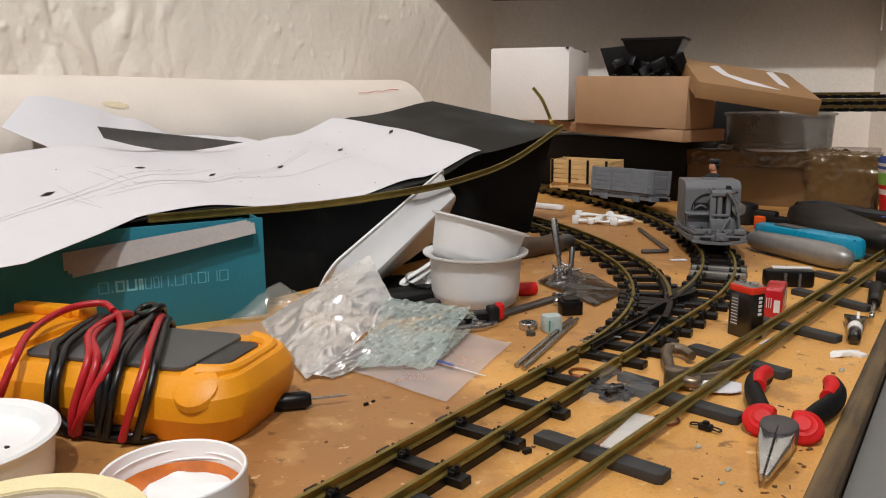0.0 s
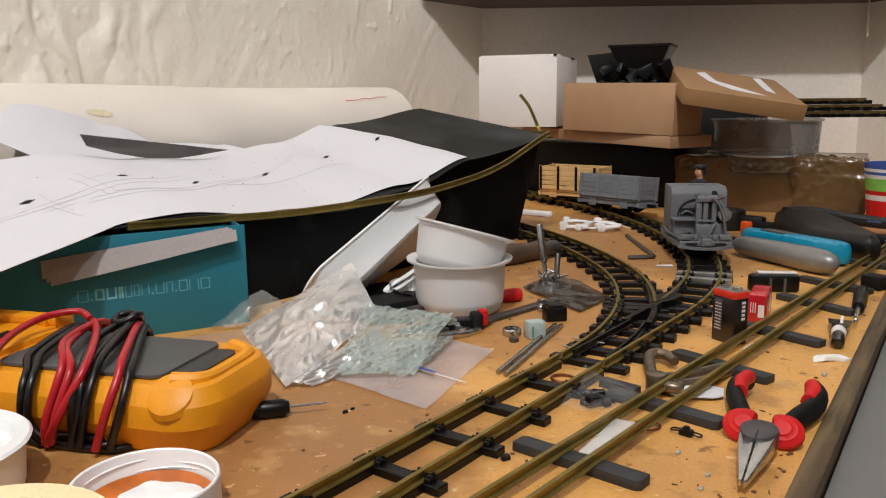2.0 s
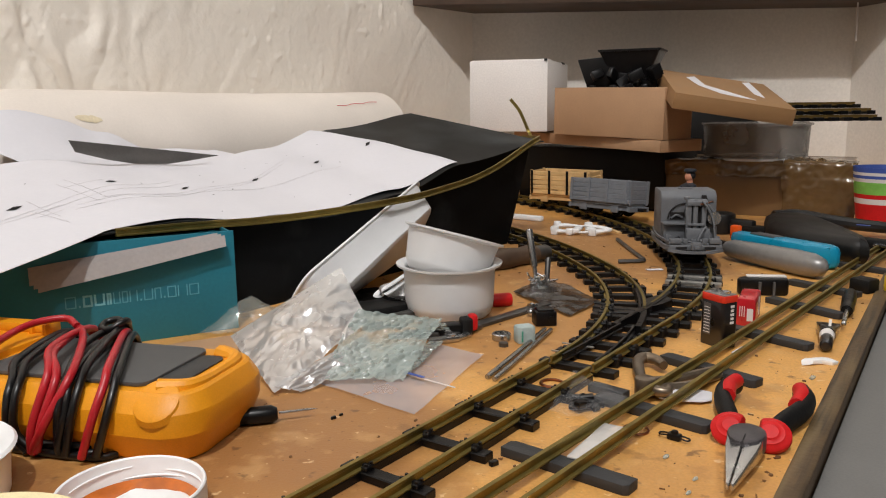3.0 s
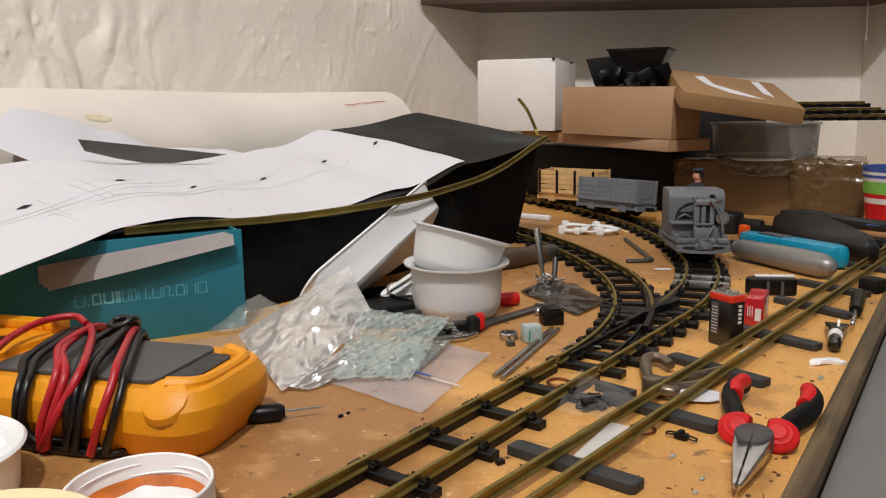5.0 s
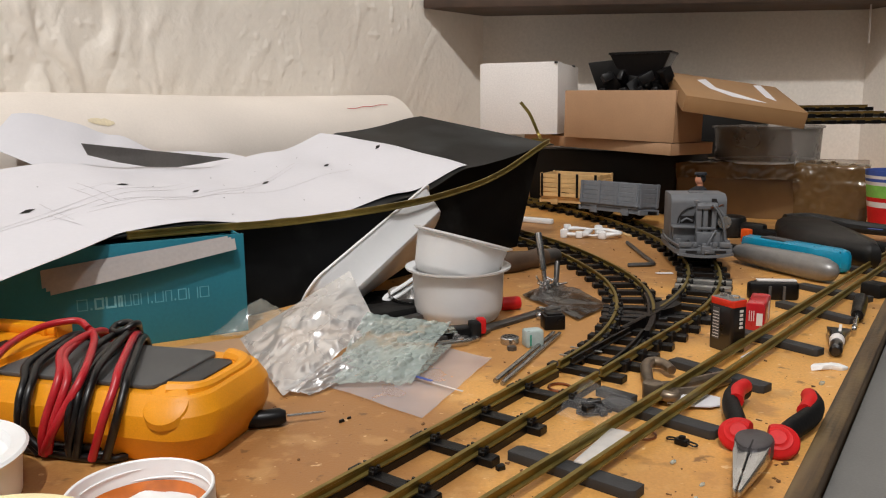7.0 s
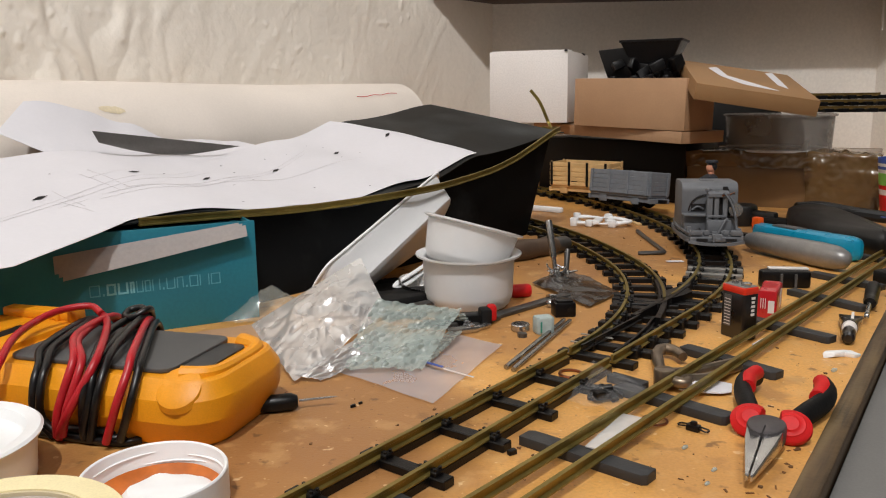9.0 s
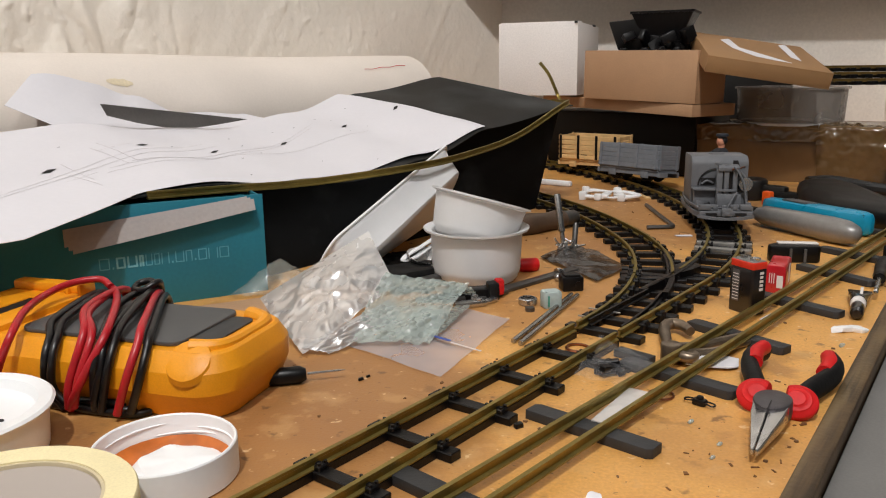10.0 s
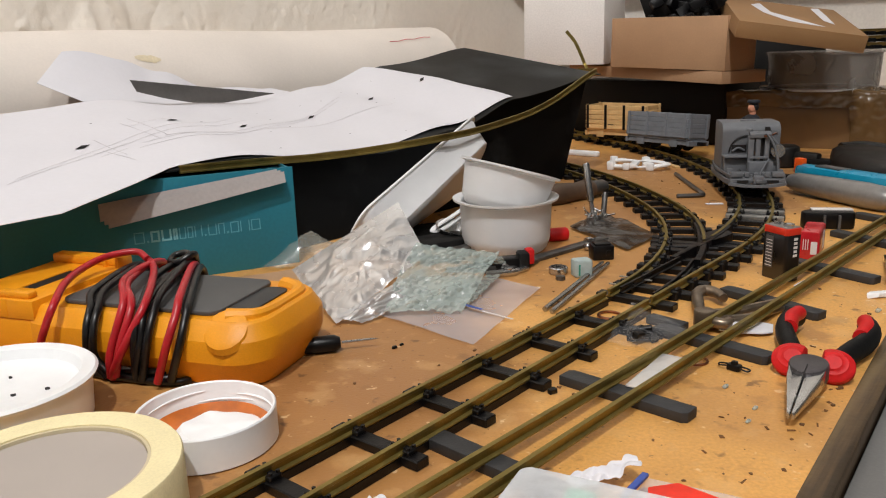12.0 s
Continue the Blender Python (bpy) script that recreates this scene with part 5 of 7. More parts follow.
part("label", box(0.006, 0.0008, 0.008, at=(0.0104, 0.0, 0.006), rot=(0, 0, 90)), M_orange, blk, "orange printed patch")
solo("black_block", join(box(0.026, 0.022, 0.018, bev=0.002), box(0.02, 0.018, 0.004, bev=0.0015, at=(0, 0, 0.0165)), cyl(0.004, 0.002, 14, at=(0.006, -0.0105, 0.009), rot=(90, 0, 0))), M_blackpl, pose(0.107, 0.738, 0, 0, 0, 8) @ Matrix.Scale(0.8, 4), "small black plastic block with a hole", "block")
rodlike("steel_bolt", (0.099, 0.79, 0.004), (0.107, 0.797, 0.004), [(0, 0.004), (0.5, 0.004), (0.55, 0.0022), (1, 0.0022)], M_steel, "small bright steel bolt", "bolt")
M_tubing = mat("dull_tubing", lin(160, 158, 154), rough=0.2, metal=0.85, var=0.25, scale=60, bump=0.1)
for d in (0.0, 0.0052):
    rodlike("steel_tube", (0.0404 + d, 0.5814 - d * 1.1, 0.0021), (0.1047 + d, 0.7138 - d * 0.4, 0.0021), [(0, 0.0012), (0.004, 0.0012), (0.0045, 0.0021), (0.98, 0.0021), (1, 0.0017)], M_tubing, "dull steel tube lying beside the track", "tube", "steel tubes")
solo("flat_file", join(box(0.13, 0.012, 0.004, bev=0.001, at=(0, 0, 0)), box(0.04, 0.02, 0.005, bev=0.002, at=(-0.07, 0, 0))), M_darksteel, pose(0.075, 0.765, 0, 0, 0, 45), "dark flat steel file", "file")
handle = thing("wooden_handled_tool", pose(0.115, 1.03, 0.012, 0, 0, 38), "dark wooden handled tool with a steel ferrule", "tool")
part("handle", lathe([(0, -0.06), (0.012, -0.058), (0.015, -0.03), (0.012, 0.0), (0.014, 0.02), (0.011, 0.03), (0, 0.03)], 20, rot=(0, 90, 0)), M_brownwood, handle)
part("ferrule", lathe([(0.010, 0.029), (0.0105, 0.031), (0.0105, 0.05), (0.008, 0.055), (0, 0.055)], 20, rot=(0, 90, 0)), M_darksteel, handle)
solo("dark_plastic_bag", crumple([(0.09, 0.865, 0.002), (0.135, 0.92, 0.006), (0.178, 0.815, 0.003), (0.135, 0.76, 0.002)], 0.004, 16, 5, 50, 40), film("smoke_film", lin(22, 21, 20), clear=0.12, rough=0.15, scale=60, ior=1.8), Matrix(), "crumpled dark plastic bag on the bench", "plastic bag", soft=180)
rodlike("steel_rod", (0.121, 0.90, 0.004), (0.113, 0.912, 0.067), [(0, 0.0028), (0.3, 0.0028), (0.32, 0.004), (0.97, 0.004), (1, 0.0034)], M_steel, "bright steel rod standing in a bag of screws", "rod")
rodlike("steel_rod", (0.135, 0.915, 0.002), (0.138, 0.925, 0.03), [(0, 0.003), (0.9, 0.0035), (1, 0.0025)], M_darksteel, "short dull steel pin", "rod")
for k in range(12):
    a, r = random.uniform(0, 6.28), random.uniform(0, 0.016)
    p = Vector((0.124 + r * math.cos(a), 0.893 + r * math.sin(a) * 0.7, 0.004 + random.uniform(0, 0.008)))
    d = Vector((random.uniform(-1, 1), random.uniform(-1, 1), random.uniform(-0.2, 0.6))).normalized() * 0.012
    rodlike("screw", p, p + d, [(0, 0.0026), (0.15, 0.0026), (0.2, 0.0012), (1, 0.0009)], M_steel, "small bright steel screw in a heap", "screw", "loose screws")

# ---------- things round the loop ----------
frames = thing("bogie_casting", pose(0.247, 1.285, 0.0, 0, 0, -20) @ Matrix.Diagonal((1.25, 1.25, 0.8, 1)), "white printed bogie frame lying on the bench", "model part")
part("ring", tube([(0.022 + 0.014 * math.cos(t), 0.002 + 0.013 * math.sin(t), 0.010) for t in [6.2832 * i / 26 for i in range(26)]], 0.0036, 8, closed=True), M_white, frames)
for y, z in ((-0.013, 0.007), (0.014, 0.013)):
    part("side_frame", rough_up(tube(smooth_path([(0.030, y * 0.9, 0.010), (0.010, y, z), (-0.012, y * 1.1, z), (-0.034, y, z)], 5), lambda t: 0.0034 + 0.0014 * math.sin(t * 9)), 0.0012, 130), M_white, frames)
part("bolster", rough_up(box(0.010, 0.034, 0.008, bev=0.002, at=(-0.006, 0, 0.006)), 0.0012, 120), M_white, frames)
for x, y, h in ((-0.034, -0.014, 0.018), (-0.036, 0.016, 0.022), (0.006, 0.018, 0.021), (0.016, -0.014, 0.016), (-0.014, -0.015, 0.015)):
    part("axle_box", rough_up(box(0.010, 0.010, h, bev=0.003, at=(x, y, 0)), 0.0014, 150, x * 100), M_white, frames)
solo("printed_bar", box(0.07, 0.012, 0.01, bev=0.003), M_white, pose(0.175, 1.455, 0, 0, 0, -38), "white printed plastic bar", "model part")
solo("wood_strip", box(0.05, 0.008, 0.003, bev=0.0005), M_pine, pose(0.304, 1.305, 0, 0, 0, -80), "short pale wooden strip", "wood strip")
solo("hex_key", tube(smooth_path([(0.288, 1.21, 0.003), (0.2855, 1.10, 0.003), (0.285, 1.045, 0.003), (0.282, 1.036, 0.003), (0.274, 1.033, 0.003), (0.248, 1.031, 0.003)], 4), 0.003, 6), M_darksteel, Matrix(), "bent dark steel hex key", "hex key")
solo("paper_scrap", rough_up(box(0.022, 0.008, 0.0008), 0.001, 120), M_paper, pose(0.284, 0.985, 0.0008, 0, 0, 5), "tiny white paper scrap", "paper scrap")


# ---------- batteries ----------
def nine_volt(m, wrap, top, label):
    b = thing("nine_volt_battery", m, label, "battery", "nine-volt batteries")
    part("case", prism(rrect(0.0265, 0.0175, 0.003), 0.0425, at=(0, 0, 0), bev=0.0006), wrap, b)
    band = part("top_band", prism(rrect(0.0269, 0.0179, 0.003), 0.0062, at=(0, 0, 0.0403), bev=0.0008), top, b, "red plastic top band")
    part("top_plate", prism(rrect(0.0245, 0.0155, 0.002), 0.0005, at=(0, 0, 0.0464)), M_silver, b, "bright metal top plate")
    part("terminal", lathe([(0, 0.0468), (0.003, 0.0468), (0.003, 0.0488), (0.0034, 0.0492), (0, 0.0492)], 16, at=(-0.0063, 0, 0)), M_steel, band, "bright steel snap terminal")
    part("terminal", lathe([(0.0024, 0.0468), (0.0044, 0.0468), (0.0048, 0.0494), (0.0034, 0.0494), (0.0026, 0.048)], 6, at=(0.0063, 0, 0)), M_steel, band, "bright steel snap terminal")
    return b


M_batt = mat("battery_black", lin(24, 20, 20), rough=0.3, var=0.1, coat=0.4)
M_battred = mat("battery_red", lin(190, 28, 40), rough=0.3, var=0.08, coat=0.4)
M_battop = mat("battery_top_red", lin(216, 52, 30), rough=0.35, var=0.06)
b1 = nine_volt(pose(0.2500, 0.6640, 0, 0, 0, -64), M_batt, M_battop, "black nine-volt battery with an orange-red top standing upright")
part("print_block", box(0.008, 0.0003, 0.028, at=(-0.005, -0.00895, 0.010)), mat("print_grey", lin(84, 80, 78), rough=0.4), b1, "grey block of unreadable print")
for k in range(9):
    part("print_bar", box(0.0072 - 0.0004 * (k % 3), 0.0003, 0.0006, at=(-0.005, -0.0092, 0.0115 + 0.0028 * k)), M_cupwhite, b1, "row of unreadable small print")
for k in range(5):
    part("print_bar", box(0.0003, 0.0042 - 0.0008 * (k % 2), 0.0022, at=(0.01345, 0.0015, 0.0215 + 0.0036 * k)), M_cupwhite, b1, "white printed bar")
b2 = nine_volt(Matrix(), M_battred, M_battred, "red nine-volt battery lying on its side")
b2.matrix_basis = pose(0.2960, 0.7200, 0.0, 0, 0, 62) @ pose(0, 0, 0.01345, 0, 90, 0)
part("print_patch", box(0.017, 0.0003, 0.009, at=(0, -0.00895, 0.030)), M_cupwhite, b2, "white printed patch")
part("print_patch", box(0.012, 0.0055, 0.0004, at=(0.002, -0.0042, -0.0004)), M_cupwhite, b2, "white printed patch")
for k in range(3):
    part("print_bar", box(0.010, 0.0007, 0.0004, at=(-0.001, 0.001 + 0.002 * k, -0.0004)), M_cupwhite, b2, "thin white printed line")

clampb = thing("spring_clip", pose(0.366, 0.848, 0, 0, 0, -8), "black plastic clip with a pale metal top edge", "clip")
part("body", prism([(-0.026, -0.009), (0.024, -0.01), (0.027, -0.004), (0.026, 0.008), (0.018, 0.011), (-0.018, 0.01), (-0.028, 0.002)], 0.019, bev=0.003), M_blackpl, clampb)
part("top_plate", box(0.042, 0.010, 0.0018, bev=0.0006, at=(0.004, 0.004, 0.019)), M_cupwhite, clampb, "pale top plate")
for x in (-0.006, 0.009):
    part("rib", box(0.0025, 0.003, 0.015, at=(x, -0.011, 0.001)), M_greypl, clampb)

knife = thing("craft_knife", pose(0.436, 0.978, 0, 0, 0, -66.5), "silver round-handled craft knife on the bench", "knife")
part("handle", lathe([(0, -0.085), (0.009, -0.084), (0.0128, -0.072), (0.0145, -0.02), (0.0158, 0.035), (0.0148, 0.058), (0.011, 0.070), (0.005, 0.0755), (0, 0.0765)], 28, at=(0, 0, 0.0155), rot=(0, 90, 0)), M_silver, knife)
kn = thing("utility_knife", pose(0.474, 1.035, 0, 0, 0, -62), "bright blue utility knife with an orange slider", "knife")
part("body", prism([(-0.09, -0.008), (-0.06, -0.014), (0.04, -0.017), (0.066, -0.014), (0.078, -0.006), (0.078, 0.007), (0.064, 0.015), (0.0, 0.016), (-0.05, 0.013), (-0.085, 0.007)], 0.030, at=(0, 0, 0.001), bev=0.0085), M_blue, kn)
part("grip", prism([(-0.05, -0.008), (-0.01, -0.010), (0.0, 0.004), (-0.045, 0.008)], 0.004, at=(-0.004, 0, 0.0285), bev=0.0015), M_greypl, kn, "grey rubber grip")
part("slider", box(0.014, 0.01, 0.02, bev=0.002, at=(-0.084, 0.0, 0.018)), M_orange, kn, "orange slider")
part("blade_holder", box(0.05, 0.012, 0.008, bev=0.001, at=(-0.115, 0, 0.004)), M_rubber, kn)
M_clamp = mat("worn_black_plastic", lin(19, 17, 16), rough=0.45, var=0.2, scale=30, bump=0.1)
gun = thing("black_clamp", pose(0.56, 1.175, 0, 0, 0, -50), "large black plastic clamp with a red pad", "clamp")
part("bar", box(0.30, 0.022, 0.014, bev=0.003, at=(0.03, 0, 0.004)), M_rubber, gun)
part("steel_bar", box(0.12, 0.014, 0.004, bev=0.001, at=(0.17, -0.024, 0.010), rot=(0, 0, -12)), M_tubing, gun, "grey steel bar")
home = gun.matrix_basis.inverted()
part("grip", rough_up(moved(prism([(0.503, 1.08), (0.505, 1.17), (0.530, 1.245), (0.565, 1.268), (0.600, 1.255), (0.606, 1.20), (0.596, 1.11), (0.580, 1.03), (0.560, 0.985), (0.545, 0.985), (0.524, 1.03)], 0.036, bev=0.013), home), 0.003, 22, 5), M_clamp, gun, soft=60)
part("trigger", moved(tube(smooth_path([(0.555, 1.262, 0.026), (0.595, 1.262, 0.028), (0.632, 1.232, 0.024), (0.690, 1.205, 0.018), (0.76, 1.185, 0.014)], 6), lambda t: 0.012 - 0.004 * t, 10), home), M_clamp, gun)
part("slot", box(0.030, 0.006, 0.0006, at=(0.015, 0.040, 0.0362), rot=(0, 0, -20)), M_hair_gaps, gun, "dark slot")
part("print_mark", box(0.018, 0.007, 0.0004, at=(0.09, -0.004, 0.0362), rot=(0, 0, 8)), M_blueprint, gun, "small faded blue print")
part("jaw", join(cyl(0.024, 0.034, 24, at=(-0.135, 0, 0), bev=0.005), box(0.05, 0.016, 0.026, bev=0.004, at=(-0.10, 0, 0))), M_clamp, gun)
part("pad", cyl(0.008, 0.008, 18, at=(-0.14, -0.020, 0.0085), rot=(90, 0, 0), bev=0.001), M_red, gun, "red rubber pad")
solo("flat_bar", box(0.26, 0.022, 0.006, bev=0.001), M_rubber, pose(0.66, 1.10, 0, 0, 0, -18), "black flat bar beside the clamp", "bar")
solo("white_card_scrap", box(0.05, 0.04, 0.001), M_paper, pose(0.66, 1.155, 0.0, 0, 0, -12), "small white card scrap", "card")

# ---------- things by the loose rails ----------
M_gunmetal = mat("gunmetal", lin(84, 80, 82), rough=0.42, metal=0.35, var=0.15, scale=60, bump=0.15)
pl = thing("long_nosed_pliers", pose(0.1857, 0.4370, 0, 0, 0, 60.5) @ Matrix.Scale(0.92, 4), "long-nosed pliers with red and black grips, jaws towards the camera", "pliers")
# local x runs from the jaws back to the grips
for sgn in (-1, 1):
    jaw = part("jaw", prism([(-0.065, 0.0004 * sgn), (-0.012, 0.0004 * sgn), (0.006, 0.0004 * sgn), (0.006, 0.0105 * sgn), (-0.008, 0.0110 * sgn), (-0.022, 0.0098 * sgn), (-0.045, 0.0058 * sgn), (-0.065, 0.0022 * sgn)], 0.011, at=(0, 0, 0.006), bev=0.0009), M_steel, pl, "bright steel jaw")
    for v in jaw.data.vertices:                 # the jaws thin out towards the tip
        v.co.z = 0.006 + (v.co.z - 0.006) * min(1.0, 0.40 + 0.75 * (v.co.x + 0.065) / 0.065)
    disc = lathe([(0, 0.0100), (0.0050, 0.0098), (0.0062, 0.0086), (0.0085, 0.0082), (0.0097, 0.0066), (0.0112, 0.0060), (0.0122, 0.0046), (0.0122, 0.0010), (0.0110, 0), (0, 0)], 32, at=(0, 0, 0.0))
    bmesh.ops.scale(disc, vec=(1.0, 1.12, 1.0), verts=disc.verts)
    for v in disc.verts:                        # flat where the two guards meet
        v.co.y = sgn * max(-0.0078 + 0.25 * v.co.z, sgn * v.co.y)
    part("grip_guard", moved(disc, pose(0.0215, 0.0122 * sgn, 0.0075, 0, -42, 0)), M_red, pl, "red moulded grip guard with ridges")
    path = smooth_path([(0.028, 0.0125 * sgn, 0.0075), (0.045, 0.0185 * sgn, 0.0102), (0.074, 0.0270 * sgn, 0.0105), (0.096, 0.0285 * sgn, 0.0105), (0.112, 0.0235 * sgn, 0.0105)], 6)
    grip = part("grip", sweep([(0.0064 * math.cos(t), 0.0084 * math.sin(t)) for t in [2 * math.pi * i / 14 for i in range(14)]], path), M_rubber, pl, "black rubber grip", soft=50)
    ins = smooth_path([(0.072, 0.0235 * sgn, 0.0142), (0.092, 0.0255 * sgn, 0.0150), (0.109, 0.0228 * sgn, 0.0142)], 5)
    part("grip_inlay", sweep([(0.0058 * math.cos(t), 0.0058 * math.sin(t)) for t in [2 * math.pi * i / 12 for i in range(12)]], ins), M_red, grip, "red rubber inlay")
plate = part("pivot", prism([(0.015 * math.cos(radians(d)) * (1.0 if math.cos(radians(d)) > 0 else 1.3), 0.0122 * math.sin(radians(d))) for d in range(0, 360, 15)], 0.0135, at=(0.0, 0, 0.0050), bev=0.0025), M_gunmetal, pl, "dark grey rounded pivot plate")
part("slit", box(0.014, 0.0007, 0.0004, at=(-0.014, 0, 0.0186)), M_hair_gaps, plate, "dark slit between the jaws")

wr = thing("worn_pliers", Matrix(), "worn steel pincers lying under the loose rails", "pincers")
part("jaw", tube(smooth_path([(0.1800, 0.588, 0.007), (0.1772, 0.602, 0.0075), (0.1695, 0.607, 0.0075), (0.1618, 0.596, 0.008), (0.1570, 0.575, 0.008), (0.1540, 0.556, 0.008), (0.1516, 0.541, 0.008)], 6), lambda t: 0.0028 + 0.0019 * math.sin(math.pi * min(1.0, 0.15 + t * 0.8)), 12), M_rust, wr)
part("jaw", tube(smooth_path([(0.1516, 0.541, 0.008), (0.158, 0.531, 0.0078), (0.165, 0.529, 0.0075), (0.1685, 0.536, 0.0072)], 6), lambda t: 0.0045 - 0.0013 * t, 12), M_rust, wr)
part("pivot", cyl(0.0075, 0.0135, 20, at=(0.1525, 0.541, 0.001), bev=0.0015), M_rust, wr)
part("handle", tube(smooth_path([(0.154, 0.548, 0.0075), (0.166, 0.555, 0.0055), (0.180, 0.562, 0.0042), (0.200, 0.574, 0.0040), (0.226, 0.588, 0.0040)], 6), lambda t: 0.0046 - 0.0012 * t, 10), M_rust, wr)
part("handle", tube(smooth_path([(0.156, 0.539, 0.0065), (0.172, 0.546, 0.0042), (0.190, 0.553, 0.0036), (0.220, 0.574, 0.0036)], 6), lambda t: 0.0042 - 0.001 * t, 10), M_rust, wr)
solo("white_paper_scrap", rough_up(prism([(-0.024, -0.004), (-0.012, -0.010), (0.004, -0.013), (0.012, -0.009), (0.016, 0.004), (0.004, 0.018), (-0.004, 0.022), (-0.010, 0.008)], 0.001), 0.002, 60, 2), M_paper, pose(0.184, 0.533, 0.0022, 0, 0, 0), "torn white paper scrap under the pincers", "paper scrap")
solo("white_paper_scrap", rough_up(prism([(-0.012, -0.004), (0.012, 0.0), (0.013, 0.007), (-0.008, 0.006)], 0.001), 0.001, 90), M_paper, pose(0.262, 0.638, 0.001, 0, 0, 42), "small torn white paper scrap", "paper scrap")
bagm = thing("parts_bag", Matrix(), "clear bag with a small black part inside", "plastic bag")
part("film", crumple([(0.0767, 0.5034, 0.004), (0.1051, 0.5693, 0.007), (0.1357, 0.5232, 0.007), (0.1098, 0.4734, 0.004)], 0.0050, 34, 11, 50, 50, 0.0030), film("thin_bag", (0.80, 0.80, 0.82), clear=0.92, rough=0.14, scale=40, ior=1.8), bagm, soft=180)
bits = []
for k in range(9):
    a = k * 2.4
    bits.append(box(0.0095 - 0.0006 * (k % 3), 0.0055, 0.0035 + 0.0007 * (k % 4), bev=0.0006, at=(0.1042 + 0.0022 * k ** 0.8 * math.cos(a), 0.5190 + 0.0018 * k ** 0.8 * math.sin(a), 0.0004 + 0.0009 * (k % 4)), rot=(8 * (k % 3), 10 * (k % 2), 57 * k), seg=1))
for k in range(4):
    a, cx, cy = 1.3 * k, 0.1042 + 0.006 * math.cos(1.6 * k), 0.5190 + 0.005 * math.sin(1.6 * k)
    bits.append(tube([(cx + 0.0028 * math.cos(t), cy + 0.0028 * math.sin(t) * math.cos(a), 0.0058 + 0.0028 * math.sin(t) * math.sin(a)) for t in [6.2832 * i / 12 for i in range(12)]], 0.0007, 6, closed=True))
part("contents", join(*bits), M_blackpl, bagm, "small black moulded part")
solo("clear_strip", box(0.0150, 0.058, 0.0012, bev=0.0003), film("frosted_strip", (0.78, 0.78, 0.77), clear=0.45, rough=0.35), pose(0.0985, 0.4465, 0.0065, 0, 0, -33.7), "frosted clear plastic strip between the loose rails", "plastic strip")


def coupler(m):
    c = thing("coupling", m, "small black printed coupling with two loops", "coupling", "couplings")
    part("block", join(box(0.012, 0.008, 0.006, bev=0.0015), box(0.006, 0.006, 0.009, bev=0.002)), M_blackpl, c)
    for sx in (-1, 1):
        part("loop", tube(smooth_path([(sx * 0.005, -0.002, 0.004), (sx * 0.012, -0.003, 0.003), (sx * 0.014, 0, 0.003), (sx * 0.012, 0.003, 0.003), (sx * 0.005, 0.002, 0.004)], 4), 0.0008, 6), M_blackpl, c)
    return c


coupler(pose(0.151, 0.464, 0, 0, 0, -42) @ Matrix.Scale(0.72, 4))
solo("copper_ring", tube([(0.0085 * math.cos(t), 0.0085 * math.sin(t), 0.0012) for t in [6.2832 * i / 28 for i in range(28)]], 0.0012, 7, closed=True), M_copper, pose(0.089, 0.568, 0), "thin copper ring lying inside the track", "ring", "copper rings")
solo("copper_ring", tube([(0.008 * math.cos(t), 0.008 * math.sin(t), 0.0012) for t in [6.2832 * i / 28 for i in range(28)]], 0.0008, 7, closed=True), M_copper, pose(0.13, 0.478, 0), "thin copper ring under the loose rails", "ring", "copper rings")
solo("black_strip_piece", box(0.03, 0.010, 0.006, bev=0.0008), M_sleeper, pose(0.127, 0.545, 0, 0, 0, -45), "short matt black strip under the bag", "strip")
gl = thing("glue_tube", pose(0.346, 0.662, 0, 0, 0, -118) @ Matrix.Diagonal((1.0, 0.78, 0.85, 1)), "small black and white glue tube lying on its side", "glue tube")
part("tube", shell([(0.002, 0.026, 0.0009, 0), (0.006, 0.024, 0.002, 0.012), (0.014, 0.018, 0.006, 0.03), (0.017, 0.017, 0.008, 0.042)], n=5), M_batt, gl).matrix_basis = pose(-0.042, 0, 0.0088, 0, 90, 0)
part("shoulder", lathe([(0.0078, 0), (0.0082, 0.002), (0.0080, 0.006), (0.0070, 0.009), (0.0060, 0.010), (0, 0.010)], 20, at=(0.0, 0, 0.0088), rot=(0, 90, 0)), M_cupwhite, gl, "white band")
part("cap", lathe([(0.0068, 0), (0.0072, 0.004), (0.0072, 0.015), (0.0064, 0.020), (0.004, 0.022), (0, 0.022)], 18, at=(0.0095, 0, 0.0074), rot=(0, 90, 0)), M_batt, gl, "black cap")
for k in range(4):
    part("print_bar", box(0.004, 0.003, 0.0003, at=(-0.028 + 0.006 * k, 0.002, 0.0165), rot=(0, 12, 0)), M_cupwhite, gl, "white printed bar")
solo("white_scrap", rough_up(prism([(-0.018, -0.002), (-0.010, -0.005), (0.002, -0.003), (0.012, -0.006), (0.018, -0.001), (0.012, 0.004), (0.004, 0.002), (-0.006, 0.006), (-0.014, 0.004)], 0.005, bev=0.001), 0.003, 120), M_white, pose(0.312, 0.606, 0, 0, 0, 4) @ Matrix.Scale(0.85, 4), "torn piece of white plastic", "scrap")
scr = thing("screwdriver", pose(0.405, 0.742, 0, 0, 0, 60), "black-handled screwdriver on the bench edge", "screwdriver")
part("handle", lathe([(0, 0.0), (0.0055, 0.001), (0.0066, 0.012), (0.0052, 0.02), (0.0066, 0.03), (0.0072, 0.06), (0.0062, 0.082), (0.004, 0.088), (0, 0.088)], 20, at=(0, 0, 0.0075), rot=(0, 90, 0)), M_blackpl, scr)
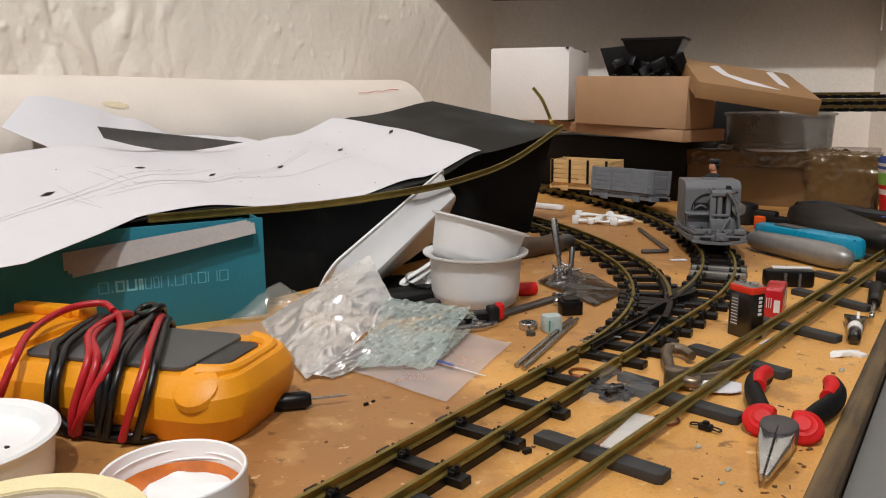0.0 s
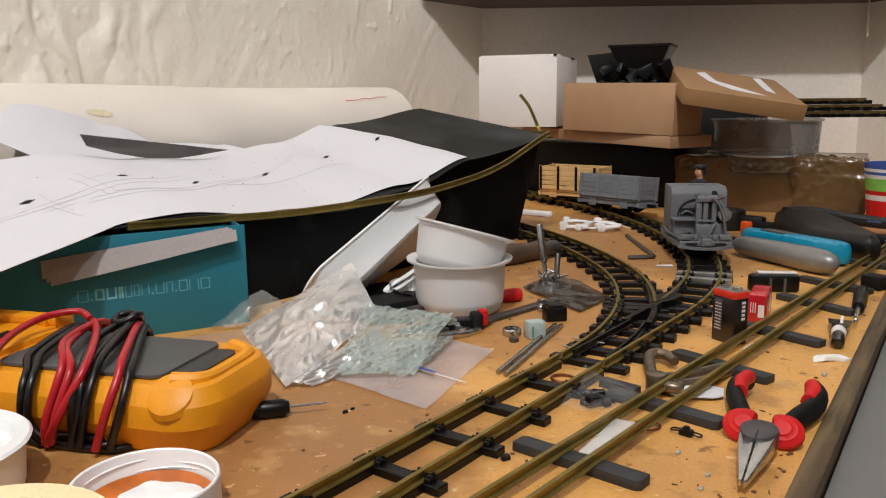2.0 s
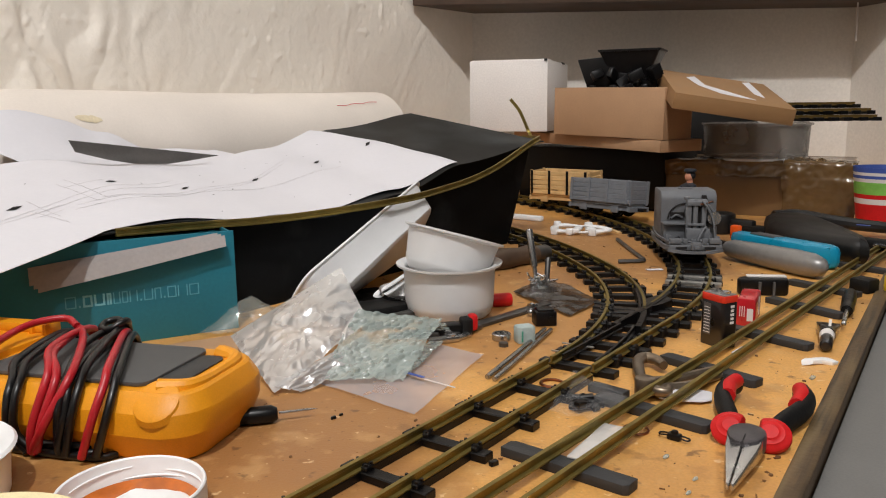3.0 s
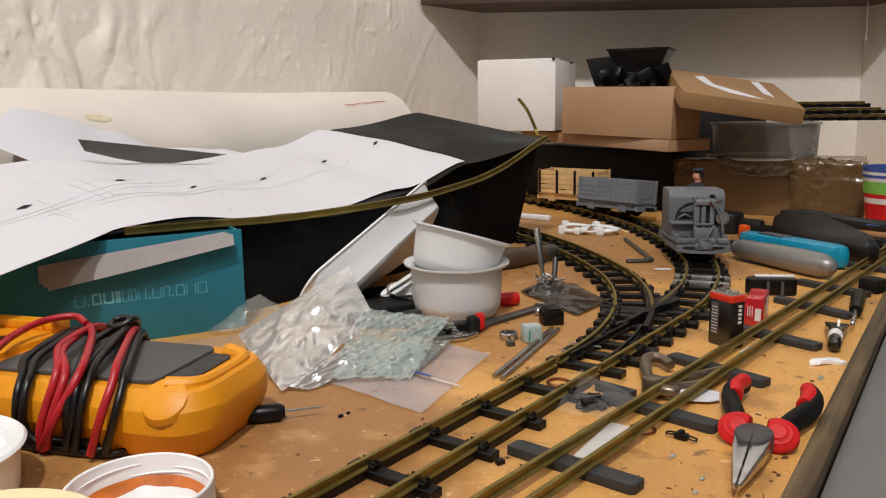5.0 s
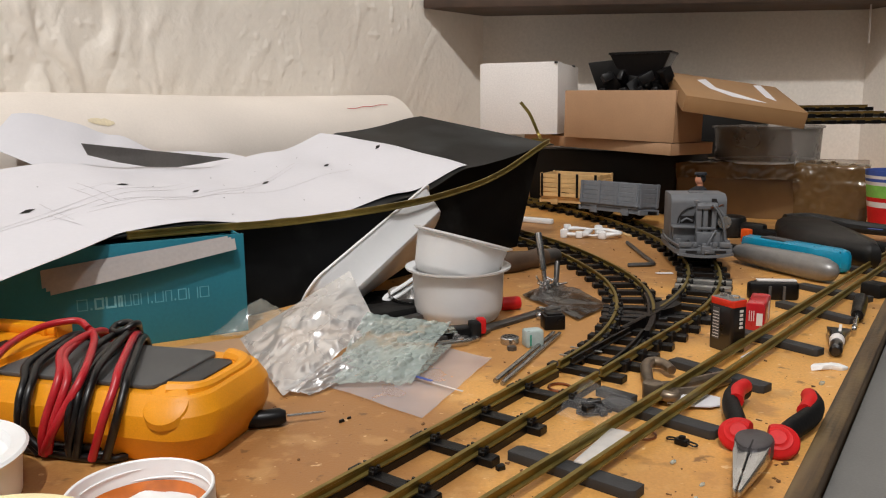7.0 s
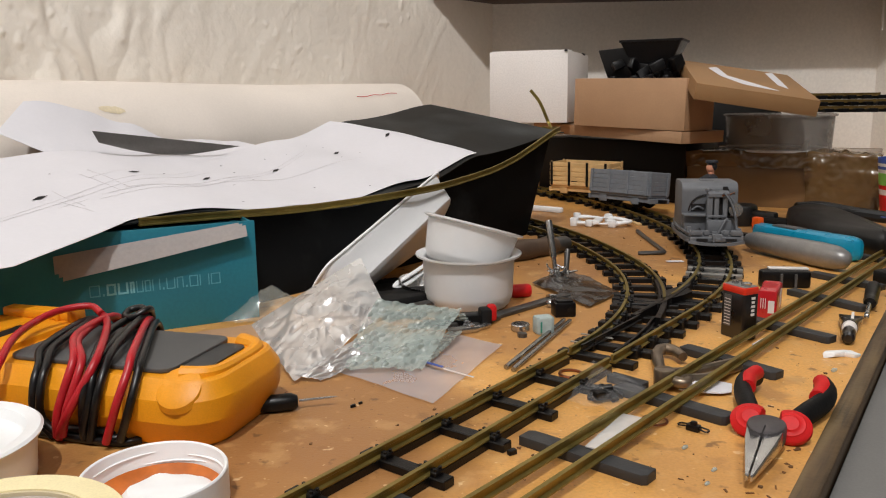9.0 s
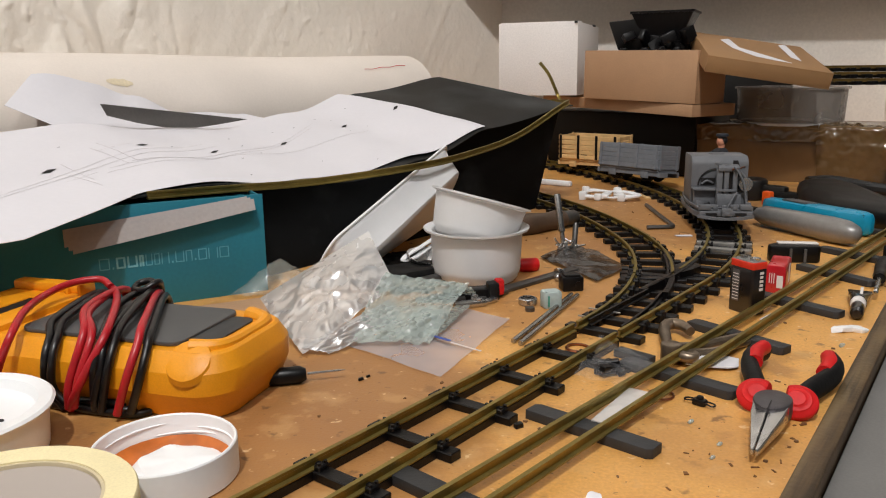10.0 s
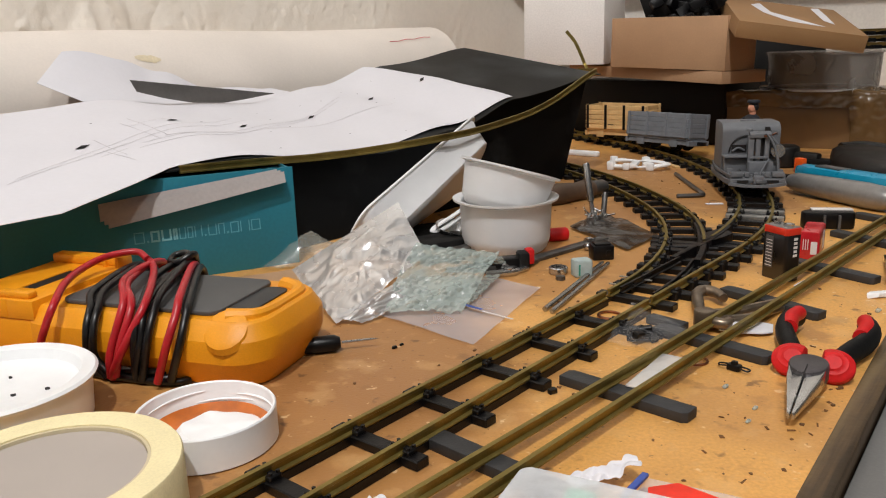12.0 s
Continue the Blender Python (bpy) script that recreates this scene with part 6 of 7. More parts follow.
part("shaft", lathe([(0, -0.06), (0.0022, -0.058), (0.0022, 0.002), (0, 0.002)], 10, at=(0, 0, 0.0080), rot=(0, 91, 0)), M_steel, scr, "thin steel shaft")
solo("black_box_part", box(0.022, 0.024, 0.016, bev=0.003), M_rubber, pose(0.482, 0.852, 0, 0, 0, 30), "small black rubber block", "block")
solo("yellow_cap", lathe([(0, 0), (0.012, 0), (0.012, 0.018), (0.008, 0.024), (0, 0.024)], 20), mat("yellow_cap_plastic", lin(226, 190, 40), rough=0.4), pose(0.512, 0.842, 0.0), "small bright yellow cap", "cap")

# ---------- near edge: parts bag and box ----------
pb_ = thing("parts_box", pose(0.042, 0.279, 0, 0, 0, -24), "clear lidded parts box with a green piece inside", "parts box")
part("box", shell([(0.088, 0.05, 0.006, 0), (0.09, 0.052, 0.006, 0.012), (0.092, 0.054, 0.006, 0.013), (0.092, 0.054, 0.006, 0.0145)]), film("box_clear", (0.8, 0.82, 0.85), clear=0.45, rough=0.2), pb_)
part("contents", join(box(0.012, 0.008, 0.006, bev=0.002, at=(0.004, 0.006, 0.002)), box(0.014, 0.010, 0.006, bev=0.002, at=(-0.016, 0.018, 0.006))), mat("mint_green", lin(110, 214, 170), rough=0.4), pb_, "mint green piece")
part("contents", join(box(0.014, 0.01, 0.006, bev=0.002, at=(-0.02, 0.004, 0.002)), box(0.014, 0.01, 0.006, bev=0.002, at=(0.026, 0.0, 0.002))), M_darksteel, pb_)
zp = thing("zip_parts_bag", Matrix(), "zip bag with a blue seal and red contents", "plastic bag")
part("bag", crumple([(0.056, 0.300, 0.004), (0.068, 0.323, 0.004), (0.130, 0.296, 0.004), (0.115, 0.258, 0.004)], 0.003, 40, 3, 30, 24, 0.0075), M_zip, zp, soft=180)
part("seal", box(0.024, 0.0034, 0.002, bev=0.0006, at=(0.0605, 0.312, 0.0090), rot=(0, 0, 55)), M_blueprint, zp, "blue zip seal")
part("red_sheet", prism([(0.064, 0.300), (0.0668, 0.3147), (0.0816, 0.3184), (0.093, 0.3089), (0.112, 0.292), (0.10, 0.270)], 0.004, at=(0, 0, 0.004), bev=0.001), mat("bright_red", lin(240, 56, 36), rough=0.5), zp, "bright red contents")
part("metal_bit", rough_up(box(0.014, 0.007, 0.006, bev=0.002, at=(0.062, 0.3015, 0.002)), 0.001, 200), M_darksteel, zp, "dark metal bit")


def torn(name, a, b, wide, seed, label, cat):
    """Crumpled strip of tissue from a to b."""
    a, b = Vector(a), Vector(b)
    side = (b - a).cross(Vector((0, 0, 1))).normalized()

    def fn(s, t):
        q = a.lerp(b, s) + side * (t - 0.5) * wide * (0.6 + 0.8 * abs(noise.noise(Vector((s * 5, seed, 0)))))
        w = Vector((s * 7 + seed, t * 3, seed))
        return q + Vector((0.001 * noise.noise(w), 0.002 * noise.noise(w + Vector((4, 4, 0))), 0.002 + 0.005 * abs(noise.noise(w * 0.6)) + 0.004 * s * s))
    return solo(name, sheet(36, 12, fn, 0), M_paper, Matrix(), label, cat, soft=60)


torn("tissue_scrap", (0.032, 0.326, 0.0), (0.066, 0.334, 0.004), 0.016, 3.0, "crumpled scrap of white tissue", "tissue")
torn("tissue_scrap", (-0.062, 0.312, 0.0), (-0.030, 0.300, 0.0), 0.010, 8.0, "crumpled white tissue strip", "tissue")
solo("navy_cloth", rough_up(prism([(-0.03, -0.02), (0.03, -0.02), (0.026, 0.012), (-0.024, 0.01)], 0.004, bev=0.001), 0.003, 50, 3), mat("navy_fabric", lin(16, 18, 44), rough=0.8), pose(-0.062, 0.284, 0, 0, 0, 0), "dark navy cloth scrap", "cloth")

# ---------- boxes stacked at the back ----------
def carton(name, m, sx, sy, sz, material, label, cat, open_top=False, t=0.003):
    c = thing(name, m, label, cat)
    part("front_panel", box(sx, t, sz, bev=0.0008, at=(0, -sy / 2 + t / 2, 0)), material, c)
    part("back_panel", box(sx, t, sz, bev=0.0008, at=(0, sy / 2 - t / 2, 0)), material, c)
    part("side_panel", box(t, sy - 2 * t, sz, bev=0.0008, at=(-sx / 2 + t / 2, 0, 0)), material, c)
    part("side_panel", box(t, sy - 2 * t, sz, bev=0.0008, at=(sx / 2 - t / 2, 0, 0)), material, c)
    part("bottom_panel", box(sx - 2 * t, sy - 2 * t, t, at=(0, 0, 0.0004)), material, c)
    if not open_top:
        part("top_panel", box(sx - 2 * t - 0.0004, sy - 2 * t - 0.0004, t, at=(0, 0, sz - t - 0.0006)), material, c)
    return c


def facing(a, b, depth, z):
    """Pose for a box whose front foot runs from a to b, left to right."""
    a, b = Vector(a), Vector(b)
    ang = math.atan2(b.y - a.y, b.x - a.x)
    c = (a + b) / 2 + Vector((-math.sin(ang), math.cos(ang))) * depth / 2
    return pose(c.x, c.y, z, 0, 0, math.degrees(ang))


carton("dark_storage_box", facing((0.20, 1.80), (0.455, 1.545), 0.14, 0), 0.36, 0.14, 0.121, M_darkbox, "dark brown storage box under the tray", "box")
brown = carton("taped_carton", facing((0.462, 1.552), (0.752, 1.392), 0.22, 0), 0.331, 0.22, 0.101, M_brown, "brown cardboard carton wrapped in shiny parcel tape", "carton")
M_parcel = mat("parcel_tape", lin(100, 76, 46), rough=0.15, var=0.22, scale=14, bump=0.5, bscale=90, coat=0.5)


def wrapped(a, b):
    """Parcel tape stretched loosely over the front and onto the top, puckered."""
    x = (a - 0.5) * 0.338
    w = Vector((x * 22, b * 5, 3.0))
    puck = 0.0045 * noise.noise(w) + 0.0042 * abs(noise.noise(Vector((x * 60, b * 9, 1)))) * (0.4 + b) + 0.0012 * (1 if 0.30 < b < 0.52 else 0)
    bulge = 0.006 * math.sin(math.pi * a) * b
    if b < 0.72:
        return Vector((x, -0.1135 - puck - 0.5 * bulge, 0.003 + 0.097 * b / 0.72 + bulge * 0.6))
    t = (b - 0.72) / 0.28
    return Vector((x, -0.1135 + 0.075 * t - puck * (1 - t), 0.1015 + 0.002 * math.sin(t * 3.14) + puck * 0.8 + bulge))


part("tape", sheet(50, 44, lambda a, b: wrapped(0.64 + 0.36 * a + 0.006 * math.sin(b * 9), b), 0.0005), M_parcel, brown, "shiny puckered brown parcel tape", soft=60)
part("tape", sheet(80, 26, lambda a, b: wrapped(0.638 * a, 0.52 + 0.48 * b + 0.01 * math.sin(a * 7)), 0.0005), M_parcel, brown, "shiny puckered brown parcel tape", soft=60)
# added dark block stands in for the shaded gap behind the tub
carton("shade_block", facing((0.515, 1.80), (0.730, 1.775), 0.12, 0), 0.216, 0.12, 0.205, M_darkbox, "added dark block filling the shaded gap behind the tub", "carton")
tr = carton("card_tray", facing((0.187, 1.80), (0.412, 1.425), 0.11, 0.1285) @ pose(0, 0, 0, 0, 1.3, 0), 0.437, 0.11, 0.0215, M_kraft, "shallow brown card tray used as a base", "tray", open_top=False)
wb = carton("white_carton", facing((0.083, 1.705), (0.240, 1.650), 0.24, 0.157), 0.1660, 0.24, 0.146, M_whitebox, "plain white card carton with tucked flaps", "carton")
part("flap", box(0.160, 0.05, 0.002, bev=0.0005, at=(0, -0.09, 0.1465), rot=(2, 0, 0)), M_whitebox, wb)
part("slot", box(0.006, 0.004, 0.004, at=(0.079, -0.1215, 0.1435)), M_ink, wb, "dark flap slot")
part("slot", box(0.004, 0.026, 0.004, at=(0.0825, 0.06, 0.1435)), M_ink, wb, "dark flap slot")
carton("kraft_carton", facing((0.252, 1.64), (0.416, 1.425), 0.085, 0.1492) @ pose(0, 0, 0, 0, 1.3, 0), 0.270, 0.085, 0.0935, M_kraft, "open brown cardboard carton", "carton", open_top=True)
tubm = thing("black_hopper", pose(0.398, 1.585, 0.226, 0, 0, -25), "black plastic hopper wagon sitting in the open carton", "model wagon")
part("hopper", join(shell([(0.055, 0.05, 0.004, 0.02), (0.115, 0.085, 0.005, 0.085), (0.120, 0.09, 0.005, 0.085), (0.120, 0.09, 0.005, 0.089), (0.112, 0.082, 0.005, 0.088), (0.05, 0.046, 0.004, 0.024)])), M_blackpl, tubm)
part("skip", prism([(-0.052, 0), (-0.005, 0), (0.010, 0.060), (-0.072, 0.054)], 0.07, at=(-0.030, 0.035, 0.018), rot=(90, 0, 0), bev=0.002), M_blackpl, tubm)
for x in (-0.07, -0.03, 0.03):
    part("bracket", box(0.012, 0.09, 0.022, bev=0.002, at=(x, 0, 0.0), rot=(0, 0, random.uniform(-8, 8))), M_blackpl, tubm)
part("underframe", join(box(0.17, 0.05, 0.012, bev=0.002, at=(-0.02, 0, 0.0)), cyl(0.016, 0.07, 20, at=(-0.06, 0.035, 0.014), rot=(90, 0, 0)), cyl(0.016, 0.07, 20, at=(0.03, 0.035, 0.014), rot=(90, 0, 0))), M_blackpl, tubm)
lx, ly = Vector((0.9809, -0.1144, -0.1576)).normalized(), Vector((0.1465, 0.9667, 0.2099)).normalized()
lz = lx.cross(ly).normalized()
ly = lz.cross(lx)
lc = Vector((0.5265, 1.4443, 0.2353))
lidm = Matrix(((lx.x, ly.x, lz.x, lc.x), (lx.y, ly.y, lz.y, lc.y), (lx.z, ly.z, lz.z, lc.z), (0, 0, 0, 1)))
ld = thing("carton_lid", lidm, "brown carton lid with torn white label leaning on the carton", "lid")
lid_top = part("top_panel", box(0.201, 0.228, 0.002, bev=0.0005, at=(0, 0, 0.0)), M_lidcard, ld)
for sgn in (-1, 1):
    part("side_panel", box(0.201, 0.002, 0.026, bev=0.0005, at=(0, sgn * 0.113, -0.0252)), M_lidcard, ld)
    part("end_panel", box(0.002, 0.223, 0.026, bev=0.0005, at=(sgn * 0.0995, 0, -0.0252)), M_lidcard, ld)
part("torn_label", prism([(-0.056, 0.062), (-0.037, 0.085), (-0.031, 0.004), (0.009, -0.040), (0.042, -0.077), (0.018, -0.074), (-0.014, -0.062), (-0.045, -0.010)], 0.0004, at=(0, 0, 0.0021)), M_paper, lid_top, "torn white label")
part("torn_label", prism([(0.054, 0.092), (0.070, 0.105), (0.068, 0.020), (0.065, -0.044), (0.052, -0.021)], 0.0004, at=(0, 0, 0.0021)), M_paper, lid_top, "torn white label")
for k in range(16):
    part("loose_bit", rough_up(box(random.uniform(0.016, 0.034), random.uniform(0.008, 0.02), random.uniform(0.014, 0.030), bev=0.002), 0.003, 90, k), M_blackpl, tubm, "black model part").matrix_basis = pose(random.uniform(-0.085, 0.06), random.uniform(-0.05, -0.01), random.uniform(0.0, 0.036), random.uniform(-30, 30), random.uniform(-30, 30), random.uniform(0, 180))
tb = thing("clear_tub", pose(0.636, 1.552, 0.1025), "round clear plastic tub standing on the carton", "tub")
part("wall", lathe([(0.094, 0.003), (0.0965, 0.065), (0.098, 0.065), (0.0955, 0.002), (0.094, 0.003)], 56), M_shaded_tub, tb)
part("base_ring", lathe([(0.084, 0), (0.084, 0.004), (0.095, 0.006), (0.0965, 0.001), (0.094, 0), (0.084, 0)], 56), film("milky_ring", (0.8, 0.8, 0.8), clear=0.2, rough=0.3), tb, "milky base ring")
part("lid", lathe([(0, 0.0655), (0.102, 0.0655), (0.103, 0.0690), (0.101, 0.0700), (0, 0.0685)], 56), M_shaded_tub, tb)
pc = thing("stacked_track", Matrix(), "short stack of spare brass track on the clear tub", "model track", "spare track")
for k, (x0, n_sl, y0) in enumerate(((0.715, 6, 1.575), (0.710, 6, 1.59), (0.685, 6, 1.605))):
    z0 = 0.1735 + 0.0125 * k
    for off in (-0.018, 0.018):
        part("rail", sweep(RAIL, [(x0 + 0.0285 * (n_sl - 0.6) * i / 8, y0 + off - 0.012 * (i / 8) ** 2, z0 + SLEEPER_TOP) for i in range(9)]), M_rail_side, pc, "brass rail")
    for i in range(n_sl):
        part("sleeper", box(0.016, 0.062, SLEEPER_TOP + 0.002, bev=0.0006, at=(x0 + 0.012 + 0.0285 * i, y0 - 0.004, z0), rot=(0, 0, random.uniform(-5, 5)), seg=1), M_blackpl, pc)
cups = thing("paper_cups", pose(0.752, 1.295, 0), "nested striped paper cups standing on the bench", "cups")
prof = [(0.036, 0.0), (0.040, 0.016), (0.0405, 0.0165), (0.0437, 0.044), (0.0445, 0.050), (0.0448, 0.053), (0.0455, 0.060), (0.0475, 0.080), (0.0485, 0.086), (0.049, 0.091), (0.0495, 0.096), (0.050, 0.104)]
bands = [("white_band", 0, 1, M_cupwhite), ("red_band", 2, 3, M_red), ("white_band", 3, 5, M_cupwhite), ("red_band", 5, 6, M_red), ("green_band", 6, 7, M_green), ("white_band", 7, 8, M_cupwhite), ("blue_band", 8, 9, M_blueprint), ("white_band", 9, 10, M_cupwhite), ("blue_band", 10, 11, M_blueprint)]
for nm, i, j, mt in bands:
    pr = prof[i:j + 1]
    part(nm, lathe(pr + [(r - 0.001, z) for r, z in reversed(pr)] + [pr[0]], 40), mt, cups)
solo("hanging_cord", tube(smooth_path([(1.0, 1.90, SH + 0.001), (1.001, 1.90, 0.40), (1.002, 1.90, 0.352)], 4), 0.0018, 6), M_cupwhite, Matrix(), "short pale cord hanging from the shelf", "cord")


# ---------- rolling stock ----------
def on_main(s):
    x, y, h = on_line(MAIN, s, DS)
    return pose(x, y, SLEEPER_TOP + 0.0064, 0, 0, -90 - h)


def wheels(parent, xs, r=0.0125):
    for x in xs:
        axle = part("axle", cyl(0.0018, 0.05, 10, at=(x, 0.025, r), rot=(90, 0, 0)), M_darksteel, parent)
        for sgn in (-1, 1):
            part("wheel", lathe([(0, -0.002), (r * 0.7, -0.002), (r * 0.8, -0.003), (r, -0.003), (r, 0.002), (r * 1.14, 0.0022), (r * 1.14, 0.0035), (0, 0.0035)], 26, at=(x, sgn * 0.0172, r), rot=(90 * sgn, 0, 0)), M_blackpl, axle, "black spoked wheel")


def wagon(s, material, label, gap, turn, lean):
    w = thing("open_wagon", on_main(s) @ pose(0, 0, 0.0015, 0, 0, turn) @ pose(0, 0, 0, lean, 0, 0), label, "model wagon", "open wagons")
    ln, wd, z0, rows, ph = 0.130, 0.064, 0.0225, 5, 0.0076
    part("floor", box(ln - 0.004, wd - 0.006, 0.004, at=(0, 0, z0 - 0.004)), material, w)
    for r in range(rows):
        z = z0 + r * (ph + gap)
        for sgn in (-1, 1):
            part("plank", box(ln, 0.003, ph, bev=0.0006, at=(0, sgn * (wd / 2 - 0.0015), z), seg=1), material, w)
            part("plank", box(0.003, wd - 0.0064, ph, bev=0.0006, at=(sgn * (ln / 2 - 0.0015), 0, z), seg=1), material, w)
    hh = rows * (ph + gap)
    for sgn in (-1, 1):
        for x in (-0.060, -0.020, 0.020, 0.060):
            part("post", box(0.005, 0.002, hh, bev=0.0004, at=(x, sgn * (wd / 2 + 0.001), z0), seg=1), M_blackpl if gap > 0.001 else material, w)
        for y in (-0.024, 0.024):
            part("post", box(0.002, 0.006, hh + 0.002, bev=0.0004, at=(sgn * (ln / 2 + 0.001), y, z0 - 0.002), seg=1), material, w)
        part("solebar", box(ln - 0.002, 0.005, 0.008, bev=0.0006, at=(0, sgn * 0.024, z0 - 0.0125), seg=1), material, w)
        part("headstock", box(0.005, 0.058, 0.009, bev=0.0006, at=(sgn * (ln / 2 + 0.001), 0, z0 - 0.0135), seg=1), material, w)
        part("coupling", box(0.014, 0.010, 0.006, bev=0.001, at=(sgn * (ln / 2 + 0.009), 0, z0 - 0.012)), M_blackpl, w, "black coupling")
        for x in (-0.035, 0.035):
            part("axle_guard", box(0.016, 0.003, 0.016, bev=0.001, at=(x, sgn * 0.0265, 0.006)), material, w)
    wheels(w, (-0.035, 0.035))
    return w


wagon(1.490, M_grey_wagon, "grey primed open plank wagon on the curved track", 0.0006, 27, -5)
wagon(1.655, M_pine, "bare pine slatted wagon with black posts on the curve", 0.0018, 30, 1)

loco = thing("locomotive", on_main(1.118), "grey primed model tractor locomotive with exposed engine parts", "model locomotive")
G_ = M_primer
part("footplate", prism([(-0.066, -0.033), (0.058, -0.033), (0.066, -0.030), (0.066, 0.030), (0.058, 0.033), (-0.066, 0.033), (-0.072, 0.026), (-0.072, -0.026)], 0.004, at=(0, 0, 0.0165), bev=0.0008), G_, loco)
for sgn in (-1, 1):
    part("frame", sweep([(-0.0015, 0), (0.0015, 0), (0.0015, 0.006), (-0.0015, 0.006)], smooth_path([(-0.07, sgn * 0.030, 0.0118), (-0.05, sgn * 0.0360, 0.0115), (0, sgn * 0.0370, 0.0112), (0.05, sgn * 0.0360, 0.0115), (0.070, sgn * 0.030, 0.0118)], 5)), G_, loco)
    part("side_rail", sweep([(-0.0012, 0), (0.0012, 0), (0.0012, 0.003), (-0.0012, 0.003)], smooth_path([(-0.07, sgn * 0.032, 0.0205), (0.0, sgn * 0.038, 0.0205), (0.068, sgn * 0.032, 0.0205)], 5)), G_, loco)
    part("bumper", sweep([(-0.0022, 0), (0.0022, 0), (0.0022, 0.0035), (-0.0022, 0.0035)], smooth_path([(sgn * 0.068, -0.034, 0.0108), (sgn * 0.076, -0.018, 0.0095), (sgn * 0.078, 0, 0.0092), (sgn * 0.076, 0.018, 0.0095), (sgn * 0.068, 0.034, 0.0108)], 5)), G_, loco, "bowed grey bumper bar")
    part("buffer_beam", box(0.004, 0.066, 0.0065, bev=0.0008, at=(sgn * 0.0685, 0, 0.0125)), G_, loco)
    part("coupling_pocket", join(box(0.008, 0.012, 0.010, bev=0.001, at=(sgn * 0.074, 0, 0.0135)), box(0.004, 0.006, 0.004, bev=0.0005, at=(sgn * 0.079, 0, 0.015))), G_, loco)
for x, y, sx, sy in ((0.0712, -0.018, 0.0008, 0.014), (0.0712, 0.018, 0.0008, 0.014)):
    part("beam_slot", box(sx, sy, 0.0030, at=(x, y, 0.0142)), M_hair_gaps, loco, "dark slot in the buffer beam")
for x, y, sx, sy in ((0.0585, -0.006, 0.006, 0.004), (0.0585, 0.007, 0.006, 0.004), (0.041, -0.028, 0.010, 0.006), (0.062, -0.027, 0.004, 0.008), (0.062, 0.027, 0.004, 0.008), (0.0415, 0.029, 0.008, 0.005)):
    part("deck_hole", box(sx, sy, 0.0004, at=(x, y, 0.0206)), M_hair_gaps, loco, "dark hole in the deck")
for x, y, h in ((0.0645, -0.012, 0.006), (0.0645, 0.012, 0.006), (0.050, -0.031, 0.009), (0.050, 0.031, 0.007), (0.057, 0.0, 0.004)):
    part("deck_block", box(0.005, 0.006, h, bev=0.0006, at=(x, y, 0.0205)), G_, loco)
for y in (-0.019, 0.019):
    part("deck_plate", box(0.018, 0.022, 0.0035, bev=0.0006, at=(0.052, y, 0.0207), rot=(0, 0, random.uniform(-2, 2))), G_, loco)
    part("step", box(0.010, 0.014, 0.006, bev=0.0006, at=(0.064, y * 1.3, 0.0207)), G_, loco)
# hood with rounded shoulders; the outline lies along the engine, the width across it
n = 7
prof = [(0.030, 0.0)]
prof += [(0.030 - 0.014 + 0.014 * math.cos(radians(90 * i / n)), 0.050 + 0.012 * math.sin(radians(90 * i / n))) for i in range(n + 1)]
prof += [(-0.022 + 0.006 * math.cos(radians(90 + 90 * i / n)), 0.056 + 0.006 * math.sin(radians(90 + 90 * i / n))) for i in range(n + 1)]
prof += [(-0.028, 0.0)]
hood = part("hood", prism(prof, 0.072, at=(-0.013, 0.036, 0.0215), rot=(90, 0, 0), bev=0.0008), G_, loco, "smooth grey engine hood")
part("hatch", box(0.012, 0.018, 0.001, at=(-0.013, 0.0, 0.0835)), G_, hood)
arc = [(0.0185, -0.004 + 0.023 * math.cos(radians(d)), 0.0455 + 0.022 * math.sin(radians(d))) for d in range(180, 86, -8)]
part("arch_rim", tube(arc, 0.0010, 7), M_hair_gaps, hood, "dark arched groove")
part("hood_opening", box(0.0012, 0.018, 0.010, at=(0.0172, -0.015, 0.0450)), M_hair_gaps, loco, "dark engine opening")
part("engine_pipe", tube(smooth_path([(0.0185, -0.023, 0.047), (0.0195, -0.016, 0.0515), (0.0185, -0.008, 0.048)], 4), 0.0014, 7), G_, loco)
part("front_ledge", box(0.020, 0.034, 0.0025, bev=0.0005, at=(0.026, -0.019, 0.0405)), G_, loco)
part("lower_box", box(0.012, 0.032, 0.019, bev=0.0008, at=(0.0225, -0.018, 0.0207)), G_, loco)
part("hood_opening", prism([(0.016, 0.0), (0.032, 0.0), (0.032, 0.010), (0.022, 0.038), (0.016, 0.038)], 0.0012, at=(0.0166, 0, 0.040), rot=(90, 0, 90)), M_hair_gaps, loco, "dark engine opening")
part("radiator_core", box(0.003, 0.028, 0.044, at=(0.033, 0.007, 0.0225)), M_hair_gaps, loco, "dark radiator core")
for y, w, h in ((-0.004, 0.007, 0.048), (0.0045, 0.006, 0.054), (0.0155, 0.006, 0.050)):
    part("radiator_post", box(0.006, w, h, bev=0.0006, at=(0.037, y, 0.0205)), G_, loco)
part("radiator_top", prism([(-0.005, 0), (0.006, 0), (0.006, 0.005), (0.002, 0.008), (-0.005, 0.008)], 0.026, at=(0.036, 0.0195, 0.0665), rot=(90, 0, 0), bev=0.0006), G_, loco)
part("cross_bar", box(0.003, 0.022, 0.003, bev=0.0005, at=(0.0405, 0.006, 0.040)), G_, loco)
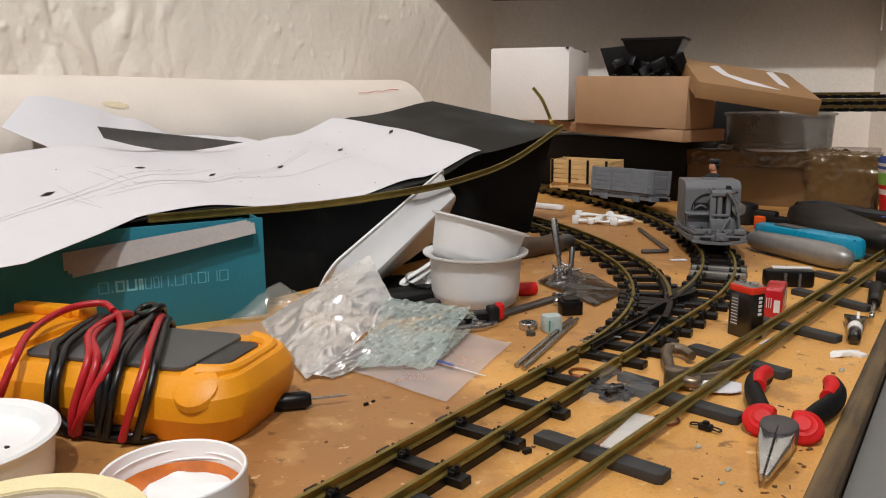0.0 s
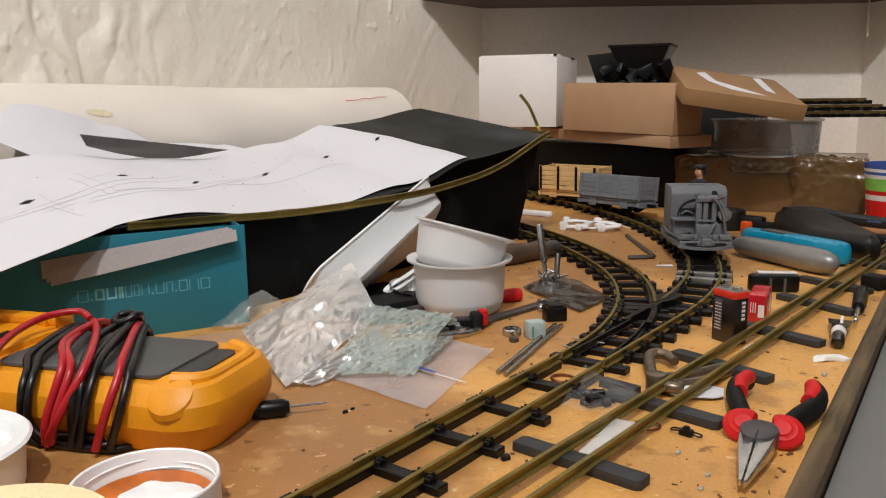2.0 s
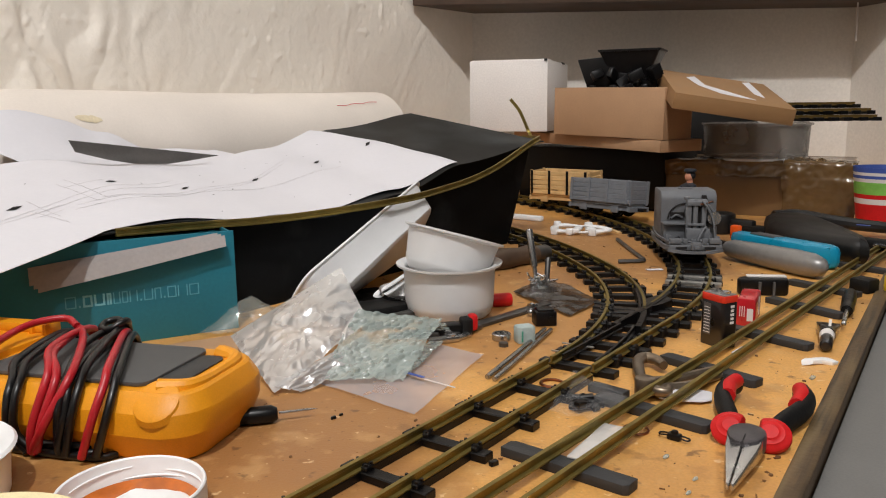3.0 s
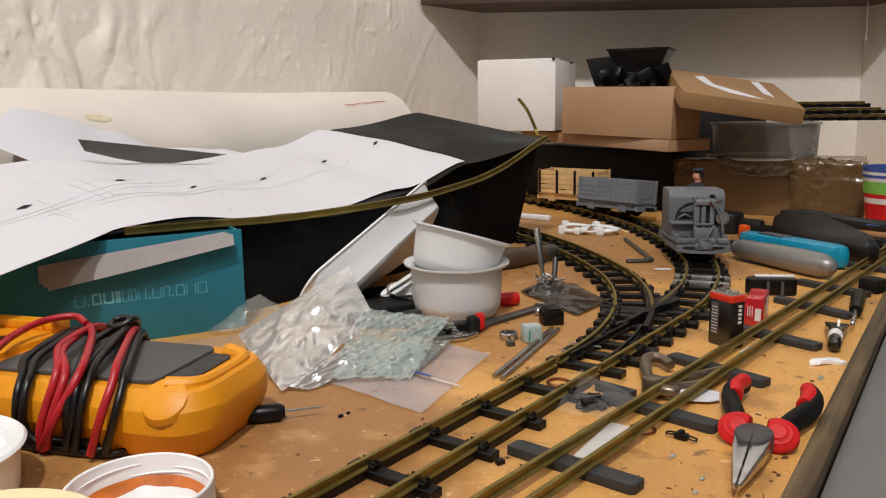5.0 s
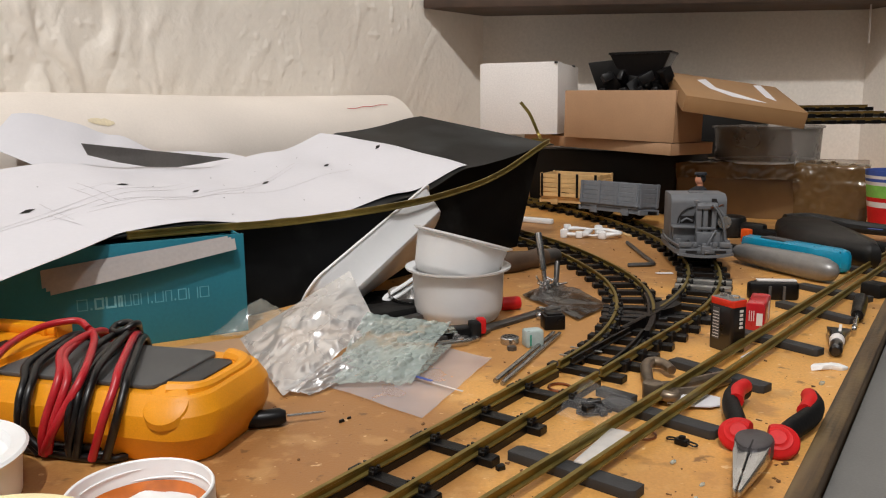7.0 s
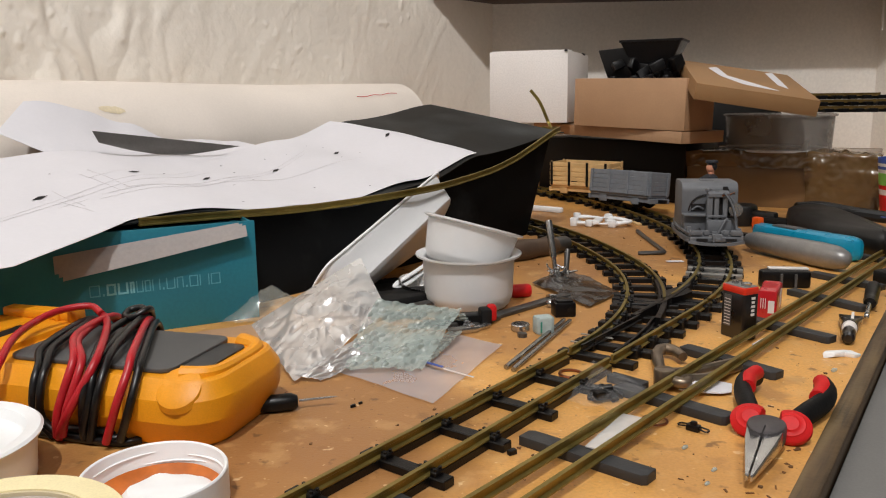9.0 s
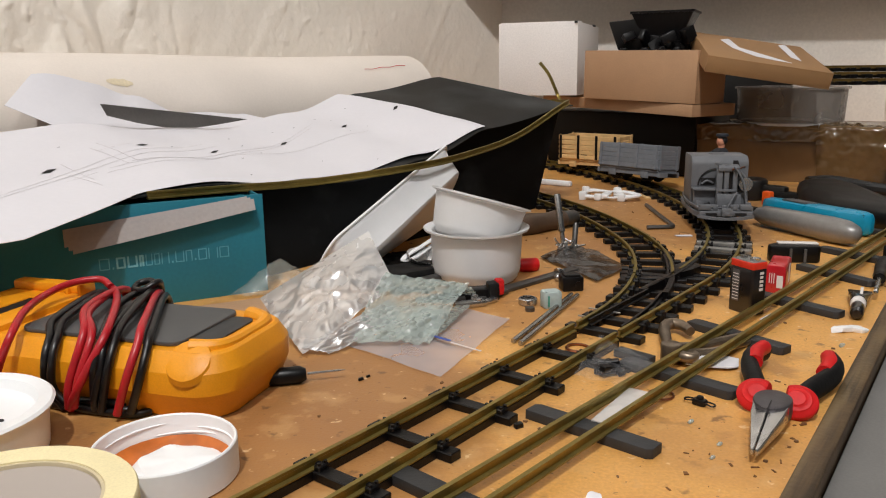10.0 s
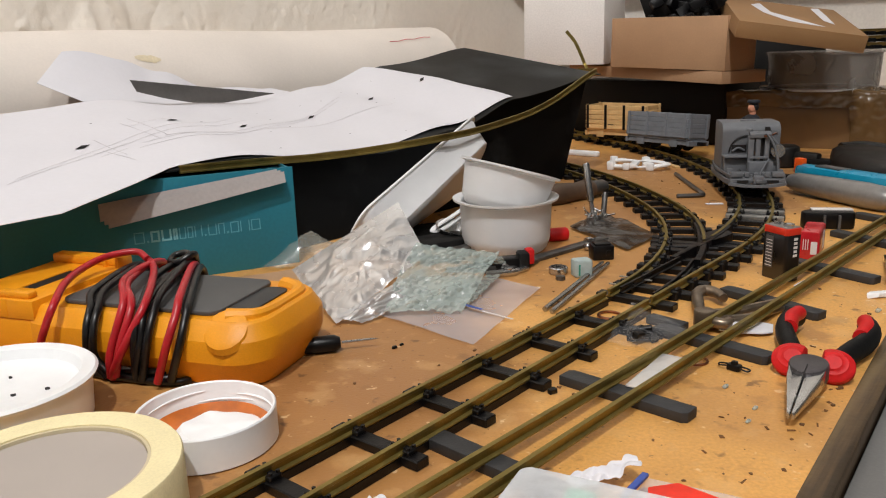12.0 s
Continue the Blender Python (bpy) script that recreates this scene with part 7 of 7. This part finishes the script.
part("diagonal_stay", tube([(0.040, 0.018, 0.070), (0.040, 0.026, 0.060), (0.040, 0.032, 0.052)], 0.0016, 7), G_, loco)
part("radiator_cap", cyl(0.004, 0.004, 14, at=(0.034, -0.006, 0.0735), bev=0.0006), G_, loco)
part("engine_cylinder", join(lathe([(0, 0), (0.0075, 0.0005), (0.0085, 0.003), (0.0085, 0.034), (0, 0.034)], 22, at=(0.012, 0.0275, 0.047), rot=(0, 84, 0))), M_foil, loco, "foil-wrapped silver cylinder")
part("stay_rod", tube(smooth_path([(0.044, 0.012, 0.073), (0.047, 0.020, 0.062), (0.0485, 0.026, 0.045), (0.049, 0.029, 0.0215)], 5), 0.0013, 7), G_, loco)
part("copper_pipe", tube(smooth_path([(0.043, 0.010, 0.069), (0.040, 0.02, 0.070), (0.034, 0.026, 0.0715), (0.031, 0.028, 0.070)], 5), 0.0012, 7), M_copper, loco, "thin copper pipe")
part("lever", tube(smooth_path([(0.052, 0.006, 0.022), (0.051, 0.012, 0.034), (0.047, 0.017, 0.040)], 5), 0.0013, 7), G_, loco)
part("engine_block", join(box(0.014, 0.03, 0.016, bev=0.001, at=(0.038, 0.008, 0.0207)), box(0.008, 0.014, 0.018, bev=0.001, at=(0.034, 0.026, 0.0207))), G_, loco)
part("handrail", tube(smooth_path([(-0.03, 0.031, 0.022), (-0.031, 0.031, 0.050), (-0.036, 0.031, 0.056), (-0.052, 0.031, 0.054), (-0.054, 0.031, 0.022)], 5), 0.0013, 7), G_, loco)
part("rear_step", box(0.02, 0.05, 0.012, bev=0.001, at=(-0.058, 0, 0.0207)), G_, loco)
part("seat", box(0.014, 0.024, 0.024, bev=0.002, at=(-0.046, 0, 0.0207)), G_, loco)
wheels(loco, (-0.03, 0.03), 0.0115)


def ball(r, at, sx=1, sy=1, sz=1, seg=14):
    bm = bmesh.new()
    bmesh.ops.create_uvsphere(bm, u_segments=seg, v_segments=10, radius=r)
    bmesh.ops.scale(bm, vec=(sx, sy, sz), verts=bm.verts)
    return moved(bm, Matrix.Translation(at))


fig = join(shell([(0.016, 0.02, 0.006, 0), (0.018, 0.026, 0.008, 0.012), (0.017, 0.031, 0.008, 0.026), (0.013, 0.026, 0.006, 0.032), (0.008, 0.010, 0.004, 0.035)]),
           tube(smooth_path([(0, 0.015, 0.029), (0.006, 0.020, 0.019), (0.016, 0.017, 0.013)], 4), 0.0042, 9), tube(smooth_path([(0, -0.015, 0.029), (0.010, -0.020, 0.022), (0.022, -0.018, 0.018)], 4), 0.0042, 9),
           cyl(0.0042, 0.006, 12, at=(0, 0, 0.033)), ball(0.0065, (0.0005, 0, 0.0435), 1, 0.9, 1.15), ball(0.0028, (0.025, -0.0178, 0.018)), ball(0.0028, (0.018, 0.0165, 0.0125)), ball(0.0067, (-0.002, 0, 0.045), 0.9, 0.95, 1.0),
           cyl(0.0062, 0.004, 18, at=(-0.0005, 0, 0.048)), cyl(0.0088, 0.0035, 22, r2=0.0078, at=(-0.0005, 0, 0.0508), bev=0.0006), mats=[0, 0, 0, 1, 1, 1, 1, 2, 2, 0])
solo("toy_driver_figure", fig, [M_navy, M_skin, M_hair_gaps], on_main(1.118) @ pose(-0.054, 0.014, 0.053, 0, 0, -80), "small painted toy driver in navy jacket and cap", "toy figure")

solo("steel_ball", ball(0.0042, (0, 0, 0.0042)), M_steel, pose(0.0978, 0.768, 0), "small bright steel ball beside the block", "ball")

# ---------- crumbs on the bench ----------
crumbs = []
for k in range(280):
    s, w = random.uniform(-0.1, 0.75), random.uniform(0.01, 0.5) ** 1.3
    p = EDGE_P + EDGE * s - Vector((EDGE.y, -EDGE.x, 0)) * w
    r = random.choice((0.0003, 0.0004, 0.0005, 0.0006, 0.0010, 0.0013))
    crumbs.append(rough_up(cyl(r, r * 0.8, 5, at=(p.x, p.y, 0.0)), r * 0.5, 600, k))
tagged(solo("bench_crumbs", join(*crumbs), mat("crumbs", lin(120, 86, 56), rough=0.8, var=0.5, scale=30), Matrix(), "scattered crumbs and filings on the bench", "crumbs"), kind="stuff")
flakes = []
for k in range(26):
    p = EDGE_P + EDGE * random.uniform(-0.10, 0.14) - Vector((EDGE.y, -EDGE.x, 0)) * (0.008 + 0.05 * random.random() ** 2)
    flakes.append(rough_up(box(random.uniform(0.0015, 0.005), random.uniform(0.0008, 0.002), 0.0004, at=(p.x, p.y, 0.0001), rot=(0, 0, random.uniform(0, 180))), 0.0006, 400, k))
tagged(solo("wood_flakes", join(*flakes), mat("bark_brown", lin(112, 74, 40), rough=0.8, var=0.4, scale=60), Matrix(), "thin brown flakes scattered near the bench edge", "flakes"), kind="stuff")
for p, s in (((0.138, 0.437), 0.0016), ((0.146, 0.408), 0.0014), ((0.137, 0.392), 0.0013), ((0.29, 0.57), 0.002)):
    solo("clear_bead", rough_up(ball(s, (0, 0, s * 0.8), 1.6, 1, 0.8), s * 0.5, 400), M_bubble, pose(*p, 0, 0, 0, 20), "tiny clear plastic offcut", "offcut", "clear offcuts")
for p, k in (((0.034, 0.432), 1.0), ((-0.0698, 0.5074), 0.62), ((-0.0654, 0.5133), 0.45)):
    solo("black_crumb", rough_up(box(0.006 * k, 0.004 * k, 0.003 * k, bev=0.0006 * k), 0.001 * k, 300), M_blackpl, pose(*p, 0, 0, 0, 30), "tiny black plastic offcut", "offcut", "black offcuts")
